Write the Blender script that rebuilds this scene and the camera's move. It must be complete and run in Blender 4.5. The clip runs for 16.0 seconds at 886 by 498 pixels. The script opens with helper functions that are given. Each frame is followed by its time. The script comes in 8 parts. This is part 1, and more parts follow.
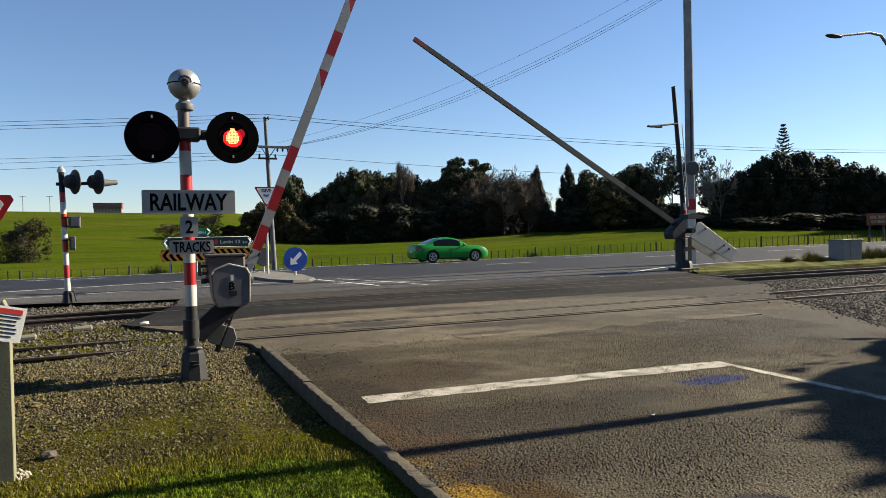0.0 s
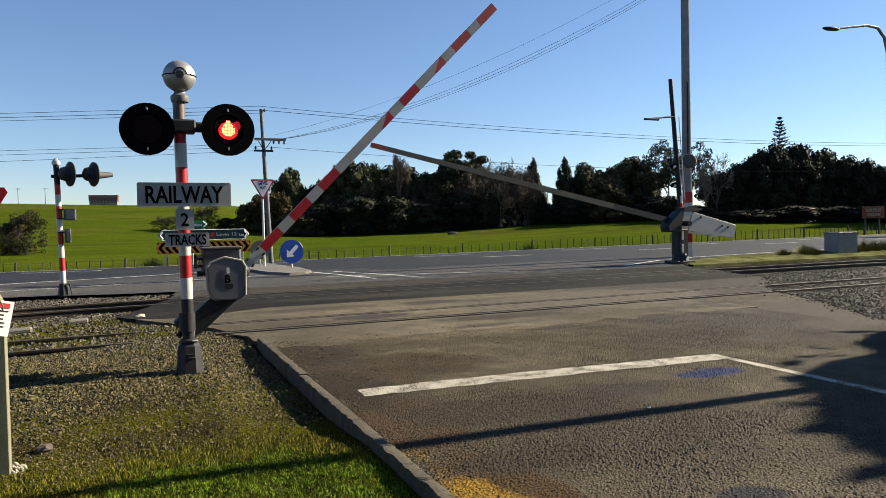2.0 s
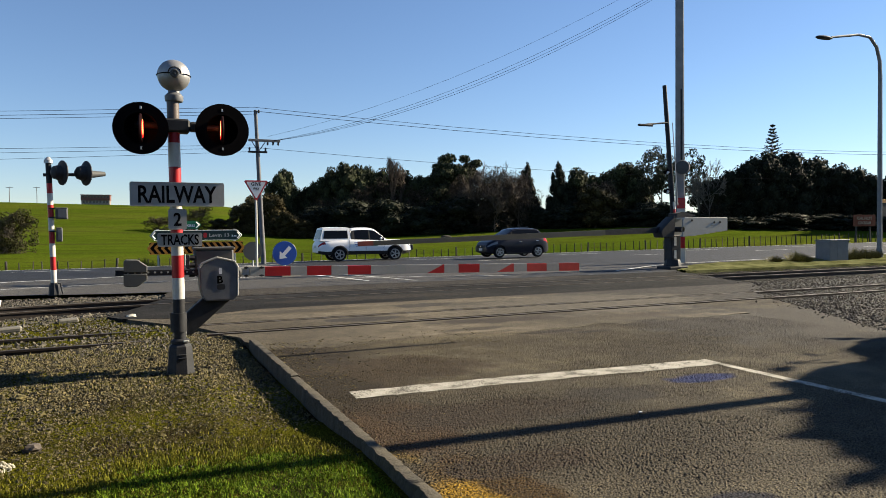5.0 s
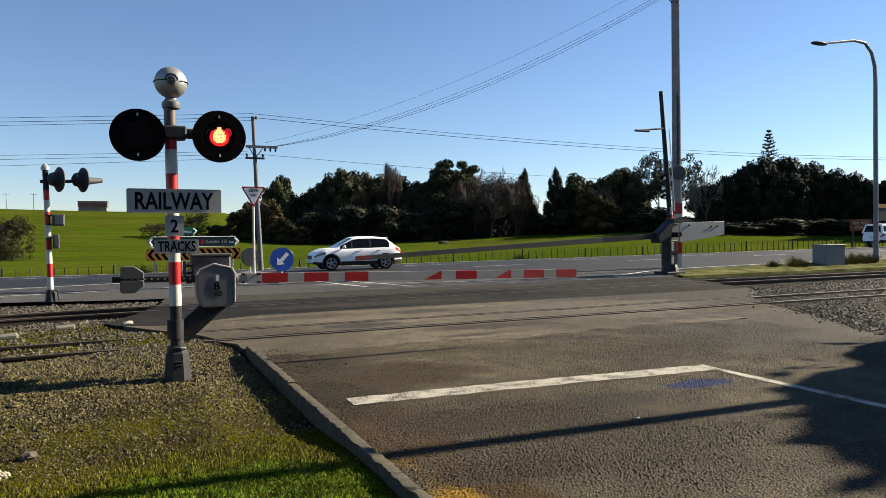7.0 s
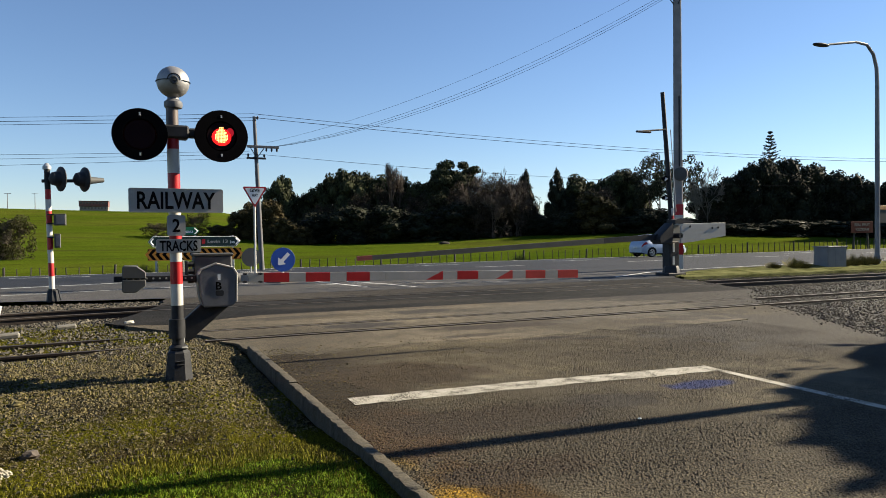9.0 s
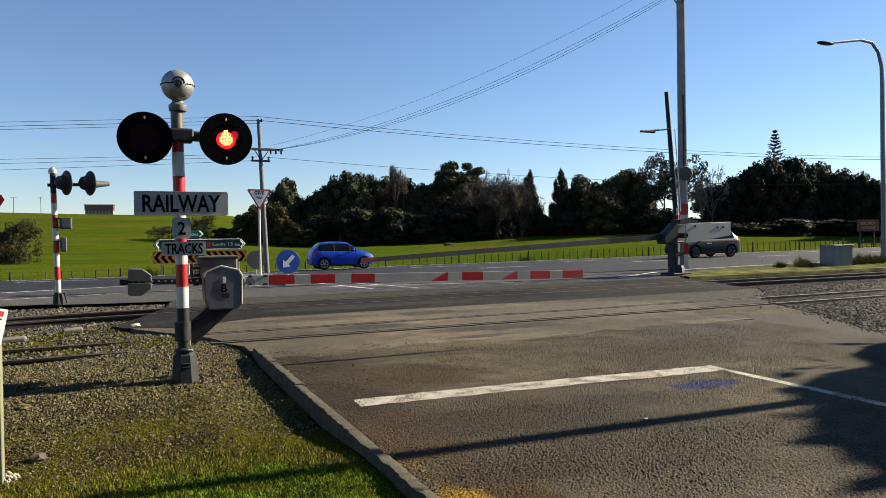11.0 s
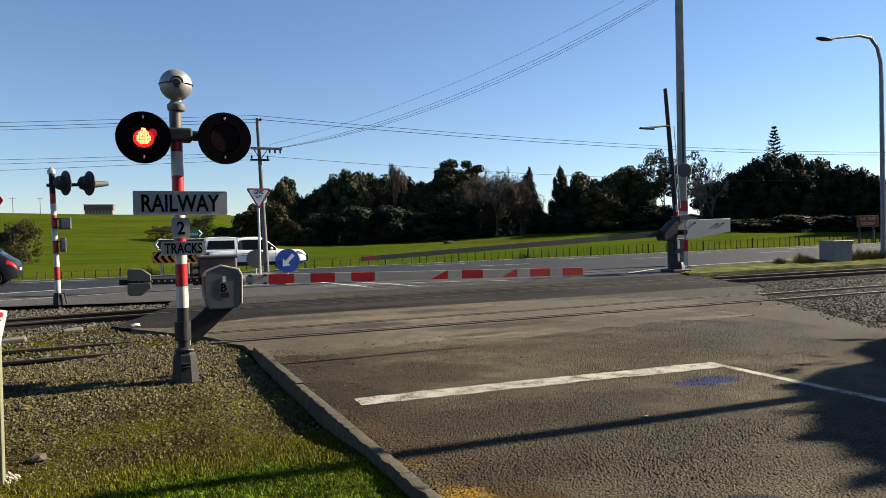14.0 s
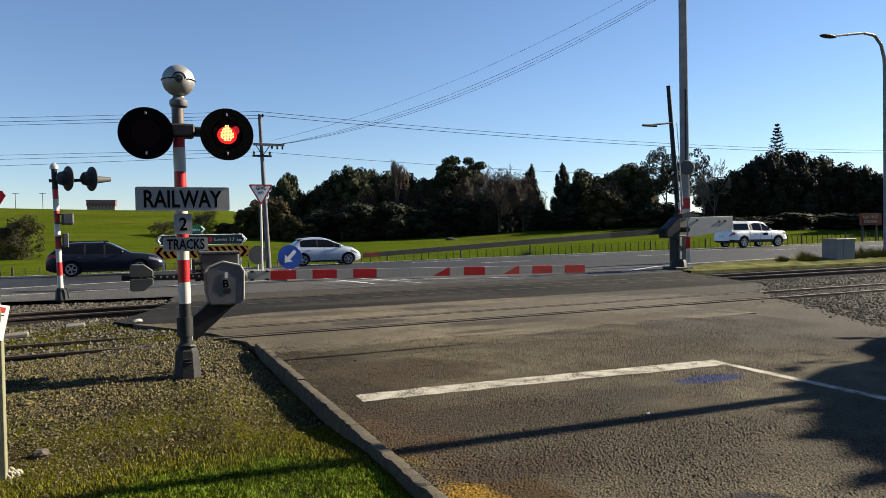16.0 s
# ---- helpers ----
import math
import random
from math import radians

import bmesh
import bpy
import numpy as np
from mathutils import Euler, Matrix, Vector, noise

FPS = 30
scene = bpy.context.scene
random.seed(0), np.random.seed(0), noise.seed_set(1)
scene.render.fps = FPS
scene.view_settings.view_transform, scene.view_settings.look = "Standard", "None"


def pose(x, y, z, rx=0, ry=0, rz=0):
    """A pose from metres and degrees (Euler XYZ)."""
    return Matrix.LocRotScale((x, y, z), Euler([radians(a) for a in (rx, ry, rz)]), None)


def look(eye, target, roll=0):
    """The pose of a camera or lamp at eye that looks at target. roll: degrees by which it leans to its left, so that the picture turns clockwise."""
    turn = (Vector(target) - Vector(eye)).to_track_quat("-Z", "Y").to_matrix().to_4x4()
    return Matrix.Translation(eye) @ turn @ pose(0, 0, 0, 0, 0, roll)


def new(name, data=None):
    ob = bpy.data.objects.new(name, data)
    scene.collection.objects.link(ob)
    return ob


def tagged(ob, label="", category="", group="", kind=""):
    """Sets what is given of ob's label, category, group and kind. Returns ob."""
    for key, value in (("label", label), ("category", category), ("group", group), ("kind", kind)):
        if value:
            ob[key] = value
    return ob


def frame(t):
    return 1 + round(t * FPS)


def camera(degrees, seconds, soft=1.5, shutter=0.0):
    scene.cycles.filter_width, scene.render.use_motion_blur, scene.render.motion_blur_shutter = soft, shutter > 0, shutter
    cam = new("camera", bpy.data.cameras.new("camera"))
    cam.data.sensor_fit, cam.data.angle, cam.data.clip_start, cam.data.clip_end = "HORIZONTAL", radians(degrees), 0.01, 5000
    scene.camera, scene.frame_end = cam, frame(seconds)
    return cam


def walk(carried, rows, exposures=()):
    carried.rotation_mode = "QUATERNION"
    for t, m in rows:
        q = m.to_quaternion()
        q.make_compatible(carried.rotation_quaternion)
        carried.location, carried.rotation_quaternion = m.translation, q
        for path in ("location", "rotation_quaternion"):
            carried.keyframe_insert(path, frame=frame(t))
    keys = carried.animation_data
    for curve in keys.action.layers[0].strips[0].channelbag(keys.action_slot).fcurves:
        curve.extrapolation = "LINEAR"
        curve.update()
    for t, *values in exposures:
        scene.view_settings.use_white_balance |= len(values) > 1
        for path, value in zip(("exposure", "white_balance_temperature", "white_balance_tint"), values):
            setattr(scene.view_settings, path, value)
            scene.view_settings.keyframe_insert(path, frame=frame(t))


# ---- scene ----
cam = camera(64.6, 16.0, soft=0.6)
PATH = [  # seconds, x, y, z, yaw, pitch, roll of the hand-held camera
    (0, -0.008, -0.007, 1.451, -23.39, -1.15, 1.20),
    (0.5, -0.005, -0.006, 1.451, -23.63, -1.09, 1.05),
    (1, -0.003, -0.002, 1.450, -23.49, -1.39, 1.20),
    (1.5, 0.010, 0.024, 1.455, -23.62, -1.58, 1.11),
    (2, -0.002, 0.001, 1.454, -23.66, -1.76, 1.16),
    (2.5, -0.002, -0.002, 1.446, -23.76, -1.48, 1.04),
    (3, -0.002, 0.004, 1.449, -23.86, -1.55, 0.79),
    (3.5, -0.000, 0.003, 1.451, -23.91, -1.56, 0.42),
    (4, -0.001, 0.003, 1.447, -24.10, -1.64, 0.41),
    (6.5, -0.004, 0.006, 1.449, -24.28, -1.08, 0.67),
    (7, 0.000, 0.000, 1.450, -24.40, -1.02, 0.66),
    (7.5, -0.003, 0.002, 1.449, -24.13, -0.99, 0.77),
    (8, -0.004, 0.003, 1.446, -24.07, -1.17, 0.76),
    (8.5, -0.006, 0.006, 1.448, -24.10, -1.19, 0.76),
    (9, -0.008, 0.004, 1.446, -24.33, -0.97, 0.51),
    (11.5, -0.010, 0.002, 1.444, -23.89, -0.87, 0.95),
    (12, -0.008, 0.012, 1.446, -23.89, -1.12, 0.97),
    (12.5, -0.008, 0.010, 1.447, -23.77, -1.13, 0.93),
    (13, -0.004, 0.009, 1.445, -24.24, -1.19, 0.72),
    (13.5, -0.008, 0.010, 1.445, -24.08, -1.13, 0.87),
    (14, -0.007, 0.008, 1.446, -23.99, -1.02, 1.20),
    (14.5, -0.008, 0.009, 1.446, -23.90, -0.80, 1.07),
    (15, -0.010, 0.009, 1.447, -23.96, -0.79, 0.95),
    (15.5, -0.009, 0.010, 1.447, -24.02, -1.18, 0.85),
    (16, -0.007, 0.012, 1.447, -23.83, -1.29, 1.01),
]
walk(cam, [(t, pose(x, y, z, 90 + pitch, roll, yaw)) for t, x, y, z, yaw, pitch, roll in PATH])

# ---- daylight: low winter sun over the line, clear sky ----
SUN_EL, SUN_AZ = 27.0, 92.5  # degrees; azimuth clockwise from +y
scene.view_settings.exposure = 1.56
world = bpy.data.worlds.new("sky")
scene.world = world
world.use_nodes = True
_wn = world.node_tree.nodes
_sky = _wn.new("ShaderNodeTexSky")
_sky.sky_type = "NISHITA"
_sky.sun_disc = False
_sky.sun_elevation, _sky.sun_rotation = radians(SUN_EL), radians(SUN_AZ)
_sky.altitude, _sky.air_density, _sky.dust_density, _sky.ozone_density = 0, 1.0, 0.0, 5.0
_tint = _wn.new("ShaderNodeVectorMath")  # clear-air blue
_tint.operation = "MULTIPLY"
_tint.inputs[1].default_value = (1.05, 0.985, 0.99)
world.node_tree.links.new(_sky.outputs[0], _tint.inputs[0])
world.node_tree.links.new(_tint.outputs[0], _wn["Background"].inputs[0])
_wn["Background"].inputs[1].default_value = 0.05
_sun = bpy.data.lights.new("sun", "SUN")
_sun.energy, _sun.angle, _sun.color = 5.0, radians(0.53), (1.0, 0.87, 0.66)
_sd = Vector((math.sin(radians(SUN_AZ)) * math.cos(radians(SUN_EL)), math.cos(radians(SUN_AZ)) * math.cos(radians(SUN_EL)), math.sin(radians(SUN_EL))))
sun = new("sun", _sun)
sun.matrix_world = look(_sd * 60, (0, 0, 0))


# ---- materials ----
def mat(name, color, rough=0.6, metal=0.0, vary=0.25, scale=8.0, fine=90.0, bump=0.25, dist=0.004, tint=None, emit=0.0, spec=0.5, island=0.0, rnd=0.0, coat=0.0):
    """Paint, metal, wood and the like: a base colour mottled at two scales, with fine relief."""
    m = bpy.data.materials.new(name)
    m.use_nodes = True
    nt = m.node_tree
    n, l = nt.nodes, nt.links
    b = n["Principled BSDF"]
    b.inputs["Roughness"].default_value, b.inputs["Metallic"].default_value = rough, metal
    b.inputs["Specular IOR Level"].default_value = spec
    b.inputs["Coat Weight"].default_value = coat
    b.inputs["Coat Roughness"].default_value = 0.05
    tc = n.new("ShaderNodeTexCoord")
    big, small = n.new("ShaderNodeTexNoise"), n.new("ShaderNodeTexNoise")
    big.inputs["Scale"].default_value, small.inputs["Scale"].default_value = scale, fine
    big.inputs["Detail"].default_value, small.inputs["Detail"].default_value = 4, 3
    l.new(tc.outputs["Object"], big.inputs["Vector"])
    l.new(tc.outputs["Object"], small.inputs["Vector"])
    mixv = n.new("ShaderNodeMath")
    mixv.operation = "MULTIPLY_ADD"
    l.new(small.outputs[0], mixv.inputs[0])
    mixv.inputs[1].default_value = 0.4
    l.new(big.outputs[0], mixv.inputs[2])
    ramp = n.new("ShaderNodeValToRGB")
    c = Vector(color)
    t = Vector(tint) if tint else c * (1 - vary)
    ramp.color_ramp.elements[0].position, ramp.color_ramp.elements[1].position = 0.45, 0.95
    ramp.color_ramp.elements[0].color = (*t, 1)
    ramp.color_ramp.elements[1].color = (*(c * (1 + vary * 0.3)), 1)
    l.new(mixv.outputs[0], ramp.inputs[0])
    out = ramp.outputs[0]
    if island or rnd:
        src = n.new("ShaderNodeNewGeometry").outputs["Random Per Island"] if island else n.new("ShaderNodeObjectInfo").outputs["Random"]
        k = island or rnd
        mr = n.new("ShaderNodeMapRange")
        mr.inputs[3].default_value, mr.inputs[4].default_value = 1 - k, 1 + k
        l.new(src, mr.inputs[0])
        vm = n.new("ShaderNodeVectorMath")
        vm.operation = "SCALE"
        l.new(out, vm.inputs[0])
        l.new(mr.outputs[0], vm.inputs["Scale"])
        out = vm.outputs[0]
    l.new(out, b.inputs["Base Color"])
    if emit:
        b.inputs["Emission Color"].default_value = (*color, 1)
        b.inputs["Emission Strength"].default_value = emit
    if bump:
        bp = n.new("ShaderNodeBump")
        bp.inputs["Strength"].default_value, bp.inputs["Distance"].default_value = bump, dist
        l.new(small.outputs[0], bp.inputs["Height"])
        l.new(bp.outputs[0], b.inputs["Normal"])
    return m


def nodes_of(name, rough=0.9, gloss=0.12):
    m = bpy.data.materials.new(name)
    m.use_nodes = True
    n, l = m.node_tree.nodes, m.node_tree.links
    n["Principled BSDF"].inputs["Roughness"].default_value = rough
    n["Principled BSDF"].inputs["Specular IOR Level"].default_value = gloss
    return m, n, l, n["Principled BSDF"]


def noise_node(n, l, vec, scale, detail=4, stretch=None):
    t = n.new("ShaderNodeTexNoise")
    t.inputs["Scale"].default_value, t.inputs["Detail"].default_value = scale, detail
    if stretch:
        mp = n.new("ShaderNodeMapping")
        mp.inputs["Scale"].default_value = stretch
        l.new(vec, mp.inputs[0])
        vec = mp.outputs[0]
    l.new(vec, t.inputs["Vector"])
    return t.outputs[0]


def ramp_node(n, l, src, stops):
    r = n.new("ShaderNodeValToRGB")
    e = r.color_ramp.elements
    while len(e) < len(stops):
        e.new(0.5)
    for k, (p, c) in zip(e, stops):
        k.position, k.color = p, (*c, 1) if len(c) == 3 else c
    l.new(src, r.inputs[0])
    return r.outputs[0]


def mix_node(n, l, fac, a, b, mode="MIX"):
    m = n.new("ShaderNodeMix")
    m.data_type, m.blend_type = "RGBA", mode
    for sock, v in ((m.inputs[0], fac), (m.inputs[6], a), (m.inputs[7], b)):
        if isinstance(v, (int, float)):
            sock.default_value = v
        elif isinstance(v, tuple):
            sock.default_value = (*v, 1)
        else:
            l.new(v, sock)
    return m.outputs[2]


def spot_node(n, l, vec, x, y, rx, ry, wob):
    """A soft-edged stain of its own shape at (x, y), 1 inside and 0 outside."""
    mp = n.new("ShaderNodeMapping")
    mp.vector_type = "POINT"
    mp.inputs["Location"].default_value = (-x / rx, -y / ry, 0)
    mp.inputs["Scale"].default_value = (1 / rx, 1 / ry, 0)
    l.new(vec, mp.inputs[0])
    ln = n.new("ShaderNodeVectorMath")
    ln.operation = "LENGTH"
    l.new(mp.outputs[0], ln.inputs[0])
    ad = n.new("ShaderNodeMath")
    ad.operation = "MULTIPLY_ADD"
    l.new(wob, ad.inputs[0])
    ad.inputs[1].default_value = 1.6
    l.new(ln.outputs["Value"], ad.inputs[2])
    mr = n.new("ShaderNodeMapRange")
    mr.inputs[1].default_value, mr.inputs[2].default_value = 2.0, 1.6
    mr.inputs[3].default_value, mr.inputs[4].default_value = 0, 1
    l.new(ad.outputs[0], mr.inputs[0])
    return mr.outputs[0]


def asphalt_material(name, dark, light, rough=0.9, chip=70.0, stains=(), gloss=0.15, relief=0.014):
    m, n, l, b = nodes_of(name, rough, gloss)
    vec = n.new("ShaderNodeTexCoord").outputs["Object"]
    big = noise_node(n, l, vec, 0.35, 5)
    mid = noise_node(n, l, vec, 3.0, 5)
    along = noise_node(n, l, vec, 0.9, 4, (0.25, 1.6, 1))
    chips = noise_node(n, l, vec, chip, 3)
    col = ramp_node(n, l, big, [(0.34, tuple(v * 0.8 for v in dark)), (0.66, tuple(v * 1.1 for v in light))])
    col = mix_node(n, l, ramp_node(n, l, along, [(0.42, (0, 0, 0)), (0.72, (0.55, 0.55, 0.55))]), col, tuple(v * 0.55 for v in dark))
    col = mix_node(n, l, ramp_node(n, l, mid, [(0.35, (0.6, 0.6, 0.6)), (0.62, (0, 0, 0))]), col, tuple(v * 0.72 for v in dark))
    wob = noise_node(n, l, vec, 2.2, 4)
    for x, y, rx, ry, c in stains:
        col = mix_node(n, l, spot_node(n, l, vec, x, y, rx, ry, wob), col, c)
    grain = ramp_node(n, l, chips, [(0.38, (0.12, 0.12, 0.12)), (0.47, (0.62, 0.62, 0.61)), (0.55, (1.22, 1.20, 1.15)), (0.68, (2.3, 2.2, 1.95))])
    col = mix_node(n, l, 1.0, col, grain, "MULTIPLY")
    l.new(col, b.inputs["Base Color"])
    bp = n.new("ShaderNodeBump")
    bp.inputs["Strength"].default_value, bp.inputs["Distance"].default_value = 0.8, relief
    l.new(chips, bp.inputs["Height"])
    l.new(bp.outputs[0], b.inputs["Normal"])
    return m


def ground_material():
    """Paddock grass: bright winter pasture with tussocks, worn streaks and darker damp hollows."""
    m, n, l, b = nodes_of("pasture", 1.0, 0.0)
    vec = n.new("ShaderNodeTexCoord").outputs["Object"]
    big = noise_node(n, l, vec, 0.03, 5)
    mid = noise_node(n, l, vec, 0.35, 6, (0.4, 1.2, 1))
    fine = noise_node(n, l, vec, 6.0, 4)
    streak = noise_node(n, l, vec, 0.11, 7, (0.5, 1.6, 1))
    col = ramp_node(n, l, big, [(0.3, (0.036, 0.060, 0.005)), (0.5, (0.052, 0.075, 0.007)), (0.72, (0.072, 0.082, 0.012))])
    col = mix_node(n, l, ramp_node(n, l, mid, [(0.5, (0, 0, 0)), (0.8, (0.75, 0.75, 0.75))]), col, (0.026, 0.031, 0.006))
    col = mix_node(n, l, ramp_node(n, l, streak, [(0.52, (0, 0, 0)), (0.66, (0.6, 0.6, 0.6))]), col, (0.040, 0.042, 0.011))
    col = mix_node(n, l, 1.0, col, ramp_node(n, l, fine, [(0.25, (0.55, 0.55, 0.55)), (0.75, (1.35, 1.35, 1.25))]), "MULTIPLY")
    l.new(col, b.inputs["Base Color"])
    bp = n.new("ShaderNodeBump")
    bp.inputs["Strength"].default_value, bp.inputs["Distance"].default_value = 0.7, 0.12
    l.new(fine, bp.inputs["Height"])
    l.new(bp.outputs[0], b.inputs["Normal"])
    return m


def verge_material():
    """Trodden soil and fine gravel, moss and thin grass coming through."""
    m, n, l, b = nodes_of("trodden_verge", 1.0, 0.0)
    vec = n.new("ShaderNodeTexCoord").outputs["Object"]
    big, mid, fine = noise_node(n, l, vec, 0.8, 5), noise_node(n, l, vec, 4.0, 5), noise_node(n, l, vec, 60, 4)
    soil = ramp_node(n, l, mid, [(0.3, (0.010, 0.008, 0.004)), (0.7, (0.036, 0.028, 0.014))])
    col = mix_node(n, l, ramp_node(n, l, big, [(0.40, (0, 0, 0)), (0.58, (0.9, 0.9, 0.9))]), soil, (0.062, 0.060, 0.005))
    col = mix_node(n, l, 1.0, col, ramp_node(n, l, fine, [(0.34, (0.25, 0.25, 0.25)), (0.66, (1.7, 1.7, 1.6))]), "MULTIPLY")
    l.new(col, b.inputs["Base Color"])
    bp = n.new("ShaderNodeBump")
    bp.inputs["Strength"].default_value, bp.inputs["Distance"].default_value = 1.0, 0.02
    l.new(fine, bp.inputs["Height"])
    l.new(bp.outputs[0], b.inputs["Normal"])
    return m


def worn_line_material():
    """Road paint worn through to the chip in specks."""
    m, n, l, b = nodes_of("worn_road_paint", 0.85, 0.2)
    vec = n.new("ShaderNodeTexCoord").outputs["Object"]
    spots, wide = noise_node(n, l, vec, 70, 3), noise_node(n, l, vec, 5, 4)
    add = n.new("ShaderNodeMath")
    add.operation = "MULTIPLY_ADD"
    l.new(wide, add.inputs[0])
    add.inputs[1].default_value = 0.7
    l.new(spots, add.inputs[2])
    col = ramp_node(n, l, add.outputs[0], [(0.74, (0.045, 0.039, 0.030)), (0.80, (0.25, 0.235, 0.19)), (1.0, (0.37, 0.35, 0.30))])
    l.new(col, b.inputs["Base Color"])
    return m


M = {}
M["asphalt"] = asphalt_material("side_road_asphalt", (0.042, 0.035, 0.023), (0.088, 0.075, 0.050), chip=95, relief=0.008, stains=[
    (5.05, 5.15, 0.36, 0.17, (0.014, 0.022, 0.080)), (3.9, 5.0, 0.5, 0.25, (0.027, 0.023, 0.018)), (3.1, 4.7, 0.45, 0.2, (0.027, 0.023, 0.018)),
    (2.95, 2.72, 0.20, 0.12, (0.016, 0.016, 0.022)), (1.85, 3.3, 0.30, 0.7, (0.040, 0.024, 0.007)), (1.66, 3.2, 0.20, 0.55, (0.16, 0.095, 0.008)), (1.62, 4.6, 0.12, 0.5, (0.10, 0.07, 0.012)), (1.8, 4.9, 0.4, 0.8, (0.040, 0.026, 0.014)), (5.45, 8.45, 0.45, 0.12, (0.026, 0.022, 0.018)), (6.0, 8.2, 0.35, 0.10, (0.028, 0.024, 0.020)),
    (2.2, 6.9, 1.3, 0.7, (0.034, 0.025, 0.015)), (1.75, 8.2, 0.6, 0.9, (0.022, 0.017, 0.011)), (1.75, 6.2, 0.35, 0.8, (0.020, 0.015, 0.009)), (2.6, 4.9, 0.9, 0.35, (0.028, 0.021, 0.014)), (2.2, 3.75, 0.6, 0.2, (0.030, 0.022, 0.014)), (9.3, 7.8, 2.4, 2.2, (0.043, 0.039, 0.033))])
M["asphalt_tan"] = asphalt_material("dusty_asphalt", (0.072, 0.062, 0.045), (0.140, 0.121, 0.089), relief=0.004, chip=110, stains=[
    (5.3, 12.6, 0.7, 0.35, (0.040, 0.036, 0.031)), (7.0, 10.3, 0.9, 0.35, (0.048, 0.039, 0.027)), (8.0, 9.4, 0.6, 0.3, (0.054, 0.044, 0.031)),
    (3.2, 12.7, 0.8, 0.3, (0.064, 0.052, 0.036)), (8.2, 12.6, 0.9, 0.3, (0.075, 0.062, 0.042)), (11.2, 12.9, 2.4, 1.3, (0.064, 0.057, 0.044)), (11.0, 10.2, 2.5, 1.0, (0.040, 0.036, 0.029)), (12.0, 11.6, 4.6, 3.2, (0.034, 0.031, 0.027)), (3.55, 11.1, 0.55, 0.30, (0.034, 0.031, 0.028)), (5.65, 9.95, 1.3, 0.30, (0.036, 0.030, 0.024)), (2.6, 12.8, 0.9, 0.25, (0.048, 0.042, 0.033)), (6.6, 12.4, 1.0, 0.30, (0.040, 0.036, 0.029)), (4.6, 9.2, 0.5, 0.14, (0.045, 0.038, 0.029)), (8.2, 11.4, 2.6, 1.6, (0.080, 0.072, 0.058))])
M["asphalt_dark"] = asphalt_material("newer_dark_asphalt", (0.0125, 0.0122, 0.012), (0.026, 0.025, 0.024), chip=80, relief=0.006, gloss=0.08, rough=0.9, stains=[(3.6, 17.7, 4.4, 0.9, (0.045, 0.041, 0.036)), (9.0, 17.9, 4.0, 0.7, (0.036, 0.033, 0.030)), (5.0, 14.6, 2.4, 0.4, (0.030, 0.027, 0.023))])
M["highway"] = asphalt_material("highway_asphalt", (0.0110, 0.0128, 0.0170), (0.0200, 0.0222, 0.0280), chip=55, relief=0.006, gloss=0.22, rough=0.75, stains=[(2.0, 20.8, 13.0, 2.3, (0.056, 0.053, 0.049)), (1.0, 24.0, 6.0, 1.4, (0.044, 0.043, 0.042)), (11.0, 21.5, 5.5, 1.6, (0.050, 0.047, 0.045)), (-9.0, 21.0, 7.0, 1.5, (0.080, 0.076, 0.071))])
M["pasture"] = ground_material()
M["verge"] = verge_material()
M["rough_grass"] = mat("pale_rough_grass", (0.150, 0.150, 0.070), 1.0, vary=0.6, scale=1.6, fine=25, bump=1.0, dist=0.05, tint=(0.040, 0.044, 0.014), spec=0.0)
M["line_white"] = worn_line_material()
M["line_bright"] = mat("fresh_road_paint", (0.52, 0.52, 0.50), 0.8, vary=0.35, scale=2, fine=30, bump=0.1, spec=0.2)
M["concrete"] = mat("old_concrete", (0.058, 0.046, 0.027), 0.9, vary=0.55, scale=7, fine=70, bump=1.0, dist=0.01)
M["island_concrete"] = mat("pale_island_concrete", (0.125, 0.120, 0.108), 0.9, vary=0.4, scale=3, fine=50, bump=0.5)
M["ballast"] = mat("ballast_stone", (0.080, 0.070, 0.050), 0.9, vary=0.5, scale=3, fine=40, bump=0.3, island=0.5)
M["ballast_bed"] = mat("ballast_bed", (0.022, 0.019, 0.013), 0.95, vary=0.6, scale=9, fine=35, bump=1.0, dist=0.03)
M["rail"] = mat("rusty_rail", (0.026, 0.018, 0.013), 0.7, vary=0.45, scale=5, fine=50, metal=0.3)
M["rail_top"] = mat("worn_rail_head", (0.075, 0.062, 0.046), 0.6, metal=0.25, vary=0.3)
M["sleeper"] = mat("grey_sleeper", (0.085, 0.08, 0.066), 0.9, vary=0.5, scale=4, fine=50, bump=0.6)
M["white"] = mat("white_enamel", (0.50, 0.485, 0.44), 0.45, vary=0.14, scale=5, fine=60, bump=0.1)
M["red"] = mat("signal_red_enamel", (0.40, 0.011, 0.014), 0.4, vary=0.25, scale=6, fine=60, bump=0.1)
M["red_faded"] = mat("faded_red_enamel", (0.46, 0.035, 0.03), 0.5, vary=0.3, scale=9, fine=60, bump=0.1)
M["reflect_white"] = mat("grey_white_sheeting", (0.35, 0.338, 0.31), 0.5, vary=0.16, scale=6, fine=40, bump=0.05)
M["black"] = mat("black_paint", (0.005, 0.0045, 0.005), 0.8, vary=0.3, bump=0.1, spec=0.02)
M["dark_iron"] = mat("dark_painted_iron", (0.022, 0.023, 0.026), 0.6, vary=0.4, scale=10, fine=80, bump=0.3, spec=0.25)
M["grey_paint"] = mat("silver_grey_paint", (0.135, 0.137, 0.145), 0.5, vary=0.3, scale=7, fine=60, bump=0.15, metal=0.2)
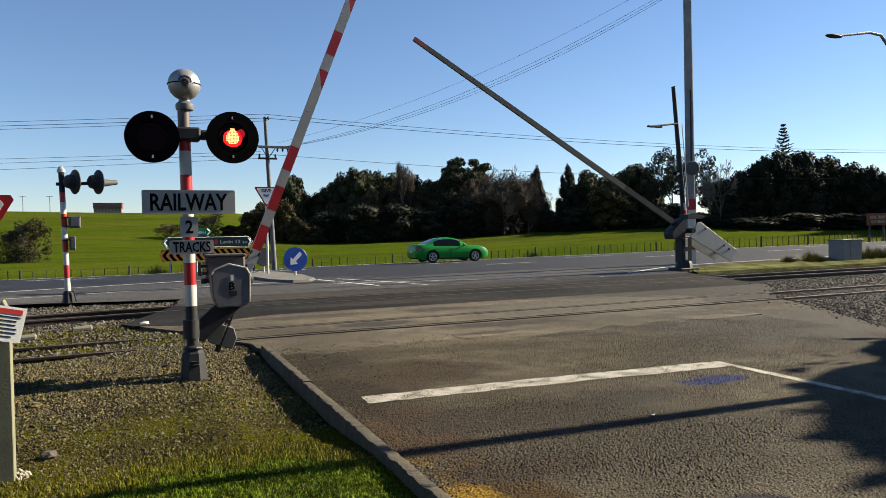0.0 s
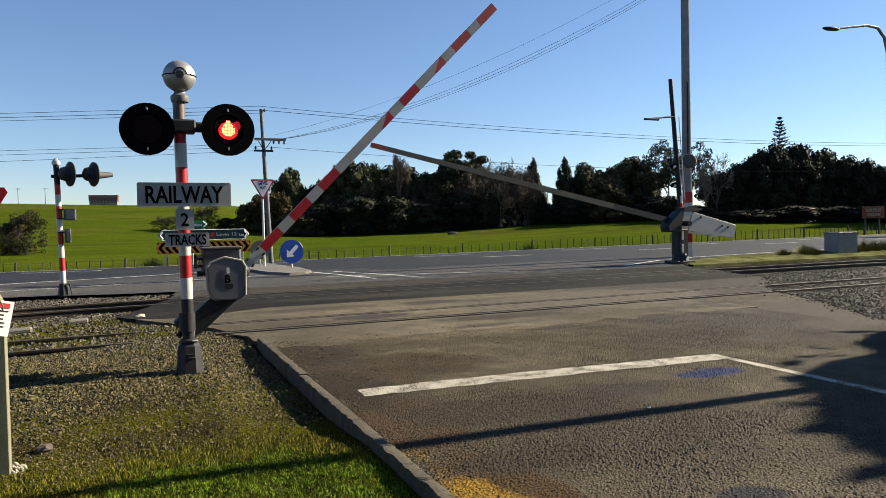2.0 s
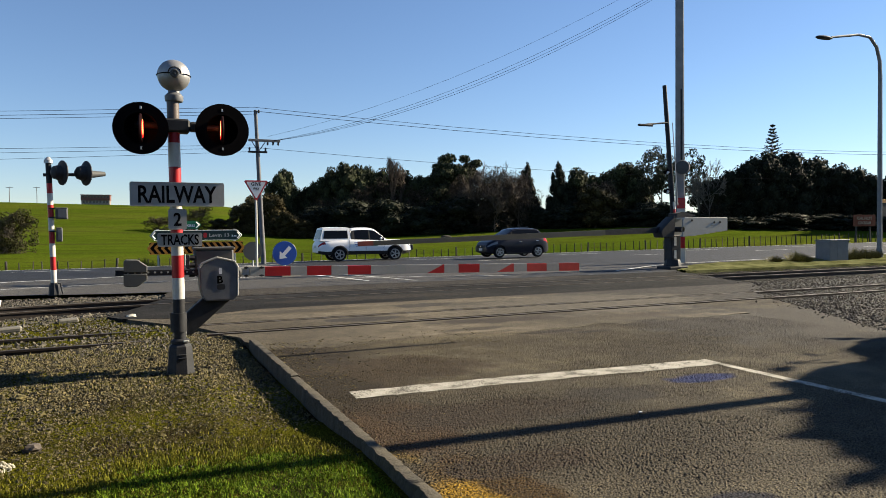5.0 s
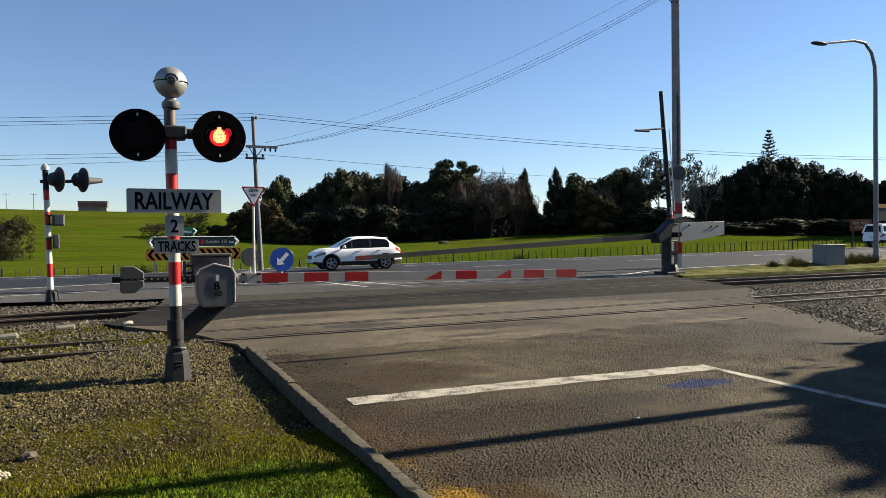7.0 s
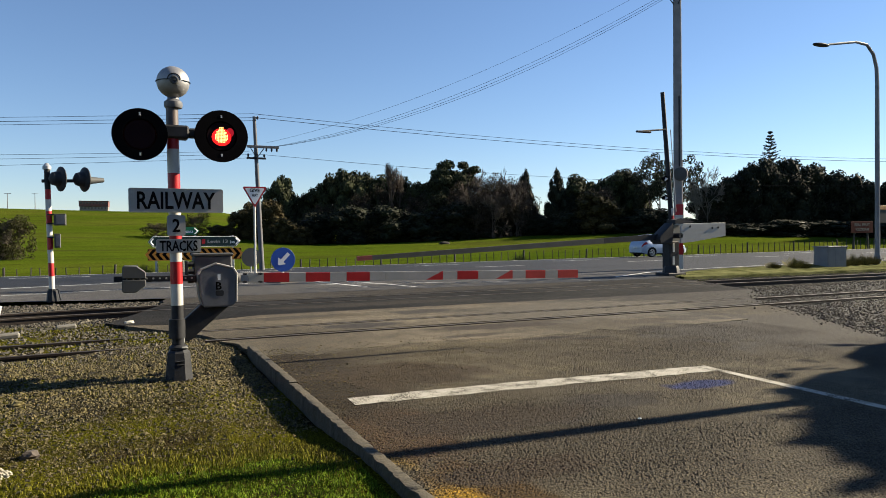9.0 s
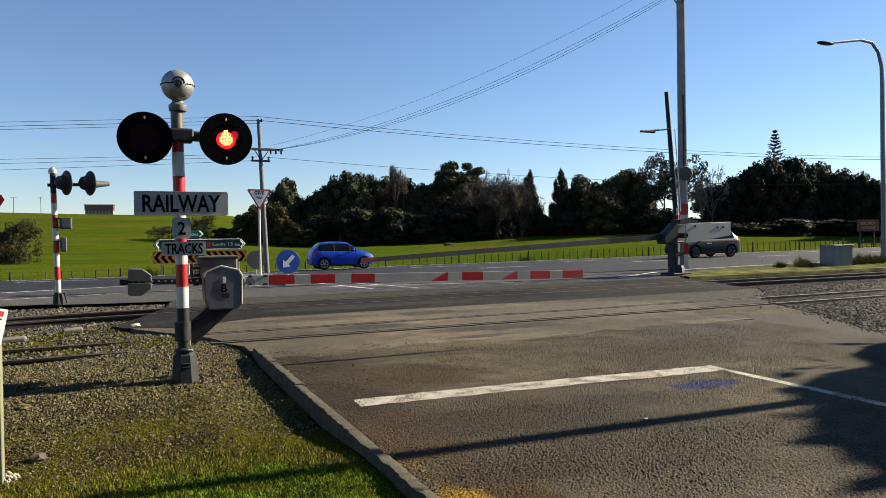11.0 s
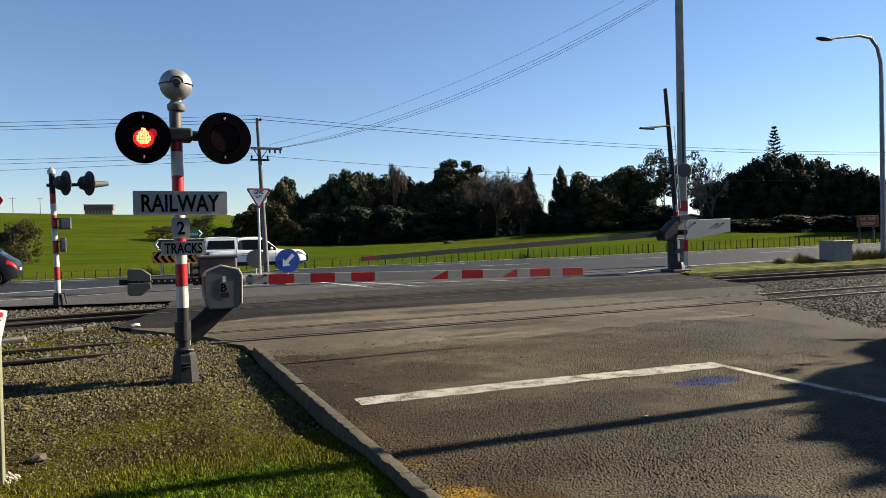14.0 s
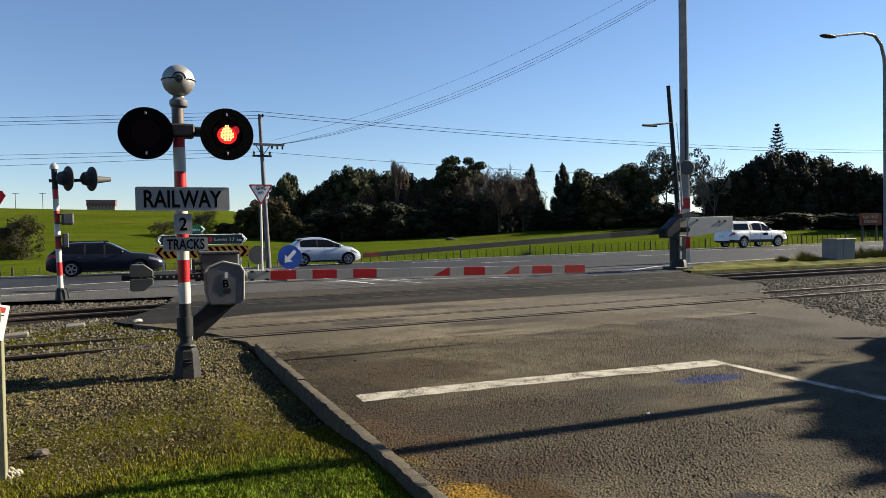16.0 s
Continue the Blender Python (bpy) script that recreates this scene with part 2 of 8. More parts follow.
# darker than the grey paint: the weights' shade is put into the colour
M["weight_grey"] = mat("shaded_weight_paint", (0.062, 0.064, 0.062), 0.7, vary=0.15, scale=5, fine=40, bump=0.1)
M["aluminium"] = mat("dull_aluminium", (0.30, 0.30, 0.30), 0.5, metal=0.5, vary=0.25, scale=9, fine=70)
M["galv"] = mat("galvanised_steel", (0.42, 0.43, 0.44), 0.5, metal=0.6, vary=0.3, scale=10, fine=70)
M["plate_grey"] = mat("pale_grey_plate", (0.31, 0.31, 0.285), 0.6, vary=0.10, scale=4, fine=40, bump=0.04)
M["pole_wood"] = mat("weathered_grey_pole", (0.13, 0.13, 0.135), 0.9, vary=0.35, scale=3, fine=60, bump=0.5)
M["pole_concrete"] = mat("concrete_pole", (0.23, 0.225, 0.225), 0.85, vary=0.3, scale=3, fine=50, bump=0.3)
M["timber_pale"] = mat("pale_painted_timber", (0.16, 0.16, 0.10), 0.85, vary=0.3, scale=6, fine=80, bump=0.4)
M["timber_dark"] = mat("dark_stained_timber", (0.022, 0.021, 0.021), 0.85, vary=0.4, scale=6, fine=80, bump=0.4)
M["fence_wood"] = mat("fence_post_wood", (0.035, 0.03, 0.024), 0.9, vary=0.4, scale=6, fine=60, rnd=0.4)
M["wire"] = mat("dark_wire", (0.012, 0.012, 0.014), 0.9, vary=0.2, spec=0.0)
M["lamp_steel"] = mat("weathered_lamp_steel", (0.17, 0.18, 0.19), 0.6, metal=0.3, vary=0.25, scale=4, fine=40)
# plate grey taken down: the cabinet face's shade is in this colour
M["cabinet_grey"] = mat("shaded_cabinet_grey", (0.15, 0.155, 0.16), 0.65, vary=0.2, scale=4, fine=40)
M["lens_gleam"] = mat("dim_red_gleam", (0.35, 0.006, 0.012), 0.4, vary=0.0, bump=0, emit=0.35)
M["sign_blue"] = mat("blue_sheeting", (0.015, 0.07, 0.33), 0.4, vary=0.12)
M["sign_green"] = mat("green_sheeting", (0.01, 0.16, 0.065), 0.4, vary=0.12)
M["sign_dark_green"] = mat("dark_green_sheeting", (0.008, 0.03, 0.024), 0.4, vary=0.15)
M["sign_yellow"] = mat("amber_sheeting", (0.42, 0.17, 0.014), 0.45, vary=0.15)
M["sign_white"] = mat("white_sheeting", (0.72, 0.72, 0.70), 0.45, vary=0.08)
M["sign_brown"] = mat("maroon_sign_paint", (0.05, 0.011, 0.009), 0.9, vary=0.2, spec=0.1)
M["led_red"] = mat("lit_red_lens", (1.0, 0.010, 0.008), 0.4, vary=0.0, bump=0, emit=0.55)
M["led_core"] = mat("lit_led", (1.0, 0.30, 0.085), 0.4, vary=0.0, bump=0, emit=2.4)
M["lens_dark"] = mat("unlit_red_lens", (0.016, 0.006, 0.007), 0.6, vary=0.2, bump=0.1, spec=0.05)


# ---- mesh helpers ----
def thing(name, label, category, m=None, group="", kind=""):
    ob = new(name)
    ob.empty_display_size = 0.2
    if m is not None:
        ob.matrix_basis = m
    return tagged(ob, label, category, group, kind)


def mesh_of(name, bm, material, smooth=None):
    me = bpy.data.meshes.new(name)
    bmesh.ops.recalc_face_normals(bm, faces=bm.faces)
    if smooth:
        for f in bm.faces:
            f.smooth = True
        for e in bm.edges:
            if len(e.link_faces) == 2 and e.calc_face_angle(3.2) > radians(smooth):
                e.smooth = False
    bm.to_mesh(me)
    bm.free()
    for k in material if isinstance(material, (list, tuple)) else [material]:
        me.materials.append(k)
    return me


def part(name, bm, material, parent=None, label="", smooth=35, m=None):
    ob = new(name, mesh_of(name, bm, material, smooth))
    ob.parent = parent
    if m is not None:
        ob.matrix_basis = m
    return tagged(ob, label) if label else ob


def setting(name, bm, material, label, category, smooth=35):
    return tagged(part(name, bm, material, None, "", smooth), label, category, "", "structure")


def box(bm, cx, cy, cz, sx, sy, sz, bevel=0.0, m=None, segs=1):
    r = bmesh.ops.create_cube(bm, size=1, matrix=Matrix.Translation((cx, cy, cz)) @ Matrix.Diagonal((sx, sy, sz, 1)))
    vs = r["verts"]
    if m is not None:
        bmesh.ops.transform(bm, matrix=m, verts=vs)
    if bevel:
        es = list({e for v in vs for e in v.link_edges})
        bmesh.ops.bevel(bm, geom=es, offset=bevel, segments=segs, affect="EDGES", profile=0.5)
    return bm


def rod(bm, p0, p1, r0, r1=None, n=12, caps=True):
    p0, p1 = Vector(p0), Vector(p1)
    d = p1 - p0
    q = d.to_track_quat("Z", "Y").to_matrix().to_4x4()
    bmesh.ops.create_cone(bm, cap_ends=caps, segments=n, radius1=r0, radius2=r0 if r1 is None else r1, depth=d.length, matrix=Matrix.Translation((p0 + p1) / 2) @ q)
    return bm


def ball(bm, c, r, sx=1, sy=1, sz=1, u=20, v=14):
    bmesh.ops.create_uvsphere(bm, u_segments=u, v_segments=v, radius=r, matrix=Matrix.Translation(c) @ Matrix.Diagonal((sx, sy, sz, 1)))
    return bm


def plate(bm, pts, y0, y1):
    """A flat plate: outline pts in (x, z), from y0 to y1."""
    a = [bm.verts.new((x, y0, z)) for x, z in pts]
    b = [bm.verts.new((x, y1, z)) for x, z in pts]
    bm.faces.new(a)
    bm.faces.new(b[::-1])
    for i in range(len(pts)):
        j = (i + 1) % len(pts)
        bm.faces.new((a[i], b[i], b[j], a[j]))
    return bm


def slab(bm, pts, z0, z1):
    """A level slab: outline pts in (x, y), from z0 up to z1."""
    a = [bm.verts.new((x, y, z0)) for x, y in pts]
    b = [bm.verts.new((x, y, z1)) for x, y in pts]
    bm.faces.new(a[::-1])
    bm.faces.new(b)
    for i in range(len(pts)):
        j = (i + 1) % len(pts)
        bm.faces.new((a[i], a[j], b[j], b[i]))
    return bm


def lathe(bm, prof, n=24, m=None):
    """Turn a profile of (r, z) about z."""
    rings = [[bm.verts.new((r * math.cos(2 * math.pi * k / n), r * math.sin(2 * math.pi * k / n), z)) for k in range(n)] for r, z in prof]
    for a, b in zip(rings, rings[1:]):
        for k in range(n):
            bm.faces.new((a[k], a[(k + 1) % n], b[(k + 1) % n], b[k]))
    bm.faces.new(rings[0][::-1])
    bm.faces.new(rings[-1])
    if m is not None:
        bmesh.ops.transform(bm, matrix=m, verts=[v for r in rings for v in r])
    return bm


def rounded(w, h, r, n=5):
    pts = []
    for cx, cz, a0 in ((w / 2 - r, h / 2 - r, 0), (-w / 2 + r, h / 2 - r, 90), (-w / 2 + r, -h / 2 + r, 180), (w / 2 - r, -h / 2 + r, 270)):
        for k in range(n + 1):
            a = radians(a0 + 90 * k / n)
            pts.append((cx + r * math.cos(a), cz + r * math.sin(a)))
    return pts


def soup(name, verts, faces, material, smooth=False):
    me = bpy.data.meshes.new(name)
    me.from_pydata(verts, [], faces)
    me.materials.append(material)
    if smooth:
        me.polygons.foreach_set("use_smooth", [True] * len(me.polygons))
    me.update()
    return new(name, me)


def lettering(text, width, height, material, parent, m, name="lettering", thick=0.0015, bold=0.028):
    """Words in the built-in font, fitted to width and height, standing in the x-z plane and facing -y."""
    cu = bpy.data.curves.new(name, "FONT")
    cu.body, cu.align_x, cu.align_y, cu.extrude, cu.resolution_u = text, "CENTER", "CENTER", 0.004, 3
    cu.offset = bold
    tmp = bpy.data.objects.new(name, cu)
    scene.collection.objects.link(tmp)
    bpy.context.view_layer.update()
    me = bpy.data.meshes.new_from_object(tmp.evaluated_get(bpy.context.evaluated_depsgraph_get()))
    bpy.data.objects.remove(tmp)
    co = np.array([v.co[:] for v in me.vertices])
    lo, hi = co.min(0), co.max(0)
    co = (co - (lo + hi) / 2) / (hi - lo) * np.array([width, height, thick * 2])
    me.vertices.foreach_set("co", np.stack([co[:, 0], -co[:, 2], co[:, 1]], 1).ravel())
    me.materials.clear()
    me.materials.append(material)
    me.update()
    ob = new(name, me)
    ob.parent, ob.matrix_basis = parent, m
    return ob


# ---- the lie of the land ----
def smooth01(v):
    v = np.clip(v, 0, 1)
    return v * v * (3 - 2 * v)


def rise(x):
    """The highway climbs gently eastwards."""
    return 0.0075 * np.maximum(0, x - 5) * (1 - 0.5 * smooth01((x - 100) / 200))


def dip(x, y):
    """The highway falls away from the railway, a little more to the west."""
    return -0.155 * np.clip((y - 26) / 12, 0, 1.1) ** 1.6 * (1.35 - 0.35 * smooth01((x + 2) / 9))


def land(x, y):
    """Height of the paddock and the hill beyond the highway."""
    q = y
    z = -0.32 + 0.0 * q
    z = z - 0.52 * smooth01((q - 37.6) / 2.6) * (1 - smooth01((q - 44) / 40))
    z = z + rise(x) * smooth01((q - 18.6) / 4) + 1.6 * smooth01((x - 30) / 60) * smooth01((q - 45) / 40)
    z = z + 1.2 * smooth01((q - 42) / 110)
    z = z + 2.0 * smooth01((q - 140) / 160)
    side = x / np.maximum(y, 1)
    hill = smooth01((q - 62) / 235) * (1 - 0.93 * smooth01((side - 0.08) / 0.20))
    wavy = 0.5 * np.sin(x * 0.05 + 1.3) * np.cos(y * 0.035) * smooth01((q - 60) / 60)
    return z + 9.6 * hill + wavy


def height(x, y):
    return float(land(np.array(float(x)), np.array(float(y))))


def build_ground():
    u = np.linspace(-1, 1, 141)
    xs = 20 + 1100 * np.sign(u) * np.abs(u) ** 2.6
    v = np.linspace(0, 1, 150)
    ys = np.concatenate([[-300, -120, -50, -20, -5, 5, 15, 25, 32], 34 + 1300 * v ** 2.4])
    gx, gy = np.meshgrid(xs, ys)
    gz = land(gx, gy)
    nx = len(xs)
    verts = np.stack([gx.ravel(), gy.ravel(), gz.ravel()], 1).tolist()
    faces = [(j * nx + i, j * nx + i + 1, (j + 1) * nx + i + 1, (j + 1) * nx + i) for j in range(len(ys) - 1) for i in range(nx - 1)]
    tagged(soup("ground", verts, faces, M["pasture"], True), "bright green rolling pasture reaching back to a low hill", "ground", "", "structure")


def polyline_x(table, y):
    return float(np.interp(y, [a for a, _ in table], [b for _, b in table]))


LEFT_EDGE = [(-15, 1.46), (9.30, 1.46), (10.0, 1.32), (10.6, 1.22), (11.5, 0.86), (13.0, -0.10), (13.6, -0.30), (16, 0.5), (18.45, 0.9)]
RIGHT_EDGE = [(-15, 10.5), (6.1, 9.5), (11.1, 12.5), (13.5, 15.0), (18.45, 17.0)]
RAILS_NEAR, RAILS_MAIN = (10.49, 11.57), (15.52, 16.60)


def bend(x):
    """The line swings slightly towards the yard west of the crossing."""
    return -0.10 * max(0.0, 0.5 - x) - 0.06 * min(max(0.0, -0.5 - x), 6.0) ** 2


def road_piece(name, y0, y1, material, z=0.0, ragged0=0.0, ragged1=0.0, rag_side=0.06, left=None, right=None, thick=0.11):
    rng = random.Random(name + str(y0))
    ys = np.linspace(y0, y1, max(3, int((y1 - y0) / 0.35) + 1))
    lt = [((left if left is not None else polyline_x(LEFT_EDGE, y)) + rng.uniform(-rag_side, rag_side), y) for y in ys]
    rt = [((right if right is not None else polyline_x(RIGHT_EDGE, y)) + rng.uniform(-rag_side, rag_side) * 2, y) for y in ys[::-1]]
    far = [(x, y1 + rng.uniform(-ragged1, ragged1)) for x in np.arange(lt[-1][0] + 0.3, rt[0][0] - 0.2, 0.3)]
    near = [(x, y0 + rng.uniform(-ragged0, ragged0)) for x in np.arange(rt[-1][0] - 0.3, lt[0][0] + 0.2, -0.3)]
    bm = bmesh.new()
    slab(bm, lt + far + rt + near, z - thick, z)
    bmesh.ops.triangulate(bm, faces=[f for f in bm.faces if len(f.verts) > 4])
    return bm


def build_roads():
    # the chip seal's own relief on the stretch beside the verge
    step = 0.0125
    xs, ys = np.arange(1.47, 9.42, step), np.arange(2.3, 9.02, step)
    rng = np.random.default_rng(12)
    def bumps(cell):
        g = rng.normal(0, 1, (int(len(ys) / cell) + 3, int(len(xs) / cell) + 3))
        u, v = np.arange(len(ys)) / cell, np.arange(len(xs)) / cell
        i, j = u.astype(int), v.astype(int)
        a, b = (u - i)[:, None], (v - j)[None]
        return (g[i][:, j] * (1 - a) + g[i + 1][:, j] * a) * (1 - b) + (g[i][:, j + 1] * (1 - a) + g[i + 1][:, j + 1] * a) * b
    gx, gy = np.meshgrid(xs, ys)
    worn_patch = np.clip(0.75 + 0.35 * bumps(40), 0.25, 1.2) * np.clip((10.2 - gy) / 2.2, 0.4, 1)
    gz = np.clip((bumps(1) * 0.0024 + bumps(1.4) * 0.0008) * worn_patch, -0.0052, 0.0045) + bumps(70) * 0.0015
    rim = np.minimum(np.minimum(gx - xs[0], xs[-1] - gx), np.minimum(gy - ys[0], ys[-1] - gy))
    gz = gz - 0.004 * np.clip(1 - rim / 0.15, 0, 1)
    nx = len(xs)
    idx = (np.arange(len(ys) - 1)[:, None] * nx + np.arange(nx - 1)[None]).ravel()
    chips = soup("road_chip_seal", np.stack([gx, gy, gz], -1).reshape(-1, 3).tolist(), np.stack([idx, idx + 1, idx + nx + 1, idx + nx], 1).tolist(), M["asphalt"])
    tagged(chips, "coarse chip seal of the side road, worn brown", "road", "", "structure")
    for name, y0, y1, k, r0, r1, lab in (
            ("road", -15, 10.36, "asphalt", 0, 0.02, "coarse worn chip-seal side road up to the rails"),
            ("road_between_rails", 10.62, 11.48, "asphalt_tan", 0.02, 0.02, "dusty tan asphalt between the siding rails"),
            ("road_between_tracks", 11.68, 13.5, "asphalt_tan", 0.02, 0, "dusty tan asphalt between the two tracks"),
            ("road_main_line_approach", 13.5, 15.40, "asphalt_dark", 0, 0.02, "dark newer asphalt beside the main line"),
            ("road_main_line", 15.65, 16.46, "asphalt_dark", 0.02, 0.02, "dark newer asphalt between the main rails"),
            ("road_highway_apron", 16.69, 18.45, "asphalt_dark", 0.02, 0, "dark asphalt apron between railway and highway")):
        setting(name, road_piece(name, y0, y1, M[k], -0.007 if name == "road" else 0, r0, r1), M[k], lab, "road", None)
    tan = road_piece("patch", 8.72, 10.34, M["asphalt_tan"], 0.0005, 0.16, 0.02, 0.1, None, 9.6, 0.02)
    setting("road_patch", tan, M["asphalt_tan"], "pale dusty ragged asphalt patch before the siding", "road", None)
    tongue = slab(bmesh.new(), [(-0.14, 13.04), (0.25, 12.86), (0.62, 12.72), (1.1, 12.85), (1.6, 13.2), (2.2, 13.49), (-0.36, 13.49)], -0.10, 0.004)
    setting("road_tongue", tongue, M["asphalt_dark"], "dark asphalt lip beside the main line", "road", None)
    # highway, beside the railway and climbing gently
    hw = [(-120, 18.9), (-12, 19.1), (-2.6, 19.35), (-0.5, 18.7), (0.9, 18.45), (17.0, 18.45), (17.6, 19.2), (19.0, 20.0), (21.0, 20.45), (24, 20.55), (160, 19.4)]
    xs = sorted({x for x, _ in hw} | set(np.arange(-20, 160, 4.0)))
    bm = bmesh.new()
    prev = None
    for x in xs:
        y0 = float(np.interp(x, [a for a, _ in hw], [b for _, b in hw]))
        y1 = 37.9 - 0.03 * x
        col = [bm.verts.new((x, y0 + (y1 - y0) * k / 8, lift(x, y0 + (y1 - y0) * k / 8))) for k in range(9)]
        col += [bm.verts.new((x, y1 + 0.3, float(rise(x)) - 0.6))]
        if prev:
            for k in range(9):
                bm.faces.new((prev[k], col[k], col[k + 1], prev[k + 1]))
        prev = col
    setting("road_highway", bm, M["highway"], "wide blue-grey sealed highway beyond the railway", "road", 30)


def lift(x, y):
    return float(rise(x)) * float(smooth01(np.array((y - 18.6) / 2))) + float(dip(x, y))


def stripe(bm, pts, width, z=0.006, jit=0.01, seed=1):
    """A painted line along pts (x, y), with worn uneven edges."""
    rng = random.Random(seed)
    dense = []
    for (x0, y0), (x1, y1) in zip(pts, pts[1:]):
        n = max(1, int(math.hypot(x1 - x0, y1 - y0) / 0.12)) if jit else 1
        dense += [(x0 + (x1 - x0) * k / n, y0 + (y1 - y0) * k / n) for k in range(n)]
    dense.append(pts[-1])
    prev = None
    for i, (x, y) in enumerate(dense):
        a, b = dense[max(0, i - 1)], dense[min(len(dense) - 1, i + 1)]
        d = Vector((b[0] - a[0], b[1] - a[1])).normalized()
        w0, w1 = width / 2 + rng.uniform(-jit, jit), width / 2 + rng.uniform(-jit, jit)
        cur = [bm.verts.new((x - d.y * w0, y + d.x * w0, z + lift(x, y))), bm.verts.new((x + d.y * w1, y - d.x * w1, z + lift(x, y)))]
        if prev:
            bm.faces.new((prev[0], prev[1], cur[1], cur[0]))
        prev = cur


def build_markings():
    bm = bmesh.new()
    stripe(bm, [(1.78, 5.96), (3.6, 5.87), (5.78, 5.70)], 0.29, 0.0035, 0.018, 3)
    setting("stop_line", bm, M["line_white"], "broad worn white stop line painted on the asphalt", "road marking", None)
    bm = bmesh.new()
    stripe(bm, [(5.73, 5.548), (5.70, 3.75), (5.66, -15)], 0.11, 0.0038, 0.008, 4)
    setting("centre_line", bm, M["line_white"], "thin white centre line on the side road", "road marking", None)
    bm = bmesh.new()
    stripe(bm, [(-14, 22.0), (-3.47, 24.8), (0.5, 26.1), (3.4, 27.3)], 0.16, 0.006, 0.02, 5)
    setting("edge_line_curve", bm, M["line_bright"], "curved white edge line where the side road joins", "road marking", None)
    bm = bmesh.new()
    stripe(bm, [(-14, 19.9), (-3.0, 21.6), (0.5, 22.5), (4.2, 23.4)], 0.09, 0.006, 0.02, 6)
    setting("shoulder_line", bm, M["line_bright"], "faint white shoulder line on the highway", "road marking", None)
    bm = bmesh.new()
    stripe(bm, [(13.5, 18.6), (15.2, 19.4), (17.5, 20.3), (19.2, 20.78), (21.0, 21.0), (24, 21.1), (29, 21.15), (40, 21.1), (70, 20.7), (130, 20.0)], 0.14, 0.006, 0.02, 7)
    setting("edge_line", bm, M["line_bright"], "white edge line sweeping round the junction", "road marking", None)
    bm = bmesh.new()
    for k in range(14):
        x = 14.5 + 8.6 * k
        stripe(bm, [(x, 28.9 - 0.02 * x), (x + 2.6, 28.9 - 0.02 * (x + 2.6))], 0.13, 0.006, 0.01, k)
    setting("lane_dashes", bm, M["line_bright"], "white dashes marking off the slip lane", "road marking", None)
    bm = bmesh.new()
    for k in range(18):
        x = -13 + 8.6 * k
        stripe(bm, [(x, 33.3 - 0.03 * x), (x + 3, 33.3 - 0.03 * (x + 3))], 0.12, 0.006, 0.01, k)
    setting("centre_dashes", bm, M["line_bright"], "white centre dashes of the highway", "road marking", None)
    bm = bmesh.new()
    stripe(bm, [(x, 37.3 - 0.03 * x) for x in range(-40, 141, 4)], 0.12, 0.006, 0.004, 8)
    setting("far_edge_line", bm, M["line_bright"], "thin white line along the far highway edge", "road marking", None)
    bm = bmesh.new()
    stripe(bm, [(5.55, 23.77), (6.38, 19.51)], 0.13, 0.006, 0.02, 20)
    stripe(bm, [(6.22, 23.71), (7.67, 18.99)], 0.10, 0.006, 0.02, 21)
    stripe(bm, [(5.32, 21.29), (10.98, 19.31)], 0.07, 0.007, 0.02, 31)
    setting("median_hatching", bm, M["line_bright"], "worn white hatching beside the traffic island", "road marking", None)


def rail_mesh(bm, y, x0, x1, step=1.0, swing=1.0, sink=0.0):
    prof = [(-0.055, -0.155), (0.055, -0.155), (0.055, -0.143), (0.01, -0.125), (0.01, -0.04), (0.034, -0.03), (0.034, -0.003), (0.028, 0.0), (-0.028, 0.0), (-0.034, -0.003), (-0.034, -0.03), (-0.01, -0.04), (-0.01, -0.125), (-0.055, -0.143)]
    xs = [x for x in np.arange(x0, x1 + 0.01, step)]
    rings = [[bm.verts.new((x, y + swing * bend(x) + a, b + 0.003 - sink)) for a, b in prof] for x in xs]
    for r, s in zip(rings, rings[1:]):
        for k in range(len(prof)):
            f = bm.faces.new((r[k], r[(k + 1) % len(prof)], s[(k + 1) % len(prof)], s[k]))
            f.material_index = 1 if k in (6, 7, 8) else 0
    return bm


def build_track(name, ys, label, dull):
    track = thing(name, label, "railway track", kind="structure")
    for y in ys:
        if dull:  # the siding dives under the gravel short of the road
            part("rail", rail_mesh(bmesh.new(), y, -24, 0.4, 0.4, 0.25, 0.035), [M["rail"], M["rail"]], track, "", None)
            part("rail", rail_mesh(bmesh.new(), y, 1.0, 90, 1.0), [M["rail"], M["rail_top"]], track, "", None)
        else:
            part("rail", rail_mesh(bmesh.new(), y, -24, 90, 0.5), [M["rail"], M["rail_top"]], track, "rusty rail with a polished head", None)
    bm = box(bmesh.new(), 0, 0, 0, 0.22, 2.0, 0.14, 0.02)
    sleeper = mesh_of("sleeper", bm, M["sleeper"])
    rng = random.Random(name)
    mid = sum(ys) / 2
    for x in [v for v in np.arange(-13, 90, 0.68) if v < polyline_x(LEFT_EDGE, mid) - 0.3 or v > polyline_x(RIGHT_EDGE, mid) + 0.2]:
        ob = new("sleeper", sleeper)
        ob.parent = track
        ob.matrix_basis = pose(x + rng.uniform(-.03, .03), mid + bend(x) + rng.uniform(-.04, .04), -0.235 + rng.uniform(-.01, .01), 0, 0, rng.uniform(-2, 2))


